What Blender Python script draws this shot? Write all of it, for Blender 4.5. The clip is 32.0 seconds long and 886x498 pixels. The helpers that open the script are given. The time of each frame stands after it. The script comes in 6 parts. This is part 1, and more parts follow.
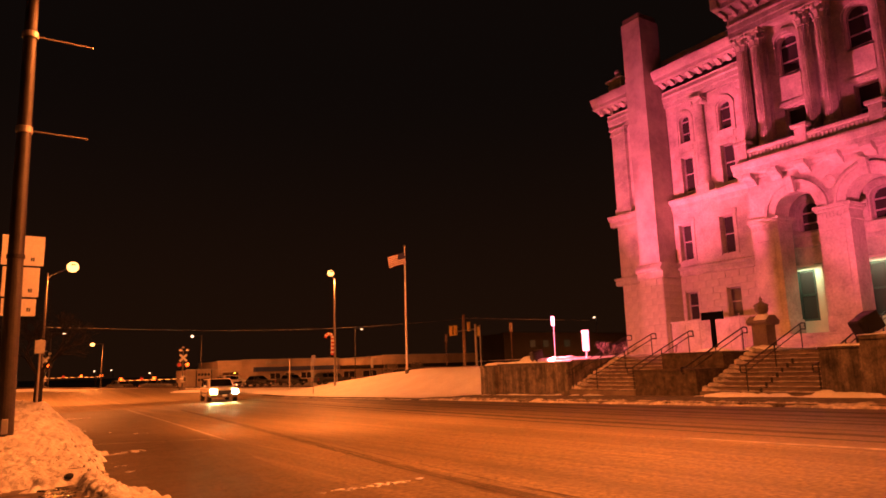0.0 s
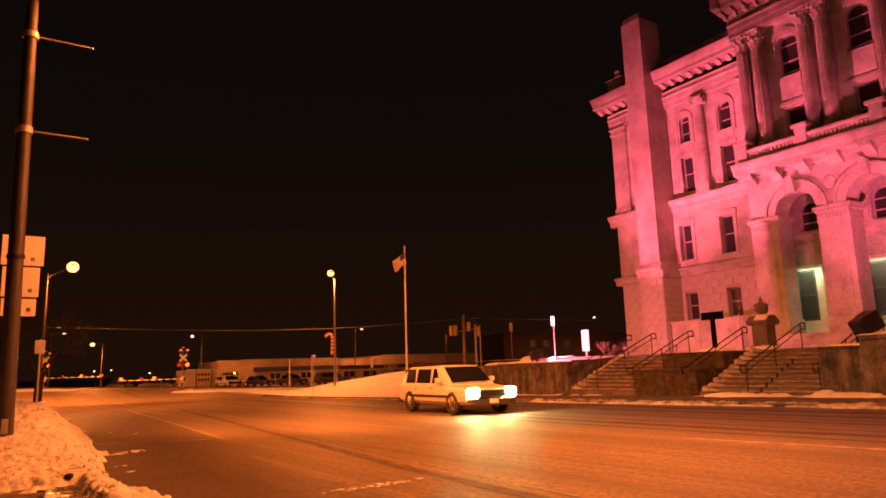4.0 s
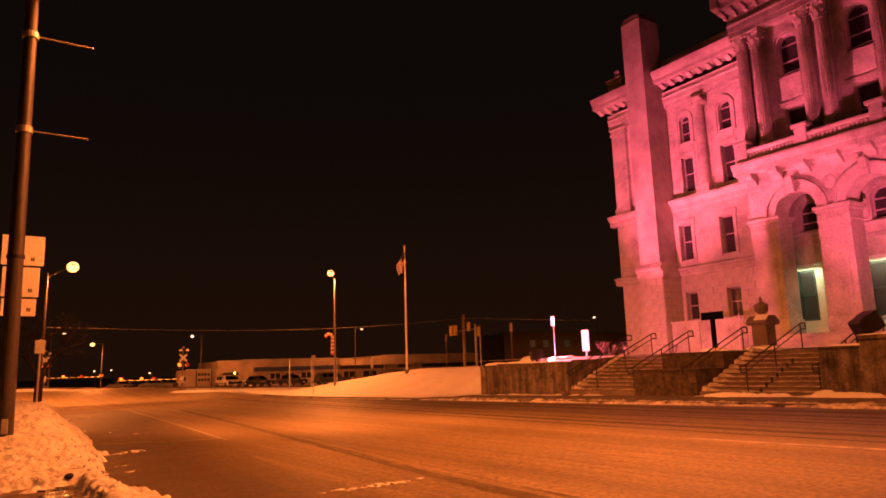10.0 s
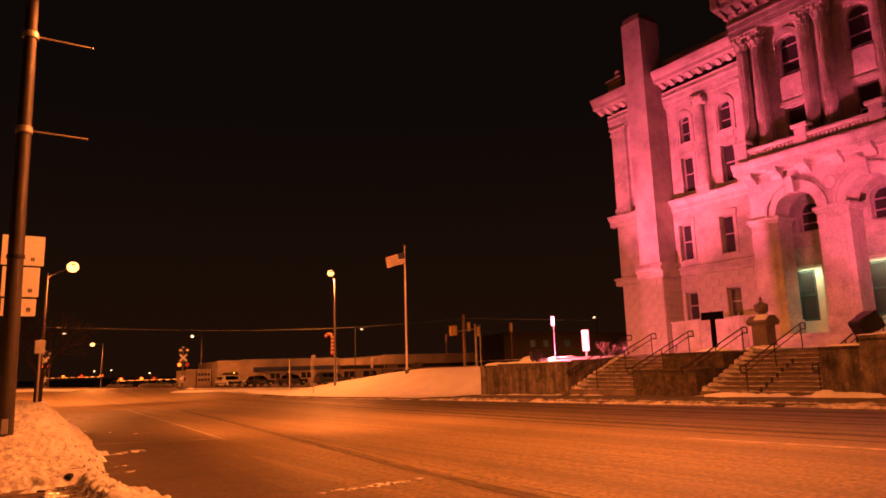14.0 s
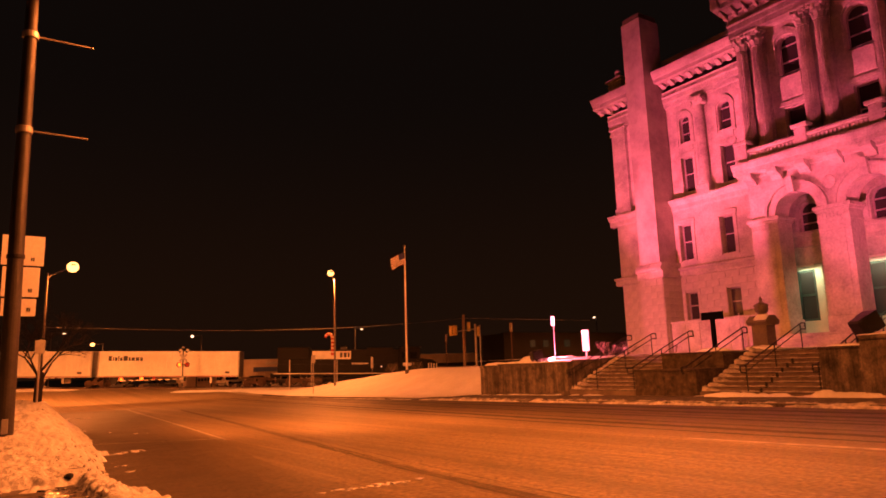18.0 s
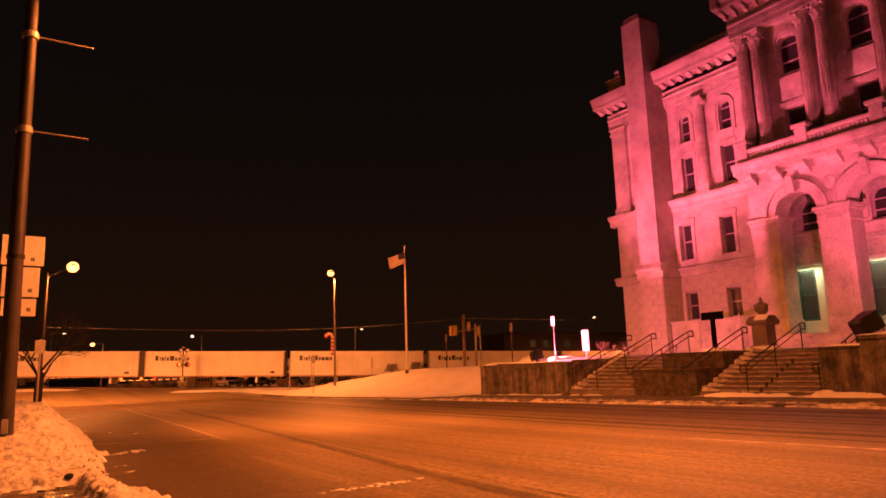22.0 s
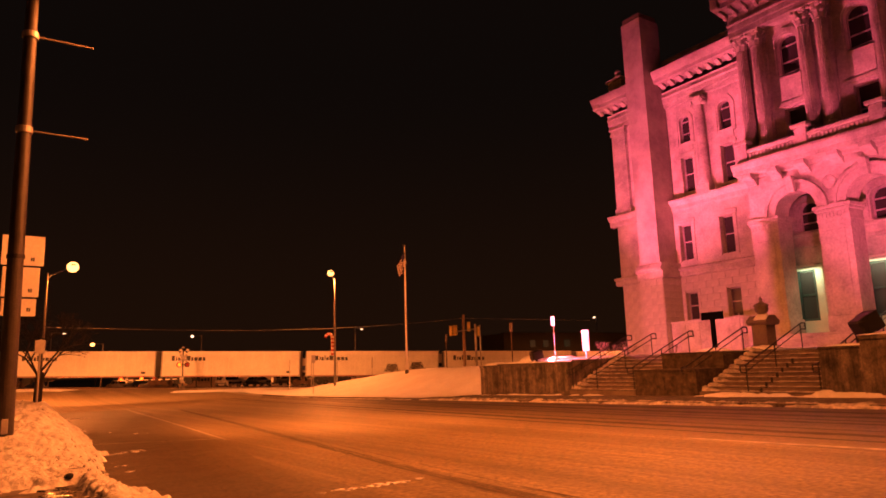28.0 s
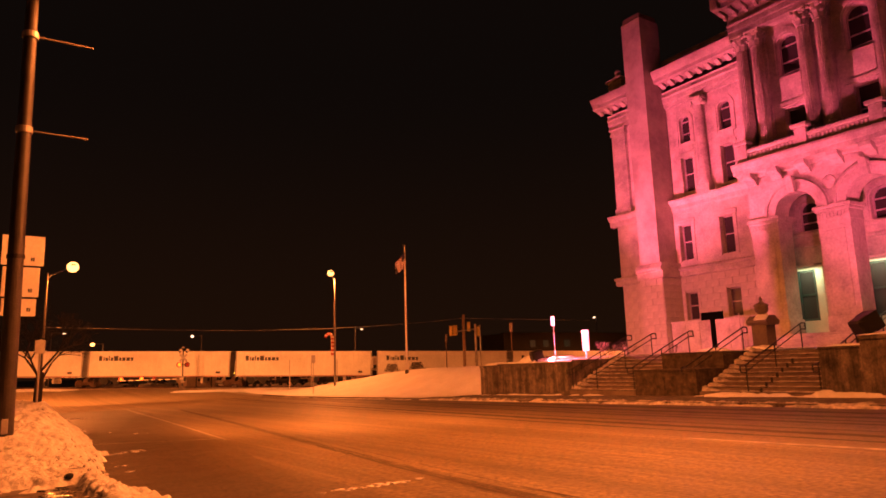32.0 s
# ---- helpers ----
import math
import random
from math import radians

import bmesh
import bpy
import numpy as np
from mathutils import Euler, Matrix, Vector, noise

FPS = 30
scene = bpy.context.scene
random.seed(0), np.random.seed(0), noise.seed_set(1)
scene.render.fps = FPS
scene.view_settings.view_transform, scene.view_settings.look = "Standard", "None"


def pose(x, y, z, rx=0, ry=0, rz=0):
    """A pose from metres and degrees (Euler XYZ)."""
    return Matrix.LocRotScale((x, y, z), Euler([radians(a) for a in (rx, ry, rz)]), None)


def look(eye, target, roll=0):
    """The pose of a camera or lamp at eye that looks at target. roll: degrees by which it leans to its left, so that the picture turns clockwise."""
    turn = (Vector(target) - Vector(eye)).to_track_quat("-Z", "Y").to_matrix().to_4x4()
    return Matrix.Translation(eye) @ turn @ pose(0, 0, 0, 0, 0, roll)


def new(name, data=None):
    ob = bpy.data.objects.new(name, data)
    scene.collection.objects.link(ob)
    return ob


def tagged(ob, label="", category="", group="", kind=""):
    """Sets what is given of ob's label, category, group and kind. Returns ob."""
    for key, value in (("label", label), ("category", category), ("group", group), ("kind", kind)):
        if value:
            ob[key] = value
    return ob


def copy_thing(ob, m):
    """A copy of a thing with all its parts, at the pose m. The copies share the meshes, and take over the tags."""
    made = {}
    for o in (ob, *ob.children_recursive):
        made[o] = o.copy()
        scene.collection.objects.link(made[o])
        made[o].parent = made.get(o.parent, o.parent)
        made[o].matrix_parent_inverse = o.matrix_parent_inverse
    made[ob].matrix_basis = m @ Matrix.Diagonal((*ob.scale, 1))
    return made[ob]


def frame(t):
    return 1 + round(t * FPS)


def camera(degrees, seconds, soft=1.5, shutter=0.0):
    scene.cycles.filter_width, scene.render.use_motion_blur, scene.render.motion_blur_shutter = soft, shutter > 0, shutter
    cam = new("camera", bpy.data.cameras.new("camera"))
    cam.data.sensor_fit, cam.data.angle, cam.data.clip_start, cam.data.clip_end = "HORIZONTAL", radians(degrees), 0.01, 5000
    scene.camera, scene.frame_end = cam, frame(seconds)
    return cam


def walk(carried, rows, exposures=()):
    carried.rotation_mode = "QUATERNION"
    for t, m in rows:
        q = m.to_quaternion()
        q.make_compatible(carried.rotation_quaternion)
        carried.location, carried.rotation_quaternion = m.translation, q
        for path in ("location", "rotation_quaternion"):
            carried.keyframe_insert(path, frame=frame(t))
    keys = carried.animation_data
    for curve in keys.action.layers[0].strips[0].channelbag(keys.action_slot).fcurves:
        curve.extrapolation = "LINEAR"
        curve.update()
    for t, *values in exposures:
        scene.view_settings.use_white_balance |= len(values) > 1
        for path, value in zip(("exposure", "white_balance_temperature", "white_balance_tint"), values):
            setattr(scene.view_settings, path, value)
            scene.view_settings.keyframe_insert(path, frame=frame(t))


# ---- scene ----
# ---- camera ----
EYE = Vector((0.0, 0.0, 1.28))
cam = camera(66.32, 32.0, soft=1.7)
STAND = look(EYE, EYE + Vector((0.5365, 0.8262, 0.1719)), -1.8)
walk(cam, [(0.0, STAND), (32.0, STAND)], exposures=[(0.0, 0.0), (32.0, 0.0)])

# ---- night sky ----
world = bpy.data.worlds.new("night_sky")
scene.world = world
world.use_nodes = True
t = world.node_tree
aim = t.nodes.new("ShaderNodeTexCoord")
parts = t.nodes.new("ShaderNodeSeparateXYZ")
glow_band = t.nodes.new("ShaderNodeValToRGB")
glow_band.color_ramp.interpolation = "EASE"
for e, at, c in zip(glow_band.color_ramp.elements, (0.0, 0.42), ((0.0118, 0.0044, 0.0019, 1), (0.0043, 0.0025, 0.0019, 1))):
    e.position, e.color = at, c
t.links.new(aim.outputs["Generated"], parts.inputs[0])
t.links.new(parts.outputs["Z"], glow_band.inputs[0])
t.links.new(glow_band.outputs[0], t.nodes["Background"].inputs[0])
t.nodes["Background"].inputs[1].default_value = 1.0

SODIUM = (1.0, 0.216, 0.040)


def lamp(name, kind, at, color, watts, radius=0.12, target=None, cone=120, blend=0.5, size_y=None):
    data = bpy.data.lights.new(name, kind)
    data.color, data.energy = color, watts
    if kind == "AREA":
        data.size = radius
        if size_y:
            data.shape, data.size_y = "RECTANGLE", size_y
    else:
        data.shadow_soft_size = radius
    if kind == "SPOT":
        data.spot_size, data.spot_blend = radians(cone), blend
    ob = new(name, data)
    ob.matrix_world = look(at, target) if target else pose(*at)
    return ob


# sodium street lamps along both kerbs, some of them added out of view
STREET_AND_FILL_LAMPS = [
    # x, y, z, watts
    (3.50, 50.0, 8.60, 4500),
    (22.55, 52.0, 9.33, 7000),
    (2.5, 13.4, 9.3, 1500),
    # the next four are unseen, added to brighten street, walls and trailers
    (11.4, 9.0, 11.2, 8300),
    (17.8, -22.0, 9.4, 8000),
    (-3.6, 66.0, 9.2, 32000),
    (69.0, 54.0, 9.2, 20000),
    (9.45, 96.0, 5.60, 5000),
    (24.6, 104.0, 7.30, 6000),
    (53.6, 108.5, 8.90, 4200),
]
for x, y, z, w in STREET_AND_FILL_LAMPS:
    lamp("street_or_fill_light", "SPOT", (x, y, z - 0.55), SODIUM, w, 0.16, (x, y, 0), 174, 0.3)
# extra spots added at three lamps, to brighten the railway, the street and the flag sideways
lamp("street_or_fill_light", "SPOT", (3.5, 50.0, 8.05), SODIUM, 9500, 0.16, (15.0, 38.0, 0.0), 90, 1.0)
lamp("street_or_fill_light", "SPOT", (2.5, 13.4, 8.75), SODIUM, 31000, 0.16, (16.0, 28.0, 0.0), 100, 1.0)
lamp("street_or_fill_light", "SPOT", (11.4, 9.0, 10.6), SODIUM, 10500, 0.16, (7.0, 12.5, 0.0), 112, 0.8)
lamp("street_or_fill_light", "SPOT", (3.5, 50.0, 8.05), (1.0, 0.245, 0.050), 45000, 0.16, (13.0, 82.0, 3.0), 112, 0.8)
# narrow fill spot, added for the flag alone
lamp("street_or_fill_light", "SPOT", (11.4, 9.0, 10.6), SODIUM, 42000, 0.16, (23.8, 42.7, 8.6), 11, 0.8)
# pink floods on the terrace, the first with some spill over the snow, aimed at the court house
PINK = (1.0, 0.112, 0.205)
lamp("flood_or_fill_light", "SPOT", (24.35, 28.03, 1.80), PINK, 39000, 0.05, (37.0, 28.2, 15.4), 55, 1.0)
lamp("flood_or_fill_light", "SPOT", (24.36, 28.03, 1.79), PINK, 3900, 0.05, (35.5, 26.0, 5.0), 124, 0.9)
lamp("flood_or_fill_light", "SPOT", (24.36, 28.02, 1.81), PINK, 36000, 0.05, (34.2, 19.6, 13.6), 46, 1.0)
lamp("flood_or_fill_light", "SPOT", (24.35, 28.02, 1.80), PINK, 3000, 0.05, (27.6, 22.4, 1.0), 116, 1.0)
lamp("flood_or_fill_light", "SPOT", (24.55, 11.35, 2.3), PINK, 10500, 0.16, (35.5, 12.5, 8.0), 66, 1.0)
# fill added at the right flood's place, to brighten arches and columns
lamp("flood_or_fill_light", "SPOT", (24.57, 11.37, 2.32), PINK, 6000, 0.16, (34.2, 17.6, 10.5), 40, 1.0)


# ---- materials ----
def material(name, color, rough=0.7, metal=0.0, spots=(0.6, 1.3), size=3.0, grain=60.0, bump=0.3, depth=0.01, gloss=None, ran=0.0, grit=0.45):
    """A surface with two scales of variation: broad stains and fine grain."""
    m = bpy.data.materials.new(name)
    m.use_nodes = True
    t = m.node_tree
    b = t.nodes["Principled BSDF"]
    geo = t.nodes.new("ShaderNodeTexCoord")
    big = t.nodes.new("ShaderNodeTexNoise")
    big.inputs["Scale"].default_value = 1.0 / size
    big.inputs["Detail"].default_value = 6
    big.inputs["Roughness"].default_value = 0.62
    fine = t.nodes.new("ShaderNodeTexNoise")
    fine.inputs["Scale"].default_value = grain
    fine.inputs["Detail"].default_value = 4
    for n in (big, fine):
        t.links.new(geo.outputs["Object"], n.inputs["Vector"])
    lo, hi = spots
    ramp = t.nodes.new("ShaderNodeMapRange")
    ramp.inputs["From Min"].default_value, ramp.inputs["From Max"].default_value = 0.3, 0.7
    ramp.inputs["To Min"].default_value, ramp.inputs["To Max"].default_value = lo, hi
    t.links.new(big.outputs["Fac"], ramp.inputs["Value"])
    ramp2 = t.nodes.new("ShaderNodeMapRange")
    ramp2.inputs["From Min"].default_value, ramp2.inputs["From Max"].default_value = 0.3, 0.7
    ramp2.inputs["To Min"].default_value, ramp2.inputs["To Max"].default_value = 1 - (1 - lo) * grit, 1 + (hi - 1) * grit
    t.links.new(fine.outputs["Fac"], ramp2.inputs["Value"])
    mul = t.nodes.new("ShaderNodeMath")
    mul.operation = "MULTIPLY"
    t.links.new(ramp.outputs[0], mul.inputs[0])
    t.links.new(ramp2.outputs[0], mul.inputs[1])
    last = mul
    if ran:
        info = t.nodes.new("ShaderNodeObjectInfo")
        rr = t.nodes.new("ShaderNodeMapRange")
        rr.inputs["To Min"].default_value, rr.inputs["To Max"].default_value = 1 - ran, 1 + ran
        t.links.new(info.outputs["Random"], rr.inputs["Value"])
        m2 = t.nodes.new("ShaderNodeMath")
        m2.operation = "MULTIPLY"
        t.links.new(mul.outputs[0], m2.inputs[0])
        t.links.new(rr.outputs[0], m2.inputs[1])
        last = m2
    vec = t.nodes.new("ShaderNodeVectorMath")
    vec.operation = "SCALE"
    vec.inputs[0].default_value = color
    t.links.new(last.outputs[0], vec.inputs["Scale"])
    t.links.new(vec.outputs[0], b.inputs["Base Color"])
    b.inputs["Metallic"].default_value = metal
    if gloss:
        gr = t.nodes.new("ShaderNodeMapRange")
        gr.inputs["From Min"].default_value, gr.inputs["From Max"].default_value = 0.35, 0.65
        gr.inputs["To Min"].default_value, gr.inputs["To Max"].default_value = gloss
        t.links.new(big.outputs["Fac"], gr.inputs["Value"])
        t.links.new(gr.outputs[0], b.inputs["Roughness"])
    else:
        b.inputs["Roughness"].default_value = rough
    if bump:
        bp = t.nodes.new("ShaderNodeBump")
        bp.inputs["Strength"].default_value = bump
        bp.inputs["Distance"].default_value = depth
        t.links.new(fine.outputs["Fac"], bp.inputs["Height"])
        t.links.new(bp.outputs[0], b.inputs["Normal"])
    return m


def glowing(name, color, strength):
    m = bpy.data.materials.new(name)
    m.use_nodes = True
    b = m.node_tree.nodes["Principled BSDF"]
    b.inputs["Base Color"].default_value = (*color, 1)
    b.inputs["Emission Color"].default_value = (*color, 1)
    b.inputs["Emission Strength"].default_value = strength
    return m


def glass(name, tint, rough=0.08):
    m = bpy.data.materials.new(name)
    m.use_nodes = True
    b = m.node_tree.nodes["Principled BSDF"]
    b.inputs["Base Color"].default_value = (*tint, 1)
    b.inputs["Roughness"].default_value = rough
    b.inputs["Specular IOR Level"].default_value = 0.6
    return m


STONE = material("limestone", (0.50, 0.46, 0.42), 0.85, spots=(0.60, 1.22), size=1.1, grain=9, bump=0.55, depth=0.03)
BLOCK = material("limestone_block", (0.50, 0.46, 0.42), 0.88, spots=(0.84, 1.10), size=0.8, grain=10, bump=0.6, depth=0.03, ran=0.03)
# limestone in a middle tone, for the tower and the wing's cornice
STONE_MID = material("mid_tone_limestone", (0.43, 0.385, 0.355), 0.9, spots=(0.62, 1.2), size=1.4, grain=16, bump=0.45, depth=0.02)
# limestone copy with the dimmer light near the roof put into its colour
STONE_SHADED = material("shaded_limestone", (0.30, 0.265, 0.245), 0.9, spots=(0.5, 1.3), size=0.8, grain=12, bump=0.5, depth=0.02)
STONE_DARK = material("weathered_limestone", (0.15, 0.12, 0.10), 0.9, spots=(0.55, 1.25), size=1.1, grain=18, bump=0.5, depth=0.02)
CONCRETE = material("stained_concrete", (0.112, 0.094, 0.08), 0.9, spots=(0.28, 1.5), size=0.45, grain=17, bump=0.6, depth=0.02)
ASPHALT = material("asphalt", (0.154, 0.118, 0.068), 0.6, spots=(0.80, 1.22), size=0.55, grain=16, bump=0.9, depth=0.012, gloss=(0.53, 0.65), grit=2.6)
SNOW = material("snow", (0.78, 0.78, 0.80), 0.75, spots=(0.86, 1.06), size=1.4, grain=9, bump=0.6, depth=0.03)
SLUSH = material("trodden_snow", (0.52, 0.49, 0.46), 0.75, spots=(0.22, 1.35), size=0.35, grain=13, bump=0.9, depth=0.05)
PAINT = material("road_paint", (0.52, 0.48, 0.40), 0.7, spots=(0.35, 1.1), size=0.35, grain=30, bump=0.2)
STEEL = material("galvanised_steel", (0.42, 0.40, 0.38), 0.5, 0.6, spots=(0.7, 1.2), size=0.8, grain=40, bump=0.15, depth=0.003)
POLE = material("weathered_pole_paint", (0.06, 0.052, 0.047), 0.5, 0.2, spots=(0.6, 1.25), size=0.6, grain=30, bump=0.25, depth=0.004)
BLACK = material("black_metal", (0.018, 0.017, 0.017), 0.45, 0.3, spots=(0.7, 1.3), size=0.5, grain=40, bump=0.15, depth=0.003)
RUST = material("rusty_steel", (0.075, 0.045, 0.032), 0.8, 0.2, spots=(0.5, 1.4), size=0.5, grain=30, bump=0.4, depth=0.005)
WOOD = material("weathered_wood", (0.27, 0.20, 0.15), 0.85, spots=(0.6, 1.3), size=0.7, grain=30, bump=0.5, depth=0.006)
# near black, as the unlit look of the trees is put into the bark
BARK = material("bark", (0.018, 0.014, 0.012), 0.9, spots=(0.5, 1.4), size=0.3, grain=25, bump=0.7, depth=0.01)
# paler copy of the bark, with the shrubs' floodlight put into its colour
TWIG = material("pale_shrub_twigs", (0.24, 0.19, 0.16), 0.9, spots=(0.5, 1.4), size=0.3, grain=25, bump=0.4, depth=0.01)
TRAILER = material("white_trailer_panel", (0.80, 0.78, 0.74), 0.45, spots=(0.78, 1.08), size=2.5, grain=6, bump=0.1, depth=0.004, ran=0.06)
GREY = material("grey_paint", (0.36, 0.35, 0.34), 0.6, spots=(0.75, 1.15), size=1.5, grain=20, bump=0.15)
WHITE = material("white_paint", (0.74, 0.72, 0.70), 0.5, spots=(0.8, 1.08), size=1.2, grain=20, bump=0.1)
RED = material("red_paint", (0.42, 0.03, 0.025), 0.5, spots=(0.7, 1.2), size=0.6, grain=20, bump=0.1)
BLUE = material("blue_paint", (0.04, 0.06, 0.16), 0.5, spots=(0.7, 1.2), size=0.8, grain=20, bump=0.1)
YELLOW = material("yellow_paint", (0.78, 0.60, 0.20), 0.5, spots=(0.7, 1.15), size=0.5, grain=20, bump=0.1)
DARK_GLASS = glass("dark_window_glass", (0.04, 0.034, 0.036))
RUBBER = material("black_rubber", (0.02, 0.02, 0.02), 0.8, spots=(0.7, 1.3), size=0.2, grain=40, bump=0.2)
SODIUM_GLOW = glowing("sodium_lamp_glow", (1.0, 0.40, 0.10), 5)
FAR_GLOW = glowing("distant_lamp_glow", (1.0, 0.55, 0.34), 4)
RED_GLOW = glowing("red_signal_glow", (1.0, 0.12, 0.012), 5.0)
HEAD_GLOW = glowing("headlamp_glow", (1.0, 0.78, 0.34), 420)


# ---- mesh helpers ----
def box(bm, x0, x1, y0, y1, z0, z1, bevel=0.0):
    m = Matrix.Translation(((x0 + x1) / 2, (y0 + y1) / 2, (z0 + z1) / 2)) @ Matrix.Diagonal((abs(x1 - x0), abs(y1 - y0), abs(z1 - z0), 1))
    got = bmesh.ops.create_cube(bm, size=1.0, matrix=m)
    if bevel:
        edges = list({e for v in got["verts"] for e in v.link_edges})
        bmesh.ops.bevel(bm, geom=edges, offset=bevel, segments=1, affect="EDGES")


def rod(bm, a, b, r0, r1=None, n=10, caps=True):
    a, b = Vector(a), Vector(b)
    r1 = r0 if r1 is None else r1
    d = b - a
    q = d.to_track_quat("Z", "Y").to_matrix().to_4x4()
    m = Matrix.Translation((a + b) / 2) @ q
    bmesh.ops.create_cone(bm, cap_ends=caps, segments=n, radius1=max(r0, 1e-4), radius2=max(r1, 1e-4), depth=d.length, matrix=m)


def ball(bm, c, r, u=12, v=8, squash=1.0):
    bmesh.ops.create_uvsphere(bm, u_segments=u, v_segments=v, radius=r, matrix=Matrix.Translation(c) @ Matrix.Diagonal((1, 1, squash, 1)))


def lathe(bm, profile, n=20, at=(0, 0, 0), flutes=0, cut=0.06):
    """Turned shape from (radius, height) pairs; flutes make the ring wavy like a fluted shaft."""
    rings = []
    for r, z in profile:
        ring = []
        for i in range(n):
            a = 2 * math.pi * i / n
            k = r * (1 - (cut if flutes and i % 2 else 0))
            ring.append(bm.verts.new((at[0] + k * math.cos(a), at[1] + k * math.sin(a), at[2] + z)))
        rings.append(ring)
    for lo, hi in zip(rings, rings[1:]):
        for i in range(n):
            bm.faces.new((lo[i], lo[(i + 1) % n], hi[(i + 1) % n], hi[i]))
    bm.faces.new(list(reversed(rings[0])))
    bm.faces.new(rings[-1])


def prism(bm, outline, axis, lo, hi):
    """Extrudes an outline of two coordinates along the axis 'x', 'y' or 'z'."""
    def put(p, d):
        return {"x": (d, p[0], p[1]), "y": (p[0], d, p[1]), "z": (p[0], p[1], d)}[axis]
    a = [bm.verts.new(put(p, lo)) for p in outline]
    b = [bm.verts.new(put(p, hi)) for p in outline]
    n = len(outline)
    bm.faces.new(list(reversed(a)))
    bm.faces.new(b)
    for i in range(n):
        bm.faces.new((a[i], a[(i + 1) % n], b[(i + 1) % n], b[i]))


def finish(bm, smooth=False):
    bmesh.ops.recalc_face_normals(bm, faces=bm.faces)
    if smooth:
        for f in bm.faces:
            f.smooth = True


def mesh_of(name, bm, mat, smooth=False):
    finish(bm, smooth)
    me = bpy.data.meshes.new(name)
    bm.to_mesh(me)
    bm.free()
    me.materials.append(mat)
    return me


def part(name, bm, mat, parent=None, label="", smooth=False):
    ob = new(name, mesh_of(name, bm, mat, smooth))
    if parent:
        ob.parent = parent
    return tagged(ob, label) if label else ob


def made(draw, *args, **kw):
    bm = bmesh.new()
    draw(bm, *args, **kw)
    return bm


def thing(name, label, category, at=(0, 0, 0), turn=0.0, group="", kind=""):
    ob = new(name)
    ob.empty_display_size = 0.2
    ob.matrix_world = pose(*at, 0, 0, turn)
    return tagged(ob, label, category, group, kind)


def smoothstep(a, b, v):
    k = min(1.0, max(0.0, (v - a) / (b - a)))
    return k * k * (3 - 2 * k)


# ---- the lie of the land ----
TRACK_E = Vector((0.8918, -0.4524, 0.0))   # the way the train runs
TRACK_O = Vector((35.6, 77.2, 0.0))      # the track's point nearest to the corner


def rail_z(s):
    return -0.243 - 0.0272 * (min(40, max(-50, s)) + 12)


def street_z(x, y):
    far = 85.0 - (0.4524 * x + 0.8918 * y)
    s = 3.2 + 0.8918 * x - 0.4524 * y
    k = 1 - smoothstep(2.0, 44.0, far)
    past = smoothstep(3.0, 9.0, -far)
    return (1 - k) * (-0.0125 * min(y, 75)) + k * ((1 - past) * (rail_z(s) - 0.06) + past * -0.5)


def lawn_z(x, y):
    """The snowed-up bank beside the retaining wall."""
    top = 1.27 - 0.80 * smoothstep(41, 57, y) - 1.35 * smoothstep(53, 70, y)
    return max(street_z(x, y) + 0.1, street_z(x, y) + 0.12 + (top - street_z(x, y) - 0.12) * smoothstep(22.4 - 2.6 * smoothstep(31.5, 39.0, y), 26.0, x))


# ---- ground, road, pavements, snow ----
def sheet(name, xs, ys, height, mat):
    nx, ny = len(xs), len(ys)
    me = bpy.data.meshes.new(name)
    faces = [(j * nx + i, j * nx + i + 1, (j + 1) * nx + i + 1, (j + 1) * nx + i) for j in range(ny - 1) for i in range(nx - 1)]
    me.from_pydata([(x, y, height(x, y)) for y in ys for x in xs], [], faces)
    me.polygons.foreach_set("use_smooth", [True] * len(faces))
    me.materials.append(mat)
    return new(name, me)


def lumps(x, y, scale, seed=0.0):
    return noise.fractal(Vector((x / scale, y / scale, seed)), 0.9, 2.1, 4)


def ground_z(x, y):
    return street_z(min(160, max(-90, x)), min(170, max(-60, y))) - 0.05 + 0.03 * lumps(x, y, 5.0)


def spread(lo, hi, step, far):
    mid = [lo + step * i for i in range(int((hi - lo) / step) + 1)]
    return [-far, -600, -250] + mid + [420, 800, far]


tagged(sheet("ground", spread(-110, 200, 2.5, 2500), spread(-70, 220, 2.5, 2500), ground_z, SLUSH),
       "trodden dirty snow over the town's flat ground", "ground", kind="structure")

ROAD_MAT = ASPHALT
t = ROAD_MAT.node_tree
streak_map = t.nodes.new("ShaderNodeMapping")
streak_map.inputs["Scale"].default_value = (1.1, 0.016, 0.0)
streak = t.nodes.new("ShaderNodeTexNoise")
streak.inputs["Scale"].default_value, streak.inputs["Detail"].default_value = 1.0, 5
streak_range = t.nodes.new("ShaderNodeMapRange")
streak_range.inputs["From Min"].default_value, streak_range.inputs["From Max"].default_value = 0.32, 0.68
streak_range.inputs["To Min"].default_value, streak_range.inputs["To Max"].default_value = 0.74, 1.26
coords = [n for n in t.nodes if n.type == "TEX_COORD"][0]
scale_node = [n for n in t.nodes if n.type == "VECT_MATH"][0]
t.links.new(coords.outputs["Object"], streak_map.inputs["Vector"])
t.links.new(streak_map.outputs[0], streak.inputs["Vector"])
t.links.new(streak.outputs["Fac"], streak_range.inputs["Value"])
old = scale_node.inputs["Scale"].links[0].from_socket
times = t.nodes.new("ShaderNodeMath")
times.operation = "MULTIPLY"
t.links.new(old, times.inputs[0])
t.links.new(streak_range.outputs[0], times.inputs[1])
fine_map = t.nodes.new("ShaderNodeMapping")
fine_map.inputs["Scale"].default_value = (7.0, 0.045, 0.0)
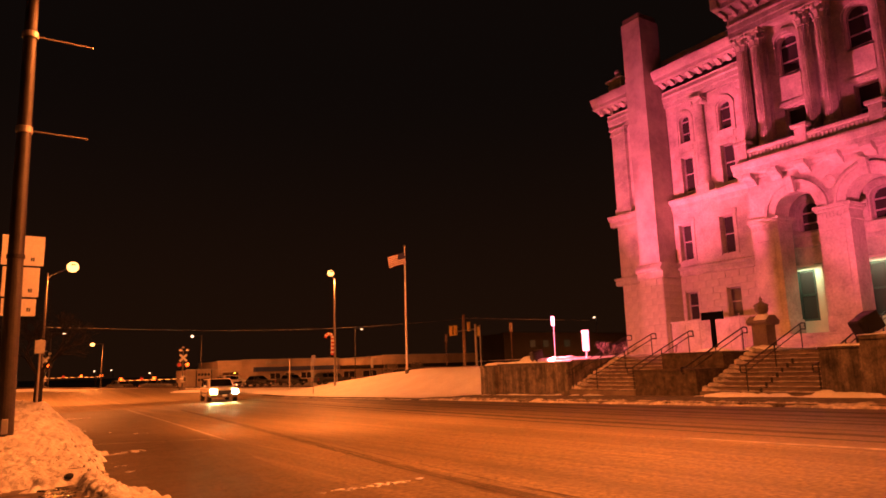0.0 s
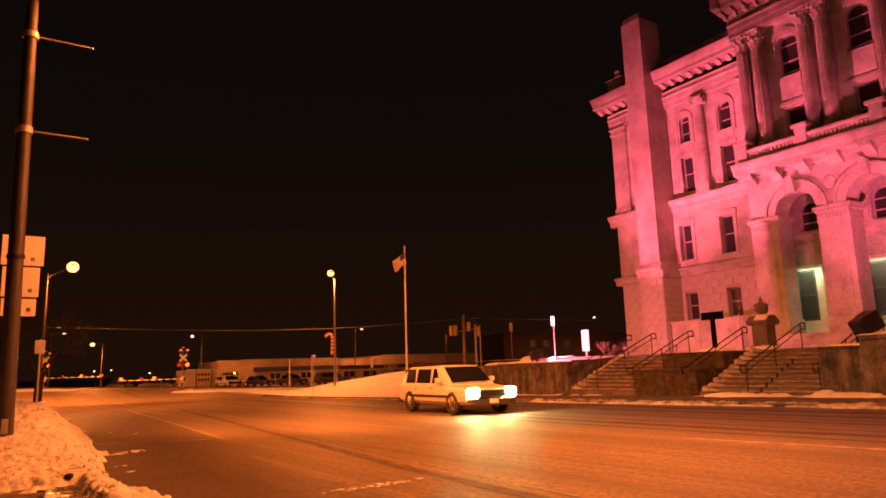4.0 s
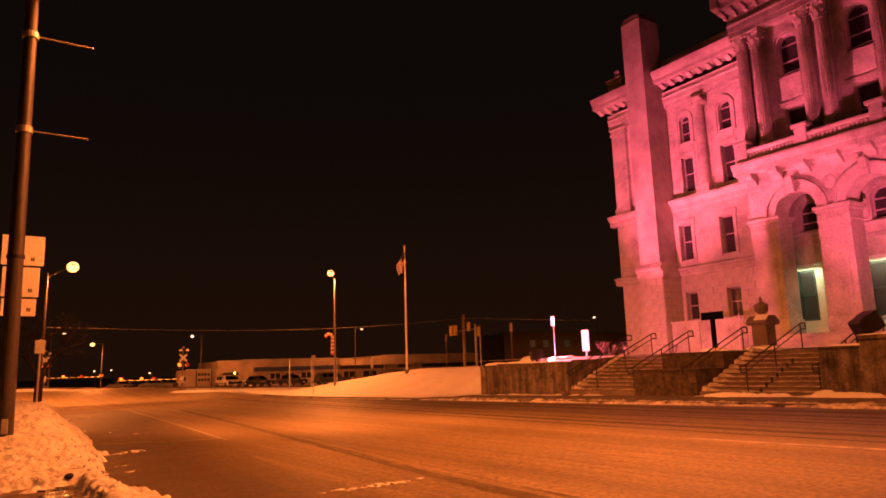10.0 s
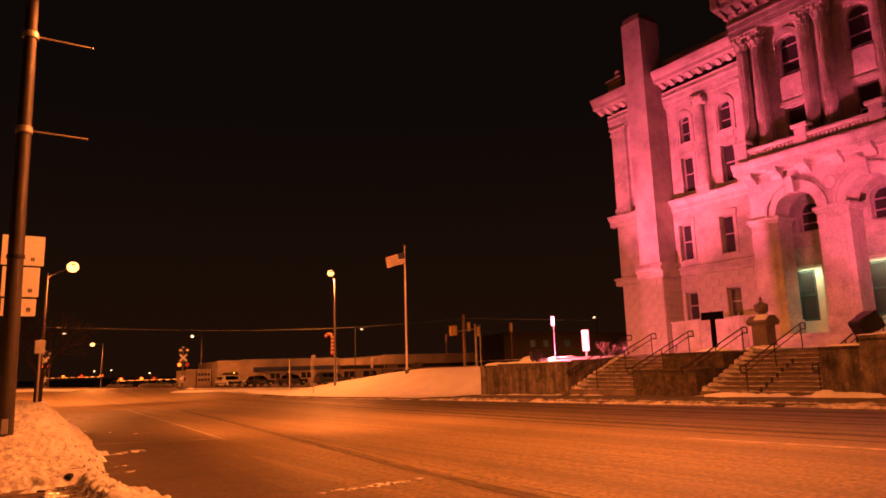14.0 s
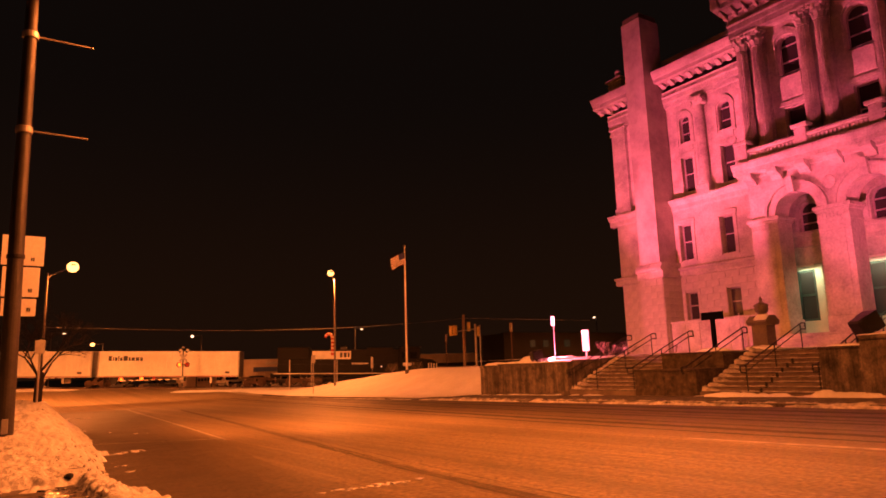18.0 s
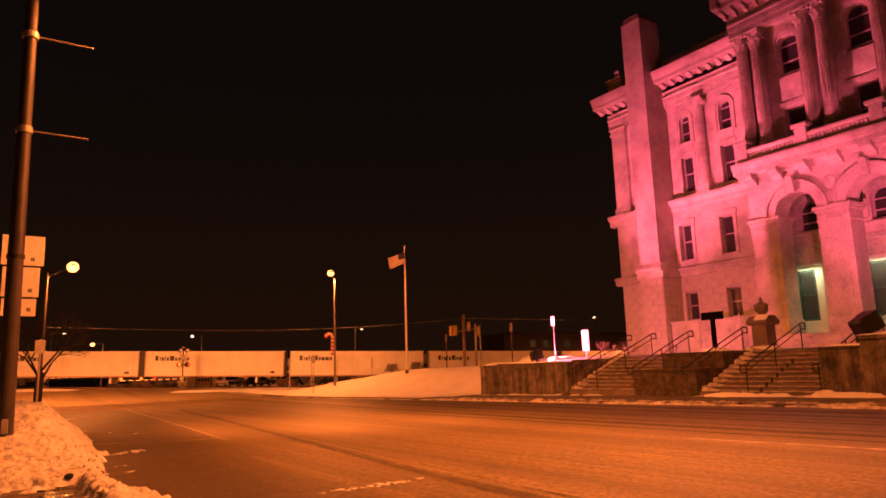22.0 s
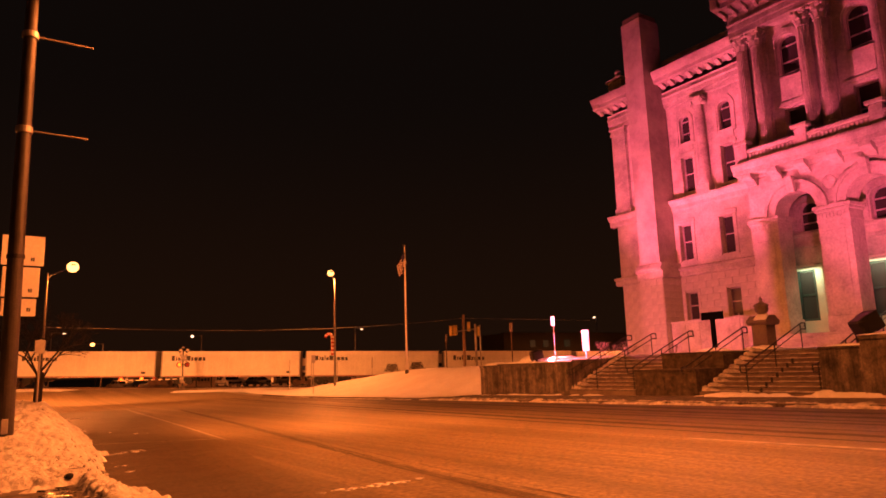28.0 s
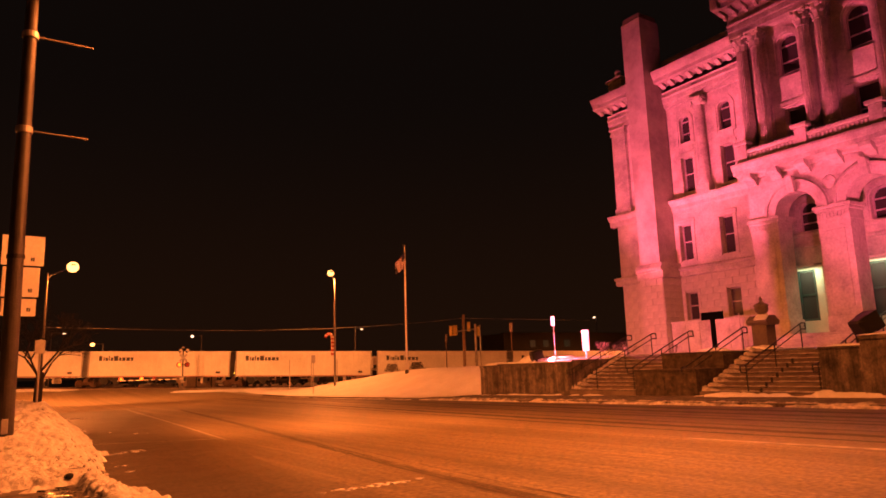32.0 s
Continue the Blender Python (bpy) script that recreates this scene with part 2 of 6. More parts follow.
fine_streak = t.nodes.new("ShaderNodeTexNoise")
fine_streak.inputs["Scale"].default_value, fine_streak.inputs["Detail"].default_value = 1.0, 4
fine_range = t.nodes.new("ShaderNodeMapRange")
fine_range.inputs["From Min"].default_value, fine_range.inputs["From Max"].default_value = 0.32, 0.68
fine_range.inputs["To Min"].default_value, fine_range.inputs["To Max"].default_value = 0.78, 1.2
twice = t.nodes.new("ShaderNodeMath")
twice.operation = "MULTIPLY"
t.links.new(coords.outputs["Object"], fine_map.inputs["Vector"])
t.links.new(fine_map.outputs[0], fine_streak.inputs["Vector"])
t.links.new(fine_streak.outputs["Fac"], fine_range.inputs["Value"])
t.links.new(times.outputs[0], twice.inputs[0])
t.links.new(fine_range.outputs[0], twice.inputs[1])
t.links.new(twice.outputs[0], scale_node.inputs["Scale"])

road = tagged(sheet("road", [1.25 + 0.44 * i for i in range(41)], [-70 + 1.25 * i for i in range(124)], street_z, ROAD_MAT),
              "worn asphalt street with damp streaks, cleared of snow", "road", kind="structure")
cross = tagged(sheet("side_road", [-60 + 2.5 * i for i in range(60)], [58 + 1.3 * i for i in range(13)],
                     lambda x, y: street_z(x, y - 0.42 * (x - 10) * 0.35) - (0.16 if 0.5 < x < 21.5 else 0.012), ROAD_MAT),
               "asphalt side street before the railway crossing", "road", kind="structure")


def on_road(name, pts, width, mat, lift, seed=0, ragged=0.0):
    """A flat strip of paint, tar or slush along points of the street."""
    bm = bmesh.new()
    rnd = random.Random(seed)
    left, right = [], []
    dense = []
    for (x0, y0), (x1, y1) in zip(pts, pts[1:]):
        n = max(2, int(math.hypot(x1 - x0, y1 - y0) / 0.4))
        dense += [(x0 + (x1 - x0) * i / n, y0 + (y1 - y0) * i / n) for i in range(n)]
    dense.append(pts[-1])
    for i, (x, y) in enumerate(dense):
        a, b = dense[max(0, i - 1)], dense[min(len(dense) - 1, i + 1)]
        d = Vector((b[0] - a[0], b[1] - a[1], 0)).normalized()
        w = width / 2
        for side, row in ((1, left), (-1, right)):
            k = w * (1 + ragged * rnd.uniform(-1, 1))
            px, py = x - d.y * k * side, y + d.x * k * side
            row.append(bm.verts.new((px, py, street_z(px, py) + lift)))
    for i in range(len(dense) - 1):
        bm.faces.new((left[i], left[i + 1], right[i + 1], right[i]))
    return part(name, bm, mat, road)


MARK = material("old_tyre_mark", (0.100, 0.077, 0.046), 0.8, spots=(0.6, 1.4), size=0.3, grain=20, bump=0.5, depth=0.006)
DAMP = material("damp_tyre_track", (0.052, 0.042, 0.030), 0.85, spots=(0.6, 1.4), size=0.8, grain=30, bump=0.3, depth=0.004)
for pts, w in ([[(6.13, 42.6), (5.1, 26), (4.43, 16.2)], 0.085], [[(1.9, 17.9), (4.4, 16.6)], 0.08],
               [[(10.35, 8.2), (10.55, 4.9), (10.7, -12)], 0.19]):
    on_road("lane_line", pts, w, PAINT, 0.011, 3, 0.2)
for k, (off, w, rag) in enumerate(((-0.10, 0.04, 1.0), (-0.06, 0.05, 0.9), (-0.01, 0.05, 0.9), (0.04, 0.05, 0.9), (0.09, 0.03, 1.0), (0.30, 0.02, 1.0))):
    on_road("tyre_track", [(8.0 + off, 38), (6.6 + off, 24), (5.45 + off, 13.5), (4.98 + off, 9.2), (4.74 + off, 6.4), (4.6 + off, 3)], w, MARK, 0.0075 + 0.0003 * k, 40 + k, rag)
for k, (x, w) in enumerate(((11.5, 0.16), (12.3, 0.35), (13.1, 0.14), (14.4, 0.30), (15.1, 0.18), (16.0, 0.45), (17.3, 0.5))):
    on_road("tyre_track", [(x + 3.2, 55), (x + 1.3, 30), (x + 0.2, 14), (x, 8), (x - 0.1, -5)], w, DAMP, 0.0055 + 0.0003 * k, 20 + k, 0.3)

# the far lane gets darker in steps, with a ragged inner edge
LANE_EDGE = ((-14.0, 10.6), (5.0, 10.6), (10.0, 10.9), (17.0, 11.7), (23.0, 12.8), (31.0, 14.9), (40.0, 17.0), (47.0, 18.1))
LANE_TONES = [material("darker_asphalt", tuple(a + (b - a) * f for a, b in zip((0.154, 0.118, 0.068), (0.062, 0.045, 0.026))), 0.6, spots=(0.78, 1.24), size=0.55, grain=16, bump=0.9, depth=0.012, gloss=(0.53, 0.66), grit=2.2) for f in (0.22, 0.44, 0.66, 0.86, 1.0)]
for k, (off, mat) in enumerate(zip((-0.3, 0.3, 0.9, 1.7, 2.8), LANE_TONES)):
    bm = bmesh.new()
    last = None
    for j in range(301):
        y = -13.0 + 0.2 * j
        for (a, p), (b, q) in zip(LANE_EDGE, LANE_EDGE[1:]):
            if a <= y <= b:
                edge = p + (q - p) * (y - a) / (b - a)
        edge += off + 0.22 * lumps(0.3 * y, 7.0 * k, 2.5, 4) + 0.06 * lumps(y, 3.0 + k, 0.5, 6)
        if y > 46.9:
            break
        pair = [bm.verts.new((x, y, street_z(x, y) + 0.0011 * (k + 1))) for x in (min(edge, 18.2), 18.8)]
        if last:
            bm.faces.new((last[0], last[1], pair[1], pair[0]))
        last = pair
    part("dark_lane", bm, mat, road)
# so does the parking lane by the snow bank
PARK_EDGE = ((5.0, 2.9), (9.0, 2.95), (12.0, 3.1), (15.0, 3.4), (17.0, 3.7), (26.0, 4.5), (43.0, 6.0))
for k, (off, mat) in enumerate(zip((0.7, 0.4, 0.1, -0.25), LANE_TONES[1:])):
    bm = bmesh.new()
    last = None
    for j in range(190):
        y = 5.1 + 0.2 * j
        for (a, p), (b, q) in zip(PARK_EDGE, PARK_EDGE[1:]):
            if a <= y <= b:
                edge = p + (q - p) * (y - a) / (b - a)
        edge += off + 0.16 * lumps(0.3 * y, 5.0 * k, 2.0, 3) + 0.06 * lumps(y, 2.0 + k, 0.4, 6)
        pair = [bm.verts.new((x, y, street_z(x, y) + 0.0011 * (k + 1))) for x in (1.27, edge)]
        if last:
            bm.faces.new((last[0], last[1], pair[1], pair[0]))
        last = pair
    part("dark_lane", bm, mat, road)

# scraps of snow left on the asphalt
rnd = random.Random(12)
for cx, cy, dx, dy, n in ((2.9, 33.8, 0.22, 0.35, 9), (3.75, 7.6, 0.32, 0.06, 24), (2.3, 24, 0.15, 0.5, 4), (2.9, 21, 0.3, 0.6, 3), (2.16, 15.0, 0.12, 0.12, 9), (2.4, 15.3, 0.07, 0.1, 6), (1.75, 12.4, 0.1, 0.5, 4)):
    for i in range(n):
        x, y, r = cx + rnd.gauss(0, dx), cy + rnd.gauss(0, dy), rnd.uniform(0.012, 0.045) * (1 + cy / 28)
        bm = bmesh.new()
        ball(bm, (x, y, street_z(x, y)), r, 8, 5, 0.28)
        for v in bm.verts:
            v.co.x += 1.6 * r * lumps(v.co.x, v.co.y, 0.04, i)
            v.co.y += 1.2 * r * lumps(v.co.y, v.co.x, 0.04, i)
        part("snow_scrap", bm, SNOW, road, smooth=True)


def kerb_top(x, y):
    return street_z(x, y) + 0.11


# kerbs
for name, x0, x1, y0, y1 in (("kerb", 18.85, 19.03, -60, 58), ("kerb", 1.07, 1.25, -60, 66)):
    bm = bmesh.new()
    n = 60
    rows = []
    for j in range(n + 1):
        y = y0 + (y1 - y0) * j / n
        z = kerb_top(x0, y)
        rows.append([bm.verts.new(p) for p in ((x0, y, z - 0.3), (x0, y, z - 0.02), (x0 + 0.02, y, z), (x1 - 0.02, y, z), (x1, y, z - 0.02), (x1, y, z - 0.3))])
    for a, b in zip(rows, rows[1:]):
        for i in range(5):
            bm.faces.new((a[i], a[i + 1], b[i + 1], b[i]))
    tagged(part(name, bm, CONCRETE), "grey concrete kerb edged with old snow", "kerb", kind="structure")

tagged(sheet("pavement_far", [19.02 + 0.25 * i for i in range(15)], [-60 + 1.0 * i for i in range(93)], lambda x, y: kerb_top(x, y) + 0.004, CONCRETE),
       "damp concrete pavement before the retaining wall", "pavement", kind="structure")
tagged(sheet("pavement_near", [-5 + 0.5 * i for i in range(13)], [-60 + 2 * i for i in range(64)], lambda x, y: kerb_top(x, y) - 0.004, CONCRETE),
       "dark wet concrete pavement under dirty snow", "pavement", kind="structure")


# the ploughed snow bank at the near kerb
TOE = ((6.0, 1.9), (8.7, 1.60), (9.7, 1.33), (10.4, 1.16), (10.9, 1.10), (11.6, 1.32), (12.5, 1.46), (14.0, 1.62), (16.7, 1.78), (21.0, 2.02), (25.6, 2.22), (30.0, 2.38), (38.0, 2.45), (56.0, 2.1), (70.0, 2.0))


def toe(y):
    for (a, p), (b, q) in zip(TOE, TOE[1:]):
        if y <= b:
            return p + (q - p) * (y - a) / (b - a)
    return TOE[-1][1]


def bank_z(x, y):
    base = street_z(x, y)
    near = 1 - smoothstep(15, 24, y)
    edge = toe(y) + (0.10 + 0.05 * near) * lumps(x * 0.25, y, 0.42, 7) + 0.05 * lumps(x * 0.3, y, 0.14, 8) + 0.16 * near * max(0.0, lumps(x * 0.05, y, 0.10, 15))
    inside = 1 - smoothstep(edge - 0.07, edge, x)
    # bare wet paving at the corner
    bare = (1 - smoothstep(9.75, 10.15, y + 0.35 * lumps(x, y, 0.35, 3) - 0.12 * (x < 0))) * (1 - smoothstep(0.86, 1.0, x + 0.12 * lumps(x, y, 0.3, 5)))
    inside *= 1 - bare
    rise = smoothstep(10.8, 16.5, y) * (1 - 0.8 * smoothstep(30, 46, y)) * (1 - 0.6 * smoothstep(45, 66, y))
    hump = (1 - smoothstep(edge - 1.05, edge, x)) * smoothstep(-3.4, -0.4, x)
    h = 0.055 + rise * hump * (0.58 + 0.20 * lumps(x, y, 1.1, 1))
    rough = max(0.8, 1 - 0.75 * smoothstep(13.5, 20, y))
    h += rough * (0.045 * abs(lumps(x, y * 0.8, 0.34, 2)) + 0.040 * lumps(x, y * 0.8, 0.16, 4) + 0.036 * lumps(x, y, 0.07, 6))
    walk_on = 0.15 * (1 - smoothstep(1.02, 1.5, x))
    return base - 0.03 + (walk_on + max(0.0, h) + 0.03) * inside + (walk_on - 0.02) * (1 - inside) * (x < 1.25)


GRIT_SNOW = material("gritty_snow", (0.66, 0.65, 0.64), 0.8, spots=(0.72, 1.1), size=0.7, grain=16, bump=0.8, depth=0.03)
t = GRIT_SNOW.node_tree
coords = [n for n in t.nodes if n.type == "TEX_COORD"][0]
scale_node = [n for n in t.nodes if n.type == "VECT_MATH"][0]
dirt_map = t.nodes.new("ShaderNodeMapping")
dirt_map.inputs["Scale"].default_value = (5.5, 2.2, 6.0)
dirt = t.nodes.new("ShaderNodeTexNoise")
dirt.inputs["Scale"].default_value, dirt.inputs["Detail"].default_value, dirt.inputs["Roughness"].default_value = 1.0, 7, 0.68
dirt_range = t.nodes.new("ShaderNodeMapRange")
dirt_range.inputs["From Min"].default_value, dirt_range.inputs["From Max"].default_value = 0.57, 0.68
split = t.nodes.new("ShaderNodeSeparateXYZ")
fresh = t.nodes.new("ShaderNodeMapRange")
fresh.inputs["From Min"].default_value, fresh.inputs["From Max"].default_value = 11.0, 16.0
fresh.inputs["To Min"].default_value, fresh.inputs["To Max"].default_value = 1.0, 0.48
amount = t.nodes.new("ShaderNodeMath")
amount.operation = "MULTIPLY"
mixer = t.nodes.new("ShaderNodeMix")
mixer.data_type = "RGBA"
mixer.inputs[7].default_value = (0.13, 0.105, 0.085, 1)
t.links.new(coords.outputs["Object"], dirt_map.inputs["Vector"])
t.links.new(dirt_map.outputs[0], dirt.inputs["Vector"])
t.links.new(dirt.outputs["Fac"], dirt_range.inputs["Value"])
t.links.new(coords.outputs["Object"], split.inputs[0])
t.links.new(split.outputs["Y"], fresh.inputs["Value"])
t.links.new(dirt_range.outputs[0], amount.inputs[0])
t.links.new(fresh.outputs[0], amount.inputs[1])
t.links.new(amount.outputs[0], mixer.inputs[0])
t.links.new(scale_node.outputs[0], mixer.inputs[6])
t.links.new(mixer.outputs[2], t.nodes["Principled BSDF"].inputs["Base Color"])

bank = tagged(sheet("snow_bank", [-3.4 + 0.11 * i for i in range(27)] + [-0.43 + 0.03 * i for i in range(90)] + [2.30 + 0.1 * i for i in range(14)],
                    [6.9 + 0.036 * i for i in range(265)] + [16.44 + 0.09 * i for i in range(1, 130)] + [28.2 + 0.4 * i for i in range(1, 96)], bank_z, GRIT_SNOW),
              "ploughed bank of clumpy dirty snow along the kerb", "snow bank", kind="stuff")
# clods rolled off the bank
bm = bmesh.new()
for i in range(170):
    y = 9.6 + abs(rnd.gauss(0, 4))
    x = toe(y) - abs(rnd.gauss(0, 0.5)) + 0.05
    r = rnd.uniform(0.010, 0.035)
    if x < 0.9 and y < 11:
        continue
    got = bmesh.ops.create_icosphere(bm, subdivisions=1, radius=r, matrix=pose(x, y, max(bank_z(x, y), street_z(x, y)) + r * 0.15, rnd.uniform(0, 90), rnd.uniform(0, 90), 0) @ Matrix.Diagonal((1.2, rnd.uniform(0.6, 1.3), rnd.uniform(0.4, 0.8), 1)))
    for v in got["verts"]:
        v.co += Vector((rnd.uniform(-1, 1), rnd.uniform(-1, 1), rnd.uniform(-1, 1))) * r * 0.3
tagged(part("snow_clods", bm, GRIT_SNOW), "loose clods of snow fallen from the bank", "snow clods", kind="stuff")
bm = bmesh.new()
bmesh.ops.create_icosphere(bm, subdivisions=2, radius=0.05, matrix=pose(0.80, 10.0, 0.075) @ Matrix.Diagonal((1.1, 0.9, 0.75, 1)))
for v in bm.verts:
    v.co += Vector((1, 1, 1)) * 0.02 * lumps(v.co.x * 8, v.co.y * 8 + v.co.z * 8, 1.0, 3)
tagged(part("lump_of_dirt", bm, RUBBER), "dark frozen lump of dirt by the puddle", "dirt")
# melt water with gritty ice at the corner of the pavement
WET = glass("melt_water", (0.03, 0.028, 0.026), 0.16)
WET_N = WET.node_tree
wave = WET_N.nodes.new("ShaderNodeTexNoise")
wave.inputs["Scale"].default_value = 7
wb = WET_N.nodes.new("ShaderNodeBump")
wb.inputs["Strength"].default_value, wb.inputs["Distance"].default_value = 0.6, 0.03
WET_N.links.new(wave.outputs["Fac"], wb.inputs["Height"])
WET_N.links.new(wb.outputs[0], WET_N.nodes["Principled BSDF"].inputs["Normal"])


def pool_z(x, y):
    d = ((x - 0.62) / 0.23) ** 2 + ((y - 9.1) / 0.75) ** 2 + 1.5 * lumps(x, y, 0.13, 4)
    return kerb_top(x, y) + 0.010 - 0.06 * (d > 0.5)


tagged(sheet("puddle", [0.15 + 0.025 * i for i in range(36)], [8.0 + 0.04 * i for i in range(58)], pool_z, WET),
       "shallow puddle of melt water on the pavement", "puddle")


# the ridge of ploughed snow along the far kerb and the strip at the wall's foot
def ridge_z(x, y):
    c = 19.0 + 0.10 * lumps(0, y, 1.5, 5)
    h = max(0.0, 1 - ((x - c) / (0.24 + 0.10 * lumps(3, y, 0.8, 2))) ** 2)
    return street_z(x, y) + 0.02 + h * (0.105 + 0.06 * lumps(x, y, 0.5, 6) + 0.05 * lumps(x, y, 0.18, 9)) * (1 - 0.6 * smoothstep(29, 33, y)) - 0.12 * (h <= 0)


tagged(sheet("snow_ridge", [18.5 + 0.065 * i for i in range(17)], [2 + 0.09 * i for i in range(560)], ridge_z, SLUSH),
       "low ridge of dirty ploughed snow on the kerb", "snow ridge", kind="stuff")


def foot_z(x, y):
    h = smoothstep(21.85, 22.4, x + 0.18 * lumps(x, y, 1.2, 8)) * smoothstep(-0.35, 0.25, lumps(0.0, y, 1.3, 21) + 0.4 * (y > 25) + 0.3 * (y < 12.5)) * (0.05 + 0.009 * max(0, 24 - y) + 0.08 * max(0.0, lumps(x, y, 0.9, 11)))
    clear = smoothstep(16.6, 17.4, y) * (1 - smoothstep(20.6, 21.6, y))
    return kerb_top(x, y) - 0.02 + h * (1 - 0.93 * clear)


tagged(sheet("verge_snow", [21.2 + 0.09 * i for i in range(16)], [2 + 0.12 * i for i in range(245)], foot_z, SNOW),
       "snow heaped at the foot of the retaining wall", "snow", kind="stuff")


# the lawn bank
def lawn_snow(x, y):
    edge = smoothstep(19.4, 21.0, x)
    return lawn_z(x, y) - 0.05 * (1 - edge) + edge * (0.05 * lumps(x, y, 4.0, 3) + 0.018 * lumps(x, y, 0.7, 4))


tagged(sheet("lawn", [19.35 + 0.3 * i for i in range(95)], [30.95 + 0.35 * i for i in range(112)], lawn_snow, SNOW),
       "smooth snow-covered lawn bank rising from the kerb", "lawn", kind="structure")

# snowed-up verges beside the crossing
def verge(x, y, cx, cy, rx, ry):
    d = ((x - cx) / rx) ** 2 + ((y - cy) / ry) ** 2 + 0.25 * lumps(x, y, 3.0, 2)
    return street_z(x, y) + 0.14 * (1 - smoothstep(0.55, 1.0, d)) - 0.06 + 0.03 * lumps(x, y, 0.8, 3)


for cx, cy, rx, ry in ((25.5, 71.5, 8.6, 4.0), (2.0, 86.0, 4.5, 3.5), (-6.0, 74, 6.0, 9.0), (40.0, 67.0, 9.0, 3.0), (17.4, 72.0, 3.6, 2.2), (5.6, 83.5, 1.9, 1.6)):
    tagged(sheet("snow_verge", [cx - rx + 2 * rx * i / 40 for i in range(41)], [cy - ry + 2 * ry * i / 30 for i in range(31)],
                 lambda x, y: verge(x, y, cx, cy, rx, ry), SNOW), "snowy verge beside the railway crossing", "verge", kind="stuff")

# ---- the terrace ----
TERRACE = 1.62


def terrace_z(x, y):
    return 1.36 + (TERRACE - 1.36) * smoothstep(23, 27, x) + 0.03 * lumps(x, y, 1.7, 5) + 0.012 * lumps(x, y, 0.4, 6)


for name, x0, x1, y0, y1 in (("terrace_snow", 22.95, 26.3, 24.25, 31.1), ("terrace_snow", 24.3, 26.3, 17.05, 20.2), ("terrace_snow", 22.95, 26.3, 1.0, 12.25), ("terrace_snow", 26.25, 46, 1.0, 37.0)):
    nx, ny = max(8, int((x1 - x0) / 0.25)), max(8, int((y1 - y0) / 0.25))
    tagged(sheet(name, [x0 + (x1 - x0) * i / nx for i in range(nx + 1)], [y0 + (y1 - y0) * i / ny for i in range(ny + 1)], terrace_z, SNOW),
           "snow lying on the raised terrace", "terrace", kind="structure")
tagged(part("terrace_fill", made(box, 26.3, 46, 1.0, 31.0, -1.0, 1.3), CONCRETE), "concrete body of the raised terrace", "terrace", kind="structure")

# ---- railway ----
bm = bmesh.new()
YAW_T = math.degrees(math.atan2(TRACK_E.y, TRACK_E.x))
rows = []
for i in range(121):
    s = -300 + 5 * i
    p = TRACK_O + TRACK_E * s
    z = rail_z(s) - 0.18
    q = Vector((-TRACK_E.y, TRACK_E.x, 0))
    rows.append([bm.verts.new((p.x + q.x * d, p.y + q.y * d, z + h)) for d, h in ((-3.6, -0.45), (-1.9, 0.0), (1.9, 0.0), (3.6, -0.45))])
for a, b in zip(rows, rows[1:]):
    for i in range(3):
        bm.faces.new((a[i], a[i + 1], b[i + 1], b[i]))
GRAVEL = material("track_ballast", (0.13, 0.11, 0.10), 0.95, spots=(0.5, 1.5), size=1.5, grain=11, bump=1.0, depth=0.06)
tagged(part("track_bed", bm, GRAVEL), "grey ballast bed of the railway", "track bed", kind="structure")
track = thing("railway_track", "steel rails on ballast across the street", "railway")
for side in (-0.72, 0.72):
    bm = bmesh.new()
    for i in range(60):
        s = -300 + 10 * i
        a, b = TRACK_O + TRACK_E * s, TRACK_O + TRACK_E * (s + 10)
        q = Vector((-TRACK_E.y, TRACK_E.x, 0)) * side
        rod(bm, a + q + Vector((0, 0, rail_z(s) - 0.07)), b + q + Vector((0, 0, rail_z(s + 10) - 0.07)), 0.07, n=6)
    part("rail", bm, RUST, track)
# ---- the court house ----
COURT = thing("court_house", "ornate limestone court house with columned portico, floodlit pink", "building")


def wall_face(bm, x, y0, y1, z0, z1, openings, depth):
    """A wall facing the street, at x, with openings (ya, yb, za, zb, arched) that go back by depth."""
    ys = sorted({y0, y1, *[o[0] for o in openings], *[o[1] for o in openings]})
    zs = sorted({z0, z1, *[o[2] for o in openings], *[o[3] for o in openings]})

    def quad(*p):
        bm.faces.new([bm.verts.new(q) for q in p])
    for ya, yb in zip(ys, ys[1:]):
        for za, zb in zip(zs, zs[1:]):
            cy, cz = (ya + yb) / 2, (za + zb) / 2
            if not any(o[0] < cy < o[1] and o[2] < cz < o[3] for o in openings):
                quad((x, ya, za), (x, yb, za), (x, yb, zb), (x, ya, zb))
    for ya, yb, za, zb, arched in openings:
        d = x + depth
        r = (yb - ya) / 2
        spring = zb - r if arched else zb
        for y in (ya, yb):
            quad((x, y, za), (d, y, za), (d, y, spring), (x, y, spring))
        if za > z0:
            quad((x, ya, za), (x, yb, za), (d, yb, za), (d, ya, za))
        if arched:
            c, n = (ya + yb) / 2, 14
            pts = [(c - r * math.cos(math.pi * i / n), spring + r * math.sin(math.pi * i / n)) for i in range(n + 1)]
            for p, q in zip(pts, pts[1:]):
                quad((x, p[0], p[1]), (x, q[0], q[1]), (d, q[0], q[1]), (d, p[0], p[1]))
                quad((x, p[0], p[1]), (x, q[0], q[1]), (x, q[0], zb), (x, p[0], zb))
        else:
            quad((x, ya, zb), (x, yb, zb), (d, yb, zb), (d, ya, zb))


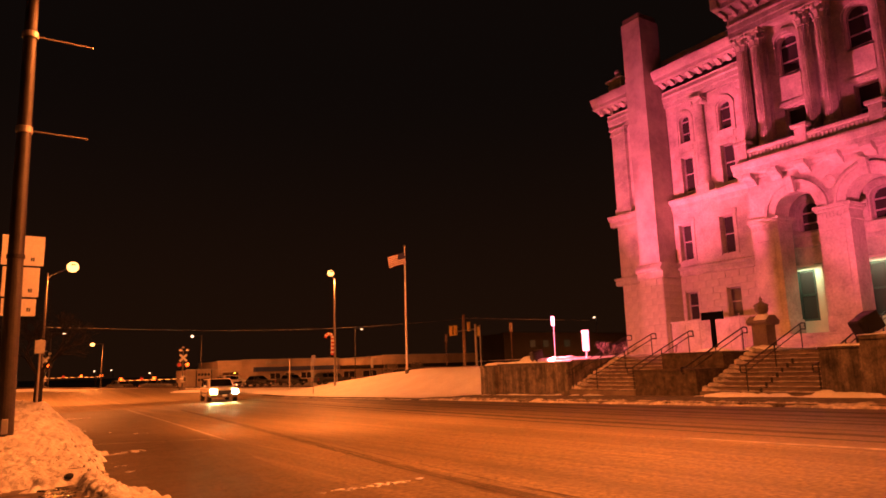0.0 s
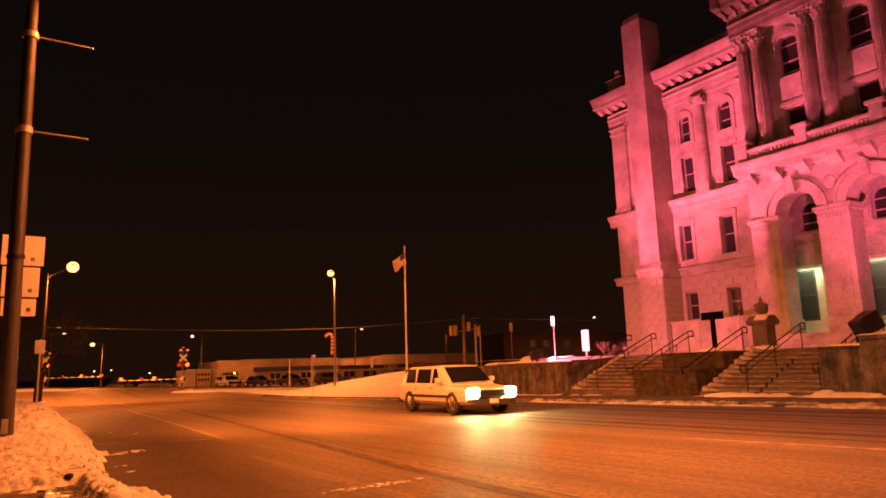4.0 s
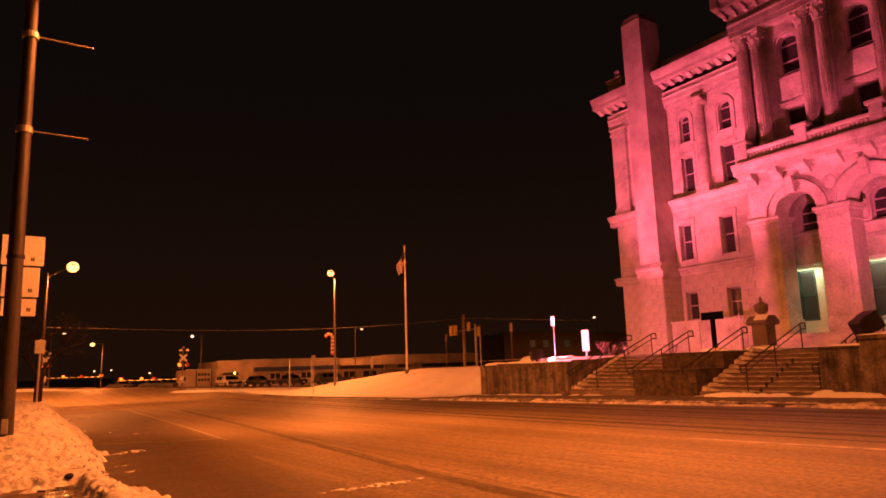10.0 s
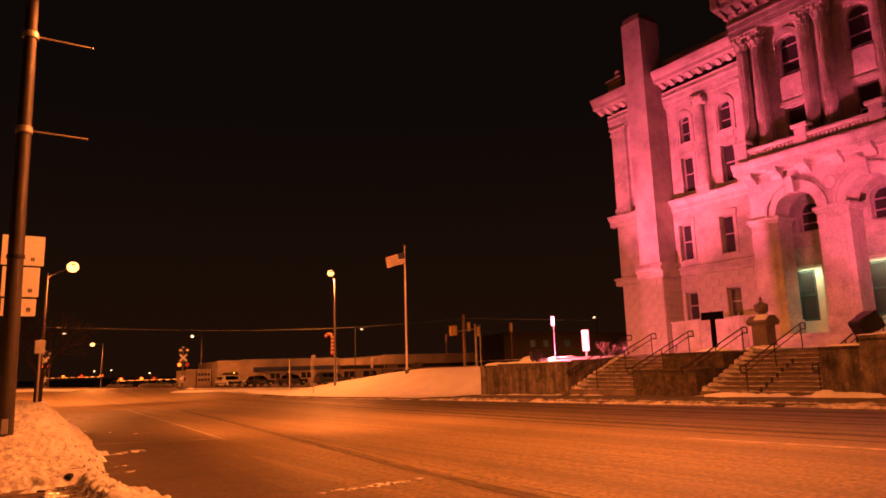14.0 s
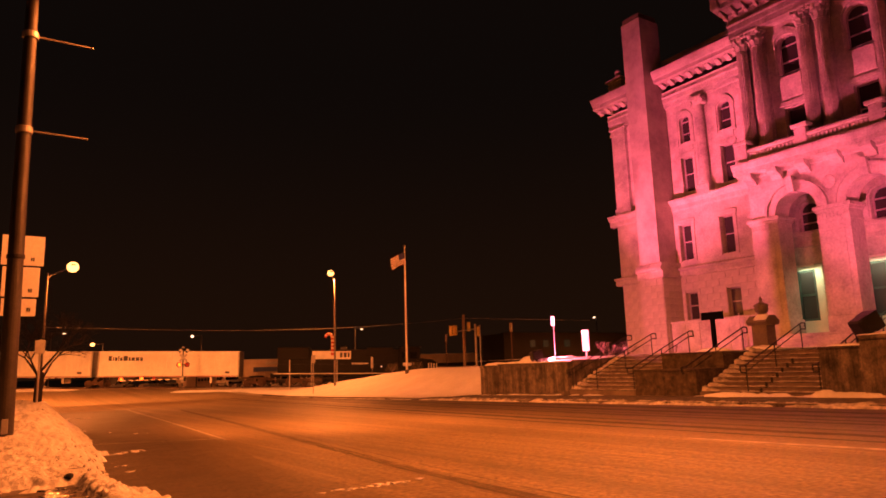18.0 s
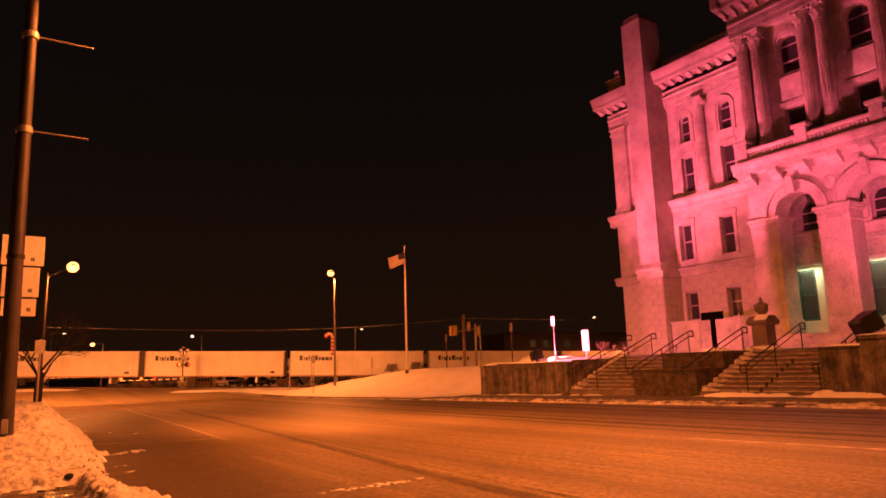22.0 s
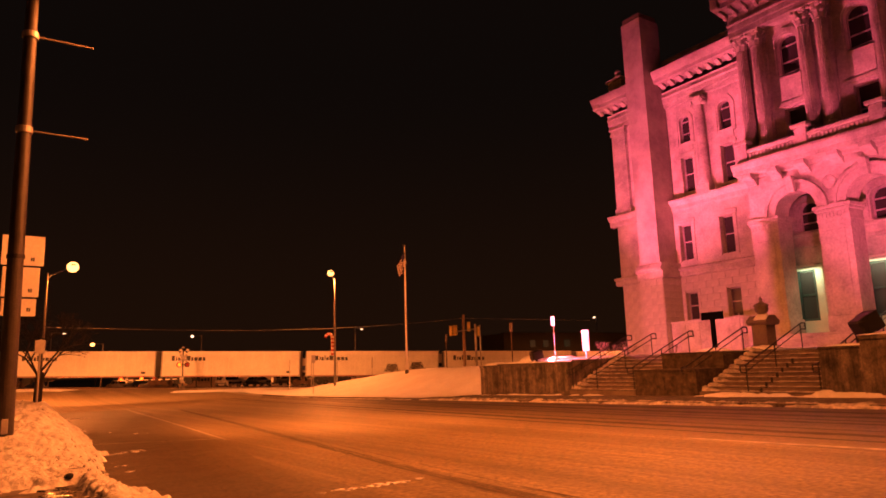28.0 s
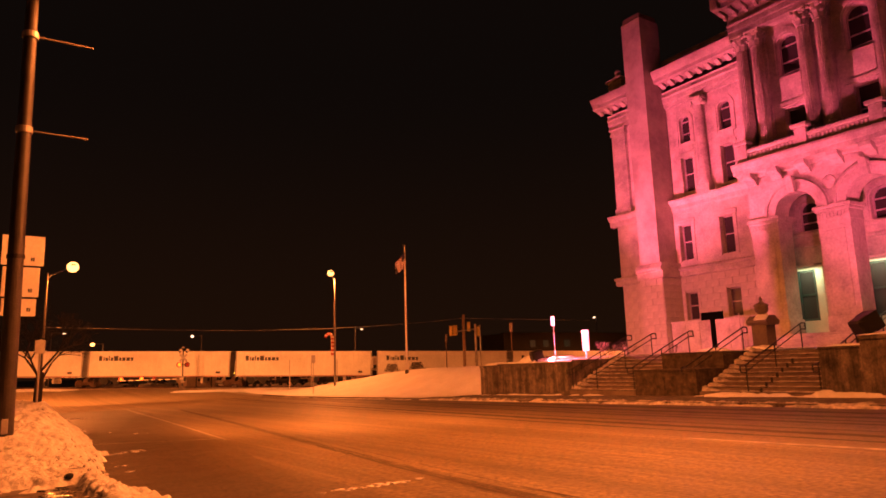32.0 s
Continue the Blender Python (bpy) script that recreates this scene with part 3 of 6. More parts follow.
def arc(c, z, r, n=14, a0=0.0, a1=math.pi):
    return [(c - r * math.cos(a0 + (a1 - a0) * i / n), z + r * math.sin(a0 + (a1 - a0) * i / n)) for i in range(n + 1)]


def strip_on_outline(bm, x0, x1, inner, outer):
    """A moulding between two outlines in the wall's plane."""
    for (p, q), (a, b) in zip(zip(inner, inner[1:]), zip(outer, outer[1:])):
        v = [bm.verts.new((x, *w)) for x in (x0, x1) for w in (p, q, b, a)]
        bm.faces.new(v[0:4])
        bm.faces.new(v[4:8])
        for i in range(4):
            bm.faces.new((v[i], v[(i + 1) % 4], v[4 + (i + 1) % 4], v[4 + i]))
    bmesh.ops.remove_doubles(bm, verts=bm.verts, dist=0.001)


WINDOW_PAINT = material("painted_window_frame", (0.34, 0.30, 0.31), 0.55, spots=(0.75, 1.15), size=0.6, grain=30, bump=0.1)
BLIND = material("drawn_window_blind", (0.20, 0.17, 0.16), 0.8, spots=(0.8, 1.1), size=0.4, grain=30, bump=0.1)


def window(x, ya, yb, za, zb, arched=False, sill=True, blind=0.0, parent=COURT):
    """Sash window: frame, two panes with a meeting rail, sill."""
    w = 0.07
    bm = bmesh.new()
    r = (yb - ya) / 2
    spring = zb - r if arched else zb
    for y in (ya, yb - w):
        box(bm, x, x + 0.10, y, y + w, za, spring)
    box(bm, x + 0.002, x + 0.10, ya + w, yb - w, za, za + w)
    mid = za + (spring - za) * (0.52 if not arched else 0.45)
    box(bm, x + 0.004, x + 0.09, ya + w, yb - w, mid - 0.035, mid + 0.035)
    if arched:
        strip_on_outline(bm, x, x + 0.10, arc((ya + yb) / 2, spring, r - w), arc((ya + yb) / 2, spring, r))
        box(bm, x + 0.004, x + 0.09, ya + w, yb - w, spring - 0.035, spring + 0.035)
    else:
        box(bm, x + 0.002, x + 0.10, ya + w, yb - w, zb - w, zb)
    win = part("window", bm, WINDOW_PAINT, parent, "tall sash window with dark glass")
    panes = [(za + w, mid - 0.035), (mid + 0.035, spring - (0.035 if arched else w))]
    for lo, hi in panes:
        part("pane", made(box, x + 0.055, x + 0.062, ya + w, yb - w, lo, hi), DARK_GLASS, win)
    if arched:
        part("pane", made(prism, arc((ya + yb) / 2, spring + 0.035, r - w - 0.02), "x", x + 0.055, x + 0.062), DARK_GLASS, win)
    if blind:
        part("blind", made(box, x + 0.075, x + 0.085, ya + w, yb - w, zb - w - (zb - za) * blind, zb - w), BLIND, win, "pale blind drawn part way")
    if sill:
        part("sill", made(box, x - 0.32, x + 0.02, ya - 0.09, yb + 0.09, za - 0.13, za - 0.002, 0.015), STONE, win)
    return win


def moulding(name, steps, y0, y1, x, mat=STONE, label="", ends=True):
    """A running course: steps are (how far it stands out, z) pairs from the bottom up."""
    outline = [(x + 0.3, steps[0][1])] + [(x - d, z) for d, z in steps] + [(x + 0.3, steps[-1][1])]
    bm = bmesh.new()
    prism(bm, outline, "y", y0, y1)
    return part(name, bm, mat, COURT, label)


WX, UX = 37.0, 37.30          # the wing's wall, and its upper wall behind the columns
PX, BX = 33.0, 35.5           # the portico's front, and the wall behind it
BU = 33.75                   # the wall of its upper storey
G_WIN = [(27.45, 28.35, 3.78, 5.55, False), (24.40, 25.35, 3.78, 5.55, False)]
F_WIN = [(27.37, 28.30, 7.65, 10.0, False), (24.35, 25.27, 7.65, 10.0, False)]
S_WIN = [(26.98, 27.86, 12.14, 14.53, False), (23.98, 24.88, 12.14, 14.53, False)]
T_WIN = [(27.02, 27.81, 15.51, 17.38, True), (23.98, 24.83, 15.51, 17.38, True)]

bm = bmesh.new()
wall_face(bm, WX, 20.9, 33.6, 6.6, 11.6, F_WIN, 0.45)
wall_face(bm, UX, 20.9, 33.6, 11.5, 18.4, S_WIN + T_WIN, 0.35)
part("wall", bm, STONE, COURT)
# added backing, its dark stone standing in for unlit rooms
part("wall", made(box, 37.95, 38.1, 14, 33.5, 1.3, 20.6), STONE_DARK, COURT, "added dark backing wall behind the windows")
part("wall", made(box, 37.3, 60, 33.45, 33.6, 1.0, 20.6), STONE, COURT)
bm = bmesh.new()
wall_face(bm, WX + 0.10, 20.9, 33.6, 1.0, 6.7, G_WIN, 0.45)
plinth_wall = part("ground_storey_wall", bm, STONE, COURT, "rusticated ground storey of large blocks")
for i, (ya, yb, za, zb, ar) in enumerate(G_WIN):
    window(WX + 0.42, ya, yb, za, zb, blind=0.5 if i else 0.0)
for i, (ya, yb, za, zb, ar) in enumerate(F_WIN):
    window(WX + 0.33, ya, yb, za, zb, blind=0.0 if i else 0.35)
for i, (ya, yb, za, zb, ar) in enumerate(S_WIN):
    window(UX + 0.25, ya, yb, za, zb, blind=0.45 if not i else 0.0)
for ya, yb, za, zb, ar in T_WIN:
    window(UX + 0.25, ya, yb, za, zb, True)
# window surrounds
for ya, yb, za, zb, ar in F_WIN:
    bm = bmesh.new()
    for y in (ya - 0.24, yb + 0.02):
        box(bm, WX - 0.07, WX + 0.05, y, y + 0.22, za - 0.1, zb + 0.02)
    box(bm, WX - 0.09, WX + 0.05, ya - 0.30, yb + 0.30, zb + 0.03, zb + 0.33, 0.02)
    part("window_surround", bm, STONE, COURT)
for ya, yb, za, zb, ar in S_WIN:
    bm = bmesh.new()
    for y in (ya - 0.20, yb + 0.02):
        box(bm, UX - 0.06, UX + 0.05, y, y + 0.18, za, zb)
    box(bm, UX - 0.08, UX + 0.05, ya - 0.24, yb + 0.24, zb + 0.01, zb + 0.22)
    box(bm, UX - 0.05, UX + 0.05, ya - 0.12, yb + 0.12, zb + 0.34, zb + 0.86)
    part("window_surround", bm, STONE, COURT)
for ya, yb, za, zb, ar in T_WIN:
    c, r = (ya + yb) / 2, (yb - ya) / 2
    bm = bmesh.new()
    strip_on_outline(bm, UX - 0.09, UX + 0.04, arc(c, zb - r, r + 0.10), arc(c, zb - r, r + 0.34))
    for y in (ya - 0.32, yb + 0.10):
        box(bm, UX - 0.085, UX + 0.04, y, y + 0.22, za - 0.2, zb - r)
    part("window_arch", bm, STONE, COURT)

# running courses of the wing
moulding("belt_course", [(0.10, 6.62), (0.16, 6.72), (0.16, 6.95), (0.30, 7.02), (0.30, 7.14), (0.05, 7.22)], 20.95, 34.0, WX)
moulding("belt_course", [(0.05, 10.95), (0.12, 11.05), (0.12, 11.30), (0.30, 11.47), (0.36, 11.55), (0.36, 11.70), (-0.3, 11.80)], 20.95, 34.2, WX)
moulding("architrave", [(-0.05, 18.25), (-0.05, 18.55), (0.02, 18.57), (0.02, 18.90), (0.10, 18.97), (0.10, 19.03)], 20.95, 33.75, WX)
moulding("frieze", [(0.0, 19.03), (0.0, 19.30), (0.10, 19.34)], 20.95, 33.75, WX)
moulding("cornice", [(0.15, 19.86), (0.80, 19.92), (0.80, 20.16), (0.88, 20.22), (0.98, 20.45), (1.02, 20.62), (1.02, 20.70), (0.3, 20.82)], 20.95, 34.45, WX, STONE_MID)
# dark stone stands in for the shade on the parapet below its lit coping
moulding("parapet", [(-0.75, 20.78), (-0.75, 21.50), (-0.85, 21.5)], 20.95, 33.6, WX, STONE_DARK, "roof parapet, its shade put into darker stone")
moulding("parapet_coping", [(-0.70, 21.50), (-0.42, 21.54), (-0.36, 21.70), (-0.40, 21.76), (-0.7, 21.80)], 20.95, 33.75, WX, STONE, "pale stone coping of the roof parapet")
part("parapet_block", made(box, WX + 0.55, WX + 1.0, 26.2, 26.9, 20.8, 21.78, 0.03), STONE, COURT)
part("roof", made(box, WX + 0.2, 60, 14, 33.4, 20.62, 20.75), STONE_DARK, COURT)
part("cornice_end", made(box, 36.1, 60, 33.7, 34.40, 19.93, 20.68, 0.05), STONE, COURT)


def modillion(bm, x, y, z, d, w, h):
    """A scrolled bracket under a cornice."""
    out = [(x, z), (x, z - h), (x - d * 0.25, z - h * 0.95), (x - d * 0.45, z - h * 0.62), (x - d * 0.8, z - h * 0.5), (x - d, z - h * 0.3), (x - d, z)]
    prism(bm, out, "y", y - w / 2, y + w / 2)


shared = mesh_of("modillion", made(modillion, 0, 0, 0, 0.44, 0.30, 0.32), STONE)
for i in range(19):
    ob = new("modillion", shared)
    ob.parent, ob.location = COURT, (WX - 0.08, 34.15 - 0.72 * i, 19.88)

# half columns and corner pilasters of the upper storeys
def column(x, y, z0, z1, r, capital, flutes=True, parent=COURT, plinth=0.0):
    """Column on its base: shaft > capital, base."""
    n = 40 if flutes else 20
    h = z1 - z0
    bm = bmesh.new()
    lathe(bm, [(r, 0.28), (r * 1.0, 0.3 + (h - capital) * 0.33), (r * 0.86, h - capital)], n, (x, y, z0), 1 if flutes else 0, 0.13)
    col = part("column", bm, STONE, parent, "fluted column with carved capital" if flutes else "plain column with scrolled capital")
    part("base", made(lathe, [(r * 1.30, 0.0), (r * 1.30, 0.10), (r * 1.34, 0.14), (r * 1.12, 0.19), (r * 1.2, 0.24), (r * 1.02, 0.29)], 24, (x, y, z0)), STONE, col)
    return col, (x, y, z0 + h - capital)


def rich_capital(col, at, r, h):
    """Corinthian capital: bell, two rows of leaves, corner scrolls, abacus."""
    x, y, z = at
    bm = bmesh.new()
    lathe(bm, [(r * 0.95, 0), (r * 0.86, 0.06 * h), (r * 0.9, 0.5 * h), (r * 1.15, 0.86 * h)], 16, at)
    for ring, (count, rr, zz, hh) in enumerate(((8, 0.98, 0.06, 0.36), (8, 1.05, 0.34, 0.36))):
        for i in range(count):
            a = 2 * math.pi * (i + 0.5 * ring) / count
            c, s = math.cos(a), math.sin(a)
            m = Matrix.Translation((x, y, z)) @ Matrix.Rotation(a, 4, "Z")
            pts = [(rr * r - 0.03, -0.09, zz * h), (rr * r - 0.03, 0.09, zz * h), (rr * r + 0.03, 0.10, (zz + hh * 0.7) * h), (rr * r + 0.03, -0.10, (zz + hh * 0.7) * h),
                   (rr * r + 0.14, -0.05, (zz + hh) * h), (rr * r + 0.14, 0.05, (zz + hh) * h), (rr * r + 0.13, 0.05, (zz + hh * 0.8) * h), (rr * r + 0.13, -0.05, (zz + hh * 0.8) * h)]
            v = [bm.verts.new(m @ Vector(p)) for p in pts]
            for f in ((0, 1, 2, 3), (3, 2, 5, 4), (4, 5, 6, 7)):
                bm.faces.new([v[k] for k in f])
    for sx in (-1, 1):
        for sy in (-1, 1):
            ball(bm, (x + sx * r * 1.02, y + sy * r * 1.02, z + 0.78 * h), 0.11, 8, 6)
    box(bm, x - r * 1.28, x + r * 1.28, y - r * 1.28, y + r * 1.28, z + 0.87 * h, z + h, 0.02)
    part("capital", bm, STONE, col, "leafy carved capital")


def scroll_capital(col, at, r, h):
    x, y, z = at
    bm = bmesh.new()
    lathe(bm, [(r * 0.92, 0), (r * 1.0, 0.1 * h), (r * 1.0, 0.35 * h), (r * 1.15, 0.55 * h)], 18, at)
    for s in (-1, 1):
        rod(bm, (x - r * 1.05, y + s * r * 1.18, z + 0.32 * h), (x + r * 0.9, y + s * r * 1.18, z + 0.32 * h), 0.17, n=12)
    box(bm, x - r * 1.15, x + r * 1.15, y - r * 1.35, y + r * 1.35, z + 0.6 * h, z + 0.8 * h, 0.02)
    box(bm, x - r * 1.25, x + r * 1.25, y - r * 1.45, y + r * 1.45, z + 0.8 * h, z + h, 0.01)
    part("capital", bm, STONE, col, "capital with two side scrolls")


col, top = column(37.12, 26.07, 12.25, 18.12, 0.34, 0.55, False)
scroll_capital(col, top, 0.34, 0.55)
part("pedestal", made(box, 36.70, 37.4, 25.58, 26.56, 11.60, 12.25, 0.03), STONE, COURT)
for y0, y1 in ((32.3, 33.55), (30.35, 31.0), (22.0, 23.1)):
    bm = bmesh.new()
    box(bm, WX + 0.02, UX + 0.1, y0, y1, 12.2, 17.7)
    part("pilaster", bm, STONE, COURT)
    bm = bmesh.new()
    box(bm, WX - 0.06, UX + 0.1, y0 - 0.08, y1 + 0.08, 17.7, 17.85)
    box(bm, WX - 0.01, UX + 0.1, y0 - 0.02, y1 + 0.02, 17.85, 18.12)
    box(bm, WX - 0.12, UX + 0.1, y0 - 0.12, y1 + 0.12, 18.12, 18.25, 0.02)
    part("pilaster_capital", bm, STONE, COURT)
    part("pilaster_base", made(box, WX - 0.08, UX + 0.1, y0 - 0.1, y1 + 0.1, 11.66, 12.2, 0.03), STONE, COURT)
# ornament on the far corner of the roof
bm = bmesh.new()
box(bm, 36.85, 37.6, 32.1, 33.3, 20.8, 21.78, 0.05)
box(bm, 36.70, 37.7, 31.95, 33.5, 21.78, 21.98, 0.05)
lathe(bm, [(0.30, 1.15), (0.34, 1.24), (0.16, 1.34), (0.14, 1.42), (0.24, 1.52), (0.27, 1.62), (0.22, 1.74), (0.08, 1.84)], 14, (37.05, 32.5, 20.8))
part("roof_finial", bm, STONE_SHADED, COURT, "darkened stone block with a ball on the roof's corner")

# chimney tower
TX = 35.25
tower = part("chimney_tower", made(box, TX, 37.2, 28.70, 30.30, 6.5, 24.6), STONE_MID, COURT, "plain square stone chimney tower")
part("tower_cap", made(box, TX + 0.04, 37.12, 28.74, 30.26, 24.6, 25.05, 0.10), STONE_DARK, tower)
bm = bmesh.new()
prism(bm, [(TX - 0.10, 6.55), (TX - 0.10, 6.95), (TX - 0.30, 7.05), (TX - 0.30, 7.18), (TX - 0.06, 7.50), (TX, 7.50), (37.2, 7.50), (37.2, 6.55)], "y", 28.45, 30.55)
part("tower_belt", bm, STONE, tower)
part("tower_base", made(box, TX + 0.02, 37.2, 28.62, 30.42, 1.0, 6.55), STONE, tower)

# rusticated blocks, each course of its own
def blocks_along(parent, axis, fixed, a, b, z0, z1, out, holes=(), seed=0, course=0.43, length=0.95):
    r = random.Random(seed)
    n = max(1, round((z1 - z0) / course))
    ch = (z1 - z0) / n
    shapes = {}
    for k in range(n):
        lo = z0 + k * ch
        p = a - (0.5 * length if k % 2 else 0.0)
        while p < b - 0.05:
            q = p + length
            c0, c1 = max(a, p), min(b, q)
            pieces = [(c0, c1)]
            for ha, hb, hz0, hz1 in holes:
                if lo + ch > hz0 and lo < hz1:
                    pieces = [s for u, v in pieces for s in ((u, min(v, ha)), (max(u, hb), v)) if s[1] - s[0] > 0.12]
            for u, v in pieces:
                key = round(v - u, 2)
                if key not in shapes:
                    bm = bmesh.new()
                    L, D = key - 0.022, 0.035
                    if axis == "y":
                        box(bm, -D, 0.04, -L / 2, L / 2, -ch / 2 + 0.011, ch / 2 - 0.011, 0.014)
                    else:
                        box(bm, -L / 2, L / 2, -D, 0.04, -ch / 2 + 0.011, ch / 2 - 0.011, 0.014)
                    shapes[key] = mesh_of("stone_block", bm, BLOCK)
                ob = new("stone_block", shapes[key])
                ob.parent = parent
                ob.location = (fixed + r.uniform(-0.003, 0.003), (u + v) / 2, lo + ch / 2) if axis == "y" else ((u + v) / 2, fixed + r.uniform(-0.003, 0.003), lo + ch / 2)
            p = q


holes = [(ya - 0.02, yb + 0.02, za - 0.12, zb + 0.02) for ya, yb, za, zb, ar in G_WIN]
blocks_along(plinth_wall, "y", WX + 0.10, 22.0, 28.62, 2.30, 6.60, 0.07, holes, 1)
blocks_along(tower, "y", TX + 0.02, 28.62, 30.42, 2.30, 6.50, 0.07, (), 2, 0.43, 0.9)
blocks_along(tower, "x", 28.62, TX + 0.03, 37.1, 2.30, 6.50, 0.07, (), 3, 0.43, 0.9)
blocks_along(plinth_wall, "y", WX + 0.10, 30.42, 33.6, 2.30, 6.60, 0.07, (), 4)
part("plinth", made(box, WX - 0.12, 37.4, 21.0, 33.8, 1.0, 2.28, 0.03), STONE, COURT)
part("plinth", made(box, TX - 0.12, 37.3, 28.50, 30.55, 1.0, 2.28, 0.03), STONE, tower)

# ---- portico ----
FLOOR = 2.36
part("portico_floor", made(box, 32.6, 38.0, 6.0, 21.0, 1.0, FLOOR), STONE, COURT)
for i in range(4):
    part("portico_step", made(box, 31.2 + 0.36 * i, 33.0, 8.0, 19.6, 1.2, 1.80 + 0.14 * i, 0.01), STONE, COURT)
PIERS = [(19.25, 20.72), (15.72, 17.22), (12.20, 13.70), (8.70, 10.2)]
for y0, y1 in PIERS:
    pier = part("pier", made(box, PX, PX + 1.25, y0, y1, FLOOR, 7.62), STONE, COURT, "square portico pier with a moulded capital")
    part("pier_panel", made(box, PX - 0.03, PX + 0.02, y0 + 0.28, y1 - 0.28, 3.5, 7.2, 0.015), STONE, pier)
    part("pier_base", made(box, PX - 0.08, PX + 1.33, y0 - 0.08, y1 + 0.08, FLOOR, 3.12, 0.03), STONE, pier)
    bm = bmesh.new()
    box(bm, PX - 0.03, PX + 1.28, y0 - 0.03, y1 + 0.03, 7.62, 7.72)
    box(bm, PX - 0.01, PX + 1.26, y0 - 0.01, y1 + 0.01, 7.72, 8.10)
    box(bm, PX - 0.08, PX + 1.33, y0 - 0.08, y1 + 0.08, 8.10, 8.24, 0.02)
    box(bm, PX - 0.15, PX + 1.40, y0 - 0.15, y1 + 0.15, 8.24, 8.42, 0.02)
    for i in range(9):
        y = y0 + 0.06 + (y1 - y0 - 0.12) * i / 8
        box(bm, PX - 0.05, PX, y - 0.05, y + 0.05, 7.80, 8.02)
    part("pier_capital", bm, STONE, pier, "capital with a row of carved leaves")
ARCHES = [(18.235, 1.06), (14.71, 1.06), (11.2, 1.06)]
bm = bmesh.new()
spandrel = [(c - r, c + r, 8.40, 8.42 + r, True) for c, r in ARCHES]
wall_face(bm, PX + 0.06, 8.7, 20.72, 8.42, 10.75, [(a, b, 8.42, d + 0.0, e) for a, b, _, d, e in spandrel], 1.1)
part("arcade_wall", bm, STONE, COURT)
part("arcade_wall", made(box, PX + 0.1, 37.2, 20.55, 20.72, 8.4, 11.0), STONE, COURT)
for c, r in ARCHES:
    bm = bmesh.new()
    strip_on_outline(bm, PX - 0.04, PX + 0.08, arc(c, 8.42, r + 0.005, 20), arc(c, 8.42, r + 0.42, 20))
    strip_on_outline(bm, PX - 0.13, PX + 0.08, arc(c, 8.42, r + 0.42, 20), arc(c, 8.42, r + 0.56, 20))
    arch = part("archivolt", bm, STONE, COURT)
    part("keystone", made(prism, [(PX - 0.26, 9.42), (PX + 0.1, 9.42), (PX + 0.1, 10.2), (PX - 0.42, 10.2)], "y", c - 0.17, c + 0.17), STONE, arch)
    part("roundel", made(lathe, [(0.36, -0.05), (0.30, 0.02), (0.18, 0.03), (0.05, 0.06)], 16), STONE, COURT).matrix_local = pose(PX + 0.03, c - 1.76, 9.55, 0, -90, 0)
# brackets and cornice above the arches
for y in (20.35, 18.95, 17.5, 15.9, 14.4, 12.9, 11.4):
    bm = bmesh.new()
    modillion(bm, PX + 0.05, y, 10.84, 0.62, 0.52, 0.60)
    part("bracket", bm, STONE, COURT, "large scrolled stone bracket")
moulding("porch_cornice", [(0.0, 10.60), (0.10, 10.65), (0.10, 10.80), (0.60, 10.86), (0.60, 11.08), (0.68, 11.12), (0.76, 11.34), (0.76, 11.45), (0.05, 11.55)], 8.6, 21.05, PX)
part("porch_roof", made(box, PX - 0.2, 37.2, 8.6, 21.1, 10.78, 11.42), STONE, COURT)
moulding("porch_parapet", [(0.46, 11.50), (0.46, 11.96), (0.54, 12.0), (0.54, 12.12), (0.44, 12.18), (0.16, 12.18), (0.16, 11.50)], 8.6, 20.7, PX)
bead = mesh_of("parapet_bead", made(box, -0.05, 0.02, -0.06, 0.06, 11.64, 11.90, 0.02), STONE)
for i in range(54):
    ob = new("parapet_bead", bead)
    ob.parent, ob.location = COURT, (PX - 0.46, 20.0 - 0.2 * i, 0)
for y in (20.45, 17.25, 13.75):
    bm = bmesh.new()
    box(bm, PX - 0.56, PX + 0.3, y - 0.30, y + 0.30, 11.45, 12.45, 0.03)
    box(bm, PX - 0.68, PX + 0.4, y - 0.42, y + 0.42, 12.45, 12.66, 0.04)
    part("parapet_pedestal", bm, STONE, COURT)
# the upper order: pairs of fluted columns
for yp in (20.35, 19.48, 16.89, 16.02, 13.38, 12.53):
    col, top = column(PX + 0.30, yp, 12.25, 18.80, 0.325, 0.94)
    rich_capital(col, top, 0.33, 0.95)
for y0, y1 in ((19.0, 20.80), (15.55, 17.35), (12.05, 13.85)):
    part("column_pedestal", made(box, PX - 0.16, PX + 0.8, y0, y1, 11.45, 12.25, 0.03), STONE, COURT)
    part("pilaster", made(box, PX + 0.62, BU + 0.1, y0 + 0.15, y1 - 0.15, 11.45, 18.80), STONE, COURT)
B_ARCH = [(17.52, 18.63, 15.96, 18.14, True), (13.98, 15.16, 15.96, 18.14, True)]
B_MID = [(17.52, 18.59, 11.60, 14.09, False), (13.98, 15.11, 11.60, 14.09, False)]
B_LOW = [(18.42, 19.55, 7.80, 9.38, True), (14.75, 15.9, 7.80, 9.38, True)]
B_DOOR = [(18.62, 20.55, FLOOR + 0.06, 6.05, False), (15.07, 17.0, FLOOR + 0.06, 6.05, False)]
bm = bmesh.new()
wall_face(bm, BX, 8.0, 20.9, FLOOR, 11.2, B_LOW + B_DOOR, 0.5)
wall_face(bm, BU, 8.0, 20.9, 11.2, 19.2, B_ARCH + B_MID, 0.5)
part("portico_back_wall", bm, STONE, COURT)
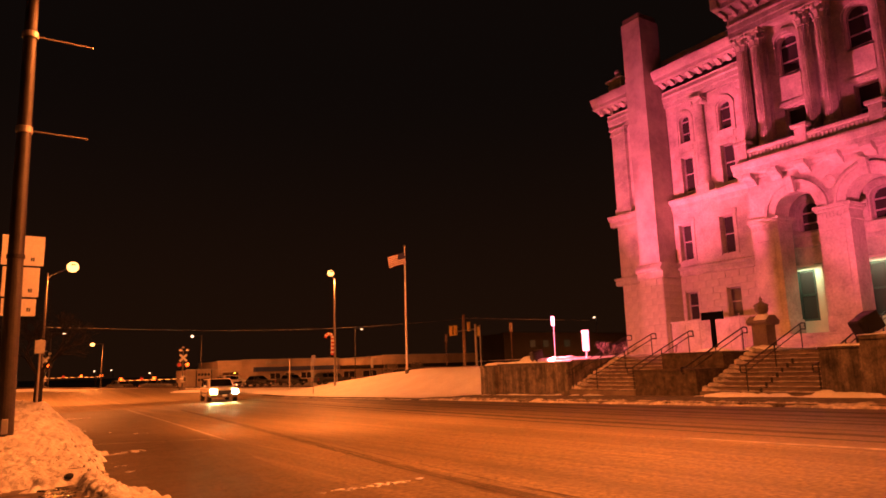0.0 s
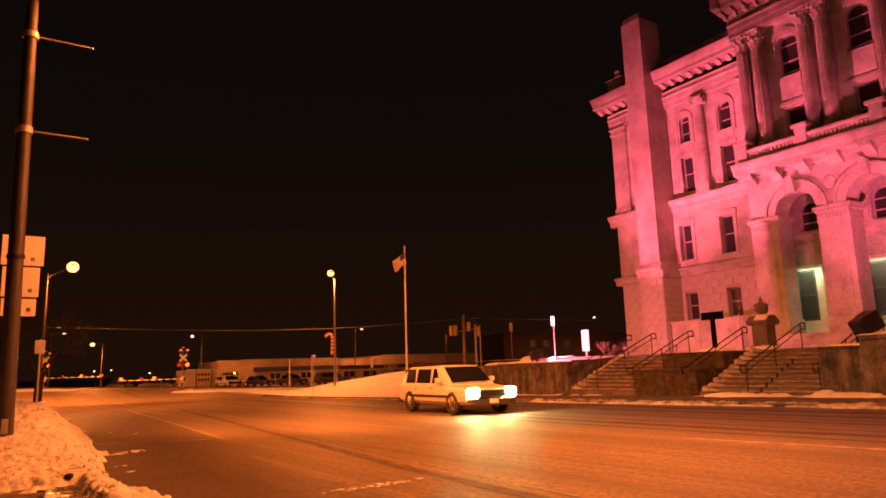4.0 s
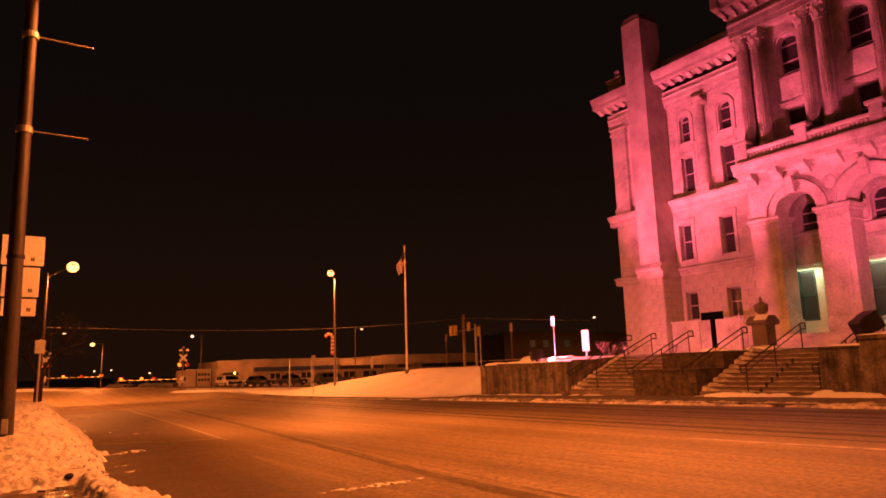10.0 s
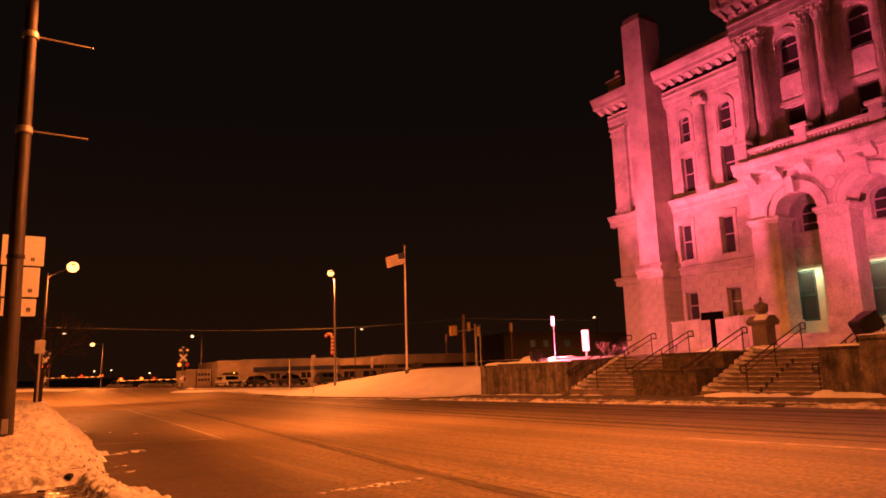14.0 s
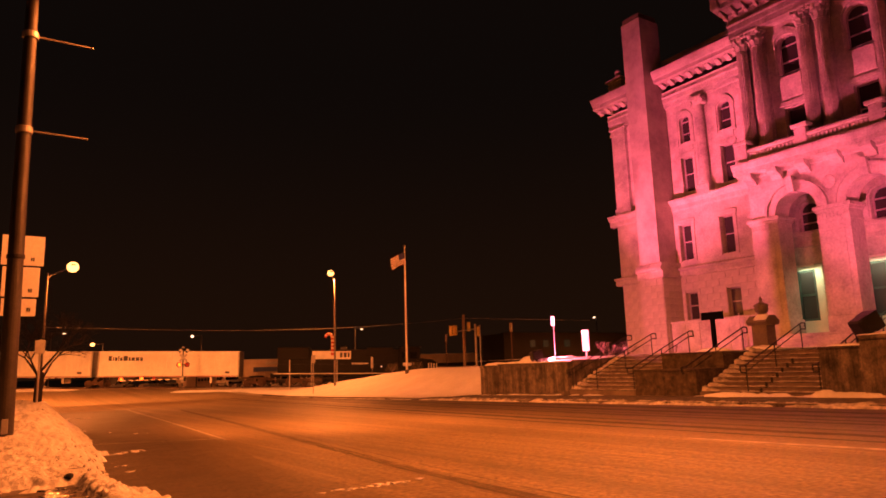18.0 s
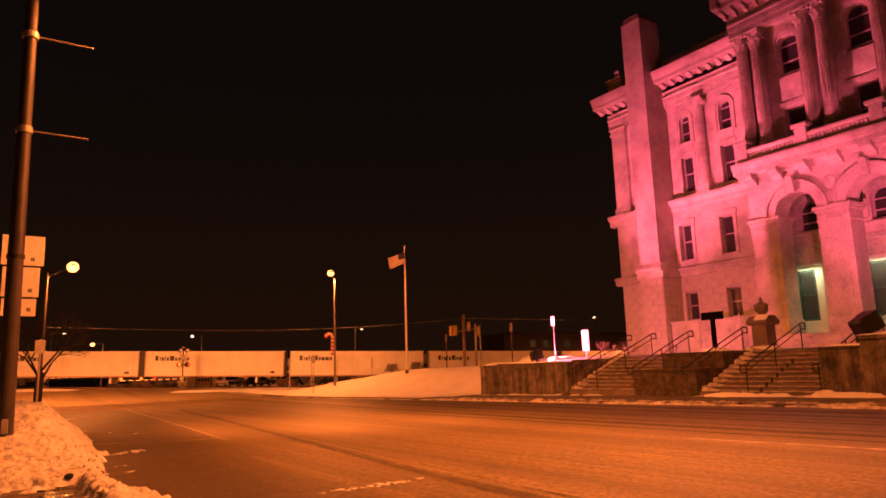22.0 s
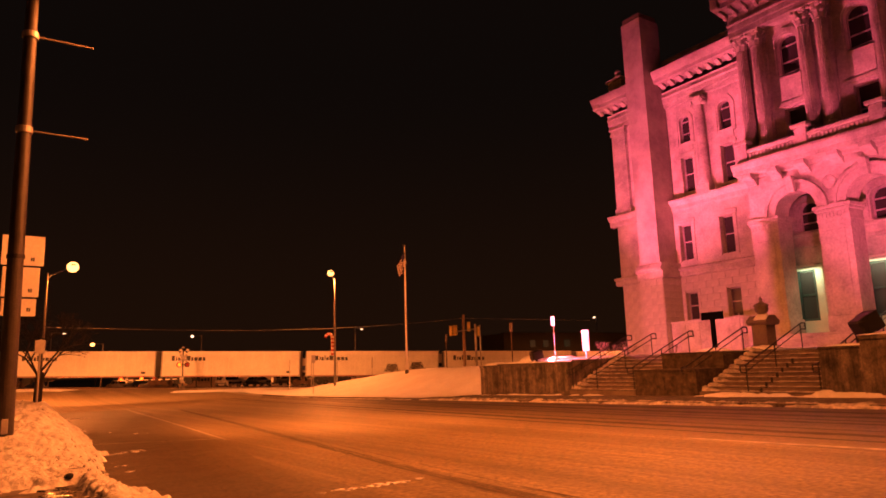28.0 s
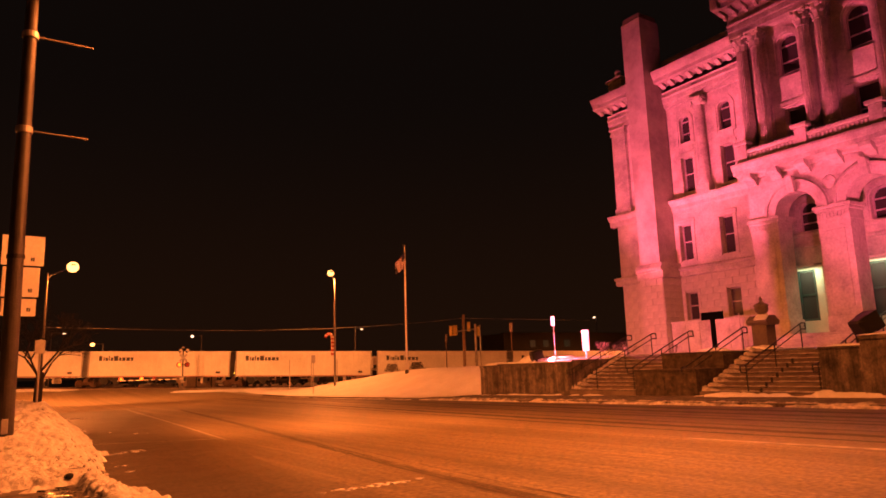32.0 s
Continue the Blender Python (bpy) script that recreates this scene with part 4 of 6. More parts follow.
for ya, yb, za, zb, ar in B_ARCH + B_LOW:
    bx = BU if za > 10 else BX
    window(bx + 0.32, ya, yb, za, zb, True)
    c, r = (ya + yb) / 2, (yb - ya) / 2
    bm = bmesh.new()
    strip_on_outline(bm, bx - 0.09, bx + 0.04, arc(c, zb - r, r + 0.08), arc(c, zb - r, r + 0.32))
    for y in (ya - 0.30, yb + 0.08):
        box(bm, bx - 0.085, bx + 0.04, y, y + 0.22, za + 0.1, zb - r)
        box(bm, bx - 0.12, bx + 0.04, y - 0.03, y + 0.25, zb - r - 0.12, zb - r + 0.02)
    part("window_arch", bm, STONE, COURT)
for ya, yb, za, zb, ar in B_MID:
    window(BU + 0.32, ya, yb, za, zb)
    bm = bmesh.new()
    box(bm, BU - 0.07, BU + 0.04, ya - 0.05, yb + 0.05, zb + 0.45, zb + 1.72, 0.02)
    box(bm, BU - 0.12, BU + 0.04, ya - 0.3, yb + 0.3, zb + 0.10, zb + 0.32, 0.02)
    part("wall_panel", bm, STONE, COURT)
for z0, z1, d in ((6.95, 7.12, 0.14), (7.55, 7.72, 0.10)):
    part("string_course", made(box, BX - d, BX + 0.05, 8.0, 20.55, z0, z1, 0.02), STONE, COURT)
# doorways, lit from a lamp under the lintel
DOOR_GREEN = material("dark_green_door_paint", (0.028, 0.050, 0.048), 0.45, spots=(0.8, 1.15), size=0.6, grain=25, bump=0.1)
PLASTER = material("pale_plaster", (0.62, 0.60, 0.52), 0.8, spots=(0.85, 1.08), size=0.8, grain=20, bump=0.15)
for i, (ya, yb, za, zb, ar) in enumerate(B_DOOR):
    bm = bmesh.new()
    y0, y1 = ya + 0.62, yb - 0.33
    box(bm, BX + 0.44, BX + 0.60, ya - 0.004, y0, za, zb)
    box(bm, BX + 0.44, BX + 0.60, y1, yb + 0.004, za, zb)
    box(bm, BX + 0.44, BX + 0.60, y0, y1, 5.80, zb)
    box(bm, BX + 0.44, BX + 0.60, y0, y1, za, 3.10)
    frame_part = part("doorway", bm, PLASTER, COURT, "pale doorway lit by a lamp under the lintel")
    bm = bmesh.new()
    for y in (y0, y1 - 0.11):
        box(bm, BX + 0.43, BX + 0.55, y, y + 0.11, 3.10, 5.80)
    for z in (3.10, 4.42, 5.69):
        box(bm, BX + 0.472, BX + 0.545, y0 + 0.11, y1 - 0.11, z, z + 0.11)
    door = part("door", bm, DOOR_GREEN, frame_part, "dark green glazed door")
    part("pane", made(box, BX + 0.505, BX + 0.515, y0 + 0.10, y1 - 0.10, 3.2, 5.70), DARK_GLASS, frame_part)
    part("step", made(box, BX - 0.30, BX + 0.5, ya - 0.1, yb + 0.1, FLOOR, FLOOR + 0.055), STONE, frame_part)
    lamp("doorway_light", "AREA", (BX + 0.06, (ya + yb) / 2 - 0.05, 5.90), (0.92, 1.0, 0.55), 42, 0.16, size_y=1.1)
    fit = part("lamp_housing", made(box, BX - 0.06, BX + 0.20, (ya + yb) / 2 - 0.6, (ya + yb) / 2 + 0.5, 5.93, 6.03, 0.01), PLASTER, COURT)
# entablature and great cornice of the pavilion, their dim light put into darker stone
moulding("architrave", [(0.07, 18.80), (0.07, 19.10), (0.14, 19.12), (0.14, 19.40), (0.24, 19.45), (0.24, 19.54)], 8.0, 20.75, PX, STONE_SHADED)
moulding("frieze", [(0.10, 19.54), (0.10, 20.05), (0.2, 20.1)], 8.0, 20.75, PX, STONE_SHADED)
moulding("cornice", [(0.2, 20.20), (0.85, 20.35), (0.85, 20.62), (0.95, 20.67), (1.1, 20.98), (1.14, 21.18), (0.2, 21.33)], 8.0, 21.05, PX, STONE_SHADED)
part("portico_ceiling", made(box, PX + 0.0, 37.9, 8.0, 20.70, 18.82, 19.2), STONE, COURT)
part("pavilion_side", made(box, PX - 0.05, 37.9, 20.55, 20.78, 18.81, 21.3), STONE, COURT)
part("cornice_return", made(box, PX - 1.1, 38.0, 20.6, 21.08, 20.36, 21.17, 0.05), STONE_SHADED, COURT)
shared = mesh_of("modillion", made(modillion, 0, 0, 0, 0.62, 0.17, 0.48), STONE_SHADED)
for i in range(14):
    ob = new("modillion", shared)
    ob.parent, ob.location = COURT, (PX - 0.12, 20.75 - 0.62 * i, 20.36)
for i in range(7):
    ob = new("modillion", shared)
    ob.parent, ob.location, ob.scale = COURT, (PX + 0.6 + 0.6 * i, 20.62, 20.36), (0.7, 1, 0.8)
    ob.rotation_euler = (0, 0, radians(-90))
part("side_wall", made(box, 33.8, 37.3, 20.66, 20.86, 1.0, 18.82), STONE, COURT)
part("closing_wall", made(box, 33.0, 60, 5.8, 6.0, 1.0, 21.0), STONE, COURT)
# rain streaks down the concrete faces
t = CONCRETE.node_tree
run_map = t.nodes.new("ShaderNodeMapping")
run_map.inputs["Scale"].default_value = (2.2, 2.2, 0.22)
runs = t.nodes.new("ShaderNodeTexNoise")
runs.inputs["Scale"].default_value, runs.inputs["Detail"].default_value, runs.inputs["Roughness"].default_value = 1.6, 6, 0.7
run_range = t.nodes.new("ShaderNodeMapRange")
run_range.inputs["From Min"].default_value, run_range.inputs["From Max"].default_value = 0.35, 0.66
run_range.inputs["To Min"].default_value, run_range.inputs["To Max"].default_value = 0.35, 1.55
coords = [n for n in t.nodes if n.type == "TEX_COORD"][0]
scale_node = [n for n in t.nodes if n.type == "VECT_MATH"][0]
old = scale_node.inputs["Scale"].links[0].from_socket
times = t.nodes.new("ShaderNodeMath")
times.operation = "MULTIPLY"
t.links.new(coords.outputs["Object"], run_map.inputs["Vector"])
t.links.new(run_map.outputs[0], runs.inputs["Vector"])
t.links.new(runs.outputs["Fac"], run_range.inputs["Value"])
t.links.new(old, times.inputs[0])
t.links.new(run_range.outputs[0], times.inputs[1])
t.links.new(times.outputs[0], scale_node.inputs["Scale"])

# ---- retaining walls and steps ----
# darker, rougher concrete than the other walls, for the cheek walls
DARK_CONCRETE = material("dark_rough_concrete", (0.050, 0.038, 0.028), 0.95, spots=(0.3, 1.7), size=0.3, grain=9, bump=0.9, depth=0.04)


def stained_wall(name, label, x0, x1, y0, y1, z0, z1, cap=0.08, out=0.05, mat=CONCRETE):
    w = thing(name, label, "wall")
    n = max(1, round((y1 - y0) / 1.35))
    for i in range(n):
        a, b = y0 + (y1 - y0) * i / n, y0 + (y1 - y0) * (i + 1) / n
        part("panel", made(box, x0, x1, a + 0.008, b - 0.008, z0, z1 - cap, 0.012), mat, w)
    part("coping", made(box, x0 - out, x1 + out, y0, y1, z1 - cap, z1, 0.02), mat, w)
    return w


stained_wall("retaining_wall", "stained brown concrete retaining wall below the terrace", 22.5, 23.0, 24.22, 29.62, -0.9, 1.36)
stained_wall("wall_pier", "square concrete end pier capped with snow", 22.3, 23.6, 29.64, 30.95, -0.9, 1.30, 0.14, 0.06)
stained_wall("retaining_wall", "stained brown concrete retaining wall below the terrace", 22.5, 23.0, 10.85, 12.28, -0.9, 1.56)
stained_wall("wall_pier", "tall concrete pier beside the steps, capped with snow", 22.2, 23.6, 5.0, 10.82, -0.9, 1.86, 0.14, 0.06)
stained_wall("cheek_wall", "low dark cheek wall between two flights of steps", 22.5, 24.25, 17.07, 20.15, -0.9, 0.92, mat=DARK_CONCRETE)
stained_wall("cheek_wall", "dark cheek wall holding the terrace between the steps", 24.3, 26.2, 17.07, 20.15, -0.9, 1.58, mat=DARK_CONCRETE)
for y in (24.25, 12.05):
    stained_wall("flank_wall", "concrete flank wall along the steps", 23.05, 26.3, y, y + 0.2, -0.9, 1.45)
part("wall_end", made(box, 23.7, 40, 30.75, 30.95, -0.9, 1.22), CONCRETE, thing("return_wall", "concrete return wall at the terrace's end", "wall"))


def flight(y0, y1, label, drift):
    st = thing("stone_steps", label, "steps")
    n, rise, tread = 10, 0.16, 0.36
    for i in range(n):
        x = 22.55 + tread * i
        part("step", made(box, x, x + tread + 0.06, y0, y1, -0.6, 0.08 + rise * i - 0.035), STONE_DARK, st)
        bm = bmesh.new()
        box(bm, x - 0.03, x + tread, y0, y1, 0.08 + rise * i - 0.034, 0.08 + rise * i, 0.008)
        part("tread", bm, CONCRETE, st)
        # a line of snow left on the tread, thicker at the ends
        rn = random.Random(i * 7 + drift)
        bm = bmesh.new()
        rows = []
        m = 26
        for j in range(m + 1):
            y = y0 + 0.03 + (y1 - y0 - 0.06) * j / m
            k = 0.014 + 0.022 * rn.random() + 0.13 * smoothstep(y1 - 0.75, y1 - 0.05, y) * rn.uniform(0.6, 1.1)
            z = 0.08 + rise * i + 0.002
            rows.append([bm.verts.new(v) for v in ((x + 0.03 + 0.1 * rn.random(), y, z), (x + 0.16, y, z + k), (x + tread - 0.02, y, z + k * 1.3), (x + tread + 0.02, y, z))])
        for a, b in zip(rows, rows[1:]):
            for q in range(3):
                bm.faces.new((a[q], a[q + 1], b[q + 1], b[q]))
        part("snow_strip", bm, SLUSH, st, "thin uneven snow on the tread", True)
    return st


right_flight = flight(12.3, 17.02, "broad stone steps with snow on the treads", 1)
for i in range(7):
    part("stub_post", made(box, 22.60 + 0.36 * i, 22.68 + 0.36 * i, 14.49, 14.56, 0.06 + 0.16 * i, 0.25 + 0.16 * i, 0.01), BLACK, right_flight)
flight(20.2, 24.2, "dark stone steps with a little snow on the treads", 2)


def tube(bm, pts, r, n=8):
    for a, b in zip(pts, pts[1:]):
        rod(bm, a, b, r, n=n)
    for p in pts[1:-1]:
        ball(bm, p, r * 1.02, 8, 6)


def hand_rail(y, x0=22.6, x1=26.6, z0=0.08, z1=1.66, name="hand_rail"):
    rail = thing(name, "black pipe handrail with looped ends on the steps", "handrail", group="handrails on the steps")
    up = (z1 - z0) / (x1 - x0)
    h = 0.92
    for f in (0.02, 0.5, 0.98):
        x = x0 + (x1 - x0) * f
        part("post", made(rod, (x, y, z0 + up * (x - x0) - 0.05), (x, y, z0 + up * (x - x0) + h), 0.024), BLACK, rail)
    top = [(x0 - 0.25, y, z0 + h - 0.22), (x0 - 0.28, y, z0 + h - 0.02), (x0, y, z0 + h), (x1, y, z1 + h), (x1 + 0.28, y, z1 + h), (x1 + 0.28, y, z1 + h - 0.24), (x1, y, z1 + h - 0.24)]
    bm = bmesh.new()
    tube(bm, top, 0.026)
    part("rail", bm, BLACK, rail)
    bm = bmesh.new()
    tube(bm, [(x0 - 0.25, y, z0 + h - 0.22), (x0, y, z0 + h - 0.24), (x1, y, z1 + h - 0.24)], 0.02)
    part("lower_rail", bm, BLACK, rail)


for y in (24.05, 22.5, 20.35, 17.6, 15.05, 12.42):
    hand_rail(y)
hand_rail(14.6, 31.2, 33.2, 1.7, 2.36)

# snow on copings and lumps at the wall's head
def snow_cap(at, size, label="cushion of snow lying on the coping"):
    bm = bmesh.new()
    bmesh.ops.create_icosphere(bm, subdivisions=4, radius=1.0)
    for v in bm.verts:
        k = 1 + 0.24 * noise.fractal(v.co * 1.9 + Vector(at), 0.8, 2.1, 5)
        v.co = Vector((v.co.x * size[0] * k, v.co.y * size[1] * k, max(-0.05, v.co.z * size[2] * k)))
    ob = part("snow_cap", bm, SNOW, None, smooth=True)
    ob.location = at
    return tagged(ob, label, "snow cap")


snow_cap((22.95, 30.2, 1.30), (0.62, 0.7, 0.15))
snow_cap((22.75, 28.0, 1.36), (0.26, 1.5, 0.10))
snow_cap((22.75, 25.6, 1.36), (0.24, 1.2, 0.07))
snow_cap((22.9, 8.0, 1.86), (0.65, 2.7, 0.12))
snow_cap((22.8, 11.5, 1.56), (0.24, 0.62, 0.07))
snow_cap((26.6, 19.2, 1.60), (0.35, 0.75, 0.17), "heaped snow at the edge of the terrace")
snow_cap((26.9, 16.9, 1.62), (0.45, 0.8, 0.16), "heaped snow at the edge of the terrace")
snow_cap((24.80, 27.60, 1.42), (0.30, 0.42, 0.24), "bright heap of snow close before the flood lamp")
snow_cap((24.7, 29.4, 1.40), (0.6, 0.9, 0.34), "heaped snow before the flood lamp")
snow_cap((25.6, 27.6, 1.45), (0.8, 0.8, 0.22), "heaped snow before the flood lamp")
snow_cap((22.3, 12.1, -0.05), (0.40, 0.32, 0.24), "shovelled heap of snow at the wall's foot")
snow_cap((22.2, 10.6, -0.04), (0.26, 0.30, 0.16), "shovelled heap of snow at the wall's foot")
snow_cap((22.2, 15.6, -0.08), (0.45, 0.8, 0.15), "shovelled heap of snow at the foot of the steps")


def flood(at, target, size, label, glass_mat=None):
    """A cube-shaped flood lamp on a yoke: housing > visor, glass; yoke, foot."""
    f = thing("flood_lamp", label, "flood lamp", at)
    m = look((0, 0, 0.48), Vector(target) - Vector(at))
    s = size / 2
    h = part("housing", made(box, -s, s, -s, s, -s * 0.8, s * 0.9, 0.06), BLACK, f)
    h.matrix_local = m
    part("lens", made(box, -s * 0.80, s * 0.80, -s * 0.80, s * 0.80, -s * 0.83, -s * 0.805), glass_mat or FLOOD_GLASS, h)
    for a in range(4):
        v = part("visor", made(box, -s * 1.02, s * 1.02, s * 0.93, s * 1.02, -s * 1.75, -s * 0.5), BLACK, h)
        v.matrix_local = pose(0, 0, 0, 0, 0, 90 * a)
    bm = bmesh.new()
    for x in (-s - 0.05, s + 0.02):
        box(bm, x, x + 0.03, -0.05, 0.05, 0.02, 0.52)
    box(bm, -s - 0.05, s + 0.05, -0.05, 0.05, 0.0, 0.03)
    yk = part("yoke", bm, BLACK, f)
    yk.matrix_local = pose(0, 0, -0.06, 0, 0, math.degrees(math.atan2(target[1] - at[1], target[0] - at[0])) - 90)
    part("foot", made(box, -0.15, 0.15, -0.15, 0.15, -0.12, -0.05), CONCRETE, f)


FLOOD_GLASS = glowing("flood_lamp_glass", (1.0, 0.22, 0.42), 100.0)
flood((23.75, 28.0, 1.27), (36.0, 24.5, 4.5), 0.46, "dark cube-shaped flood lamp on the snowy terrace")
flood((24.1, 11.55, 1.72), (35.0, 6.0, 9.0), 0.60, "dark cube-shaped flood lamp beside the steps, turned away")


# signs on the terrace
def post_sign(at, height, r, panels, label, mat=STEEL, turn=0.0, name="post_sign", panel_mat=None):
    s = thing(name, label, "sign", at, turn)
    part("post", made(rod, (0, 0, -0.3), (0, 0, height), r), mat, s)
    for px, z0, z1, w in panels:
        p = part("panel", made(box, px - 0.012, px + 0.012, -w / 2, w / 2, z0, z1, 0.004), panel_mat or WHITE, s)
        bm = bmesh.new()
        box(bm, px - 0.016, px - 0.012, -w / 2 + 0.02, w / 2 - 0.02, z0 + 0.02, z0 + 0.03)
        box(bm, px - 0.016, px - 0.012, -w / 2 + 0.02, w / 2 - 0.02, z1 - 0.03, z1 - 0.02)
        part("border", bm, GREY, p)
    return s


post_sign((26.22, 29.12, 1.5), 2.47, 0.03, [(-0.04, 1.90, 2.45, 0.29)], "slim post with a white notice panel near the flood lamp")
post_sign((26.0, 26.40, 1.5), 0.75, 0.05, [(-0.05, 0.40, 1.50, 0.40)], "white notice panel on a short post in the lamp's beam", turn=20)
tsign = thing("notice_board", "black T-shaped notice board on the terrace", "notice board", (28.0, 20.05, 1.6))
SOOT = material("matt_black_paint", (0.004, 0.004, 0.004), 0.9, spots=(0.7, 1.3), size=0.4, grain=30, bump=0.1)
SOOT.node_tree.nodes["Principled BSDF"].inputs["Specular IOR Level"].default_value = 0.0
part("post", made(box, -0.06, 0.06, -0.10, 0.10, -0.2, 1.55), SOOT, tsign)
part("board", made(box, -0.05, 0.05, -0.58, 0.58, 1.50, 1.86, 0.01), SOOT, tsign)

# stone pedestal with an urn
ped = thing("stone_pedestal", "stone pedestal carrying a lidded urn, dusted with snow", "pedestal", (27.3, 17.10, 1.60))
part("plinth", made(box, -0.40, 0.40, -0.40, 0.40, -0.1, 0.18, 0.02), STONE_DARK, ped)
part("die", made(box, -0.34, 0.34, -0.34, 0.34, 0.18, 1.03, 0.02), STONE_DARK, ped)
bm = bmesh.new()
prism(bm, [(-0.36, 1.03), (-0.49, 1.15), (-0.49, 1.22), (-0.19, 1.44), (0.19, 1.44), (0.49, 1.22), (0.49, 1.15), (0.36, 1.03)], "y", -0.47, 0.47)
part("cap", bm, STONE_DARK, ped)
urn = part("urn", made(lathe, [(0.14, 1.42), (0.11, 1.50), (0.24, 1.60), (0.28, 1.72), (0.26, 1.82), (0.31, 1.86)], 18), STONE_DARK, ped, "rounded stone urn", True)
part("lid", made(lathe, [(0.31, 1.86), (0.24, 1.94), (0.10, 2.01), (0.05, 2.07), (0.075, 2.14), (0.02, 2.26)], 18), STONE_DARK, urn, smooth=True)
bm = bmesh.new()
prism(bm, [(-0.46, 1.235), (-0.20, 1.44), (-0.17, 1.49), (-0.30, 1.44), (-0.48, 1.28)], "y", -0.44, 0.1)
part("snow_cover", bm, SNOW, ped, "snow lying on the sloping cap")

# ramp wall before the wing, with its pipe rails
ramp = thing("ramp_wall", "smooth limestone ramp wall before the wing", "wall")
n = 6
for i in range(n):
    a, b = 21.35 + 5.85 * i / n, 21.35 + 5.85 * (i + 1) / n
    part("slab", made(box, 34.0, 34.3, a + 0.006, b - 0.006, 1.3, 3.42, 0.01), STONE, ramp)
part("coping", made(box, 33.95, 34.35, 21.3, 27.25, 3.42, 3.55, 0.02), STONE, ramp)
for y in (27.35, 22.45):
    g = thing("rail_post", "slim painted post at the end of the ramp", "post", (33.7, y, 1.6))
    part("tube", made(rod, (0, 0, -0.2), (0, 0, 2.1), 0.035), STEEL, g)
    part("tube", made(rod, (0.12, -0.12, -0.2), (0.12, -0.12, 1.9), 0.03), STEEL, g)


def twigs(at, count, height, width, mat, label, seed, name="shrub"):
    """Leafless shrub: stems that fork twice."""
    r = random.Random(seed)
    sh = thing(name, label, "shrub", at)
    bm = bmesh.new()

    def grow(p, d, length, rad, depth):
        q = p + d * length
        rod(bm, p, q, rad, rad * 0.6, 4, False)
        if depth:
            for _ in range(r.choice((2, 3))):
                dd = (d + Vector((r.uniform(-0.7, 0.7), r.uniform(-0.7, 0.7), r.uniform(-0.2, 0.5)))).normalized()
                grow(q, dd, length * r.uniform(0.55, 0.85), rad * 0.6, depth - 1)
    for _ in range(count):
        d = Vector((r.uniform(-1, 1) * width, r.uniform(-1, 1) * width, height)).normalized()
        grow(Vector((r.uniform(-0.1, 0.1), r.uniform(-0.1, 0.1), -0.1)), d, height * 0.40, 0.017, 3)
    part("twigs", bm, mat, sh)


twigs((28.1, 27.0, 1.6), 5, 1.0, 0.8, TWIG, "leafless twiggy shrub in the floodlight", 3)
twigs((28.4, 26.0, 1.6), 5, 0.9, 0.9, TWIG, "leafless twiggy shrub in the floodlight", 4)
twigs((33.0, 29.8, 1.6), 7, 0.9, 0.9, TWIG, "leafless shrub against the tower's base", 5)
twigs((33.2, 26.4, 1.6), 7, 0.8, 0.9, TWIG, "leafless shrub against the ramp wall", 6)
twigs((33.3, 31.6, 1.6), 8, 1.0, 0.9, TWIG, "leafless shrub against the wing", 7)
# ---- things along the street ----
def mast(name, label, category, at, height, r0, r1, mat=STEEL, n=16):
    m = thing(name, label, category, at)
    part("shaft", made(rod, (0, 0, -0.4), (0, 0, height), r0, r1, n), mat, m, smooth=False)
    return m


# the near lamp post with its two banner arms
near = mast("lamp_post", "tall weathered steel lamp post with two bare banner arms", "lamp post", (0.12, 14.0, -0.15), 9.6, 0.145, 0.10, POLE, 20)
near.rotation_euler = (0, radians(-0.55), 0)
part("base_flange", made(lathe, [(0.24, -0.05), (0.24, 0.16), (0.19, 0.22), (0.15, 0.34)], 18), POLE, near)
for z, L in ((7.78, 0.92), (5.93, 0.90)):
    part("banner_arm", made(rod, (0.08, 0, z), (L + 0.12, 0, z - 0.02), 0.017), STEEL, near, "thin bare banner arm")
    part("clamp", made(lathe, [(0.135, -0.06), (0.14, -0.05), (0.14, 0.05), (0.135, 0.06)], 18, (0, 0, z)), STEEL, near)
    part("end_cap", made(ball, (L + 0.12, 0, z - 0.02), 0.026), STEEL, near)
part("lamp_arm", made(rod, (0, 0, 9.4), (2.2, -0.5, 9.75), 0.04), POLE, near)
part("band", made(lathe, [(0.137, 3.55), (0.145, 3.56), (0.145, 3.62), (0.137, 3.63)], 18), BLACK, near)
part("head", made(box, 1.95, 2.6, -0.75, -0.35, 9.62, 9.85, 0.05), POLE, near)
part("hand_hole_cover", made(box, -0.05, 0.05, -0.155, -0.13, 0.55, 0.80, 0.01), STEEL, near)

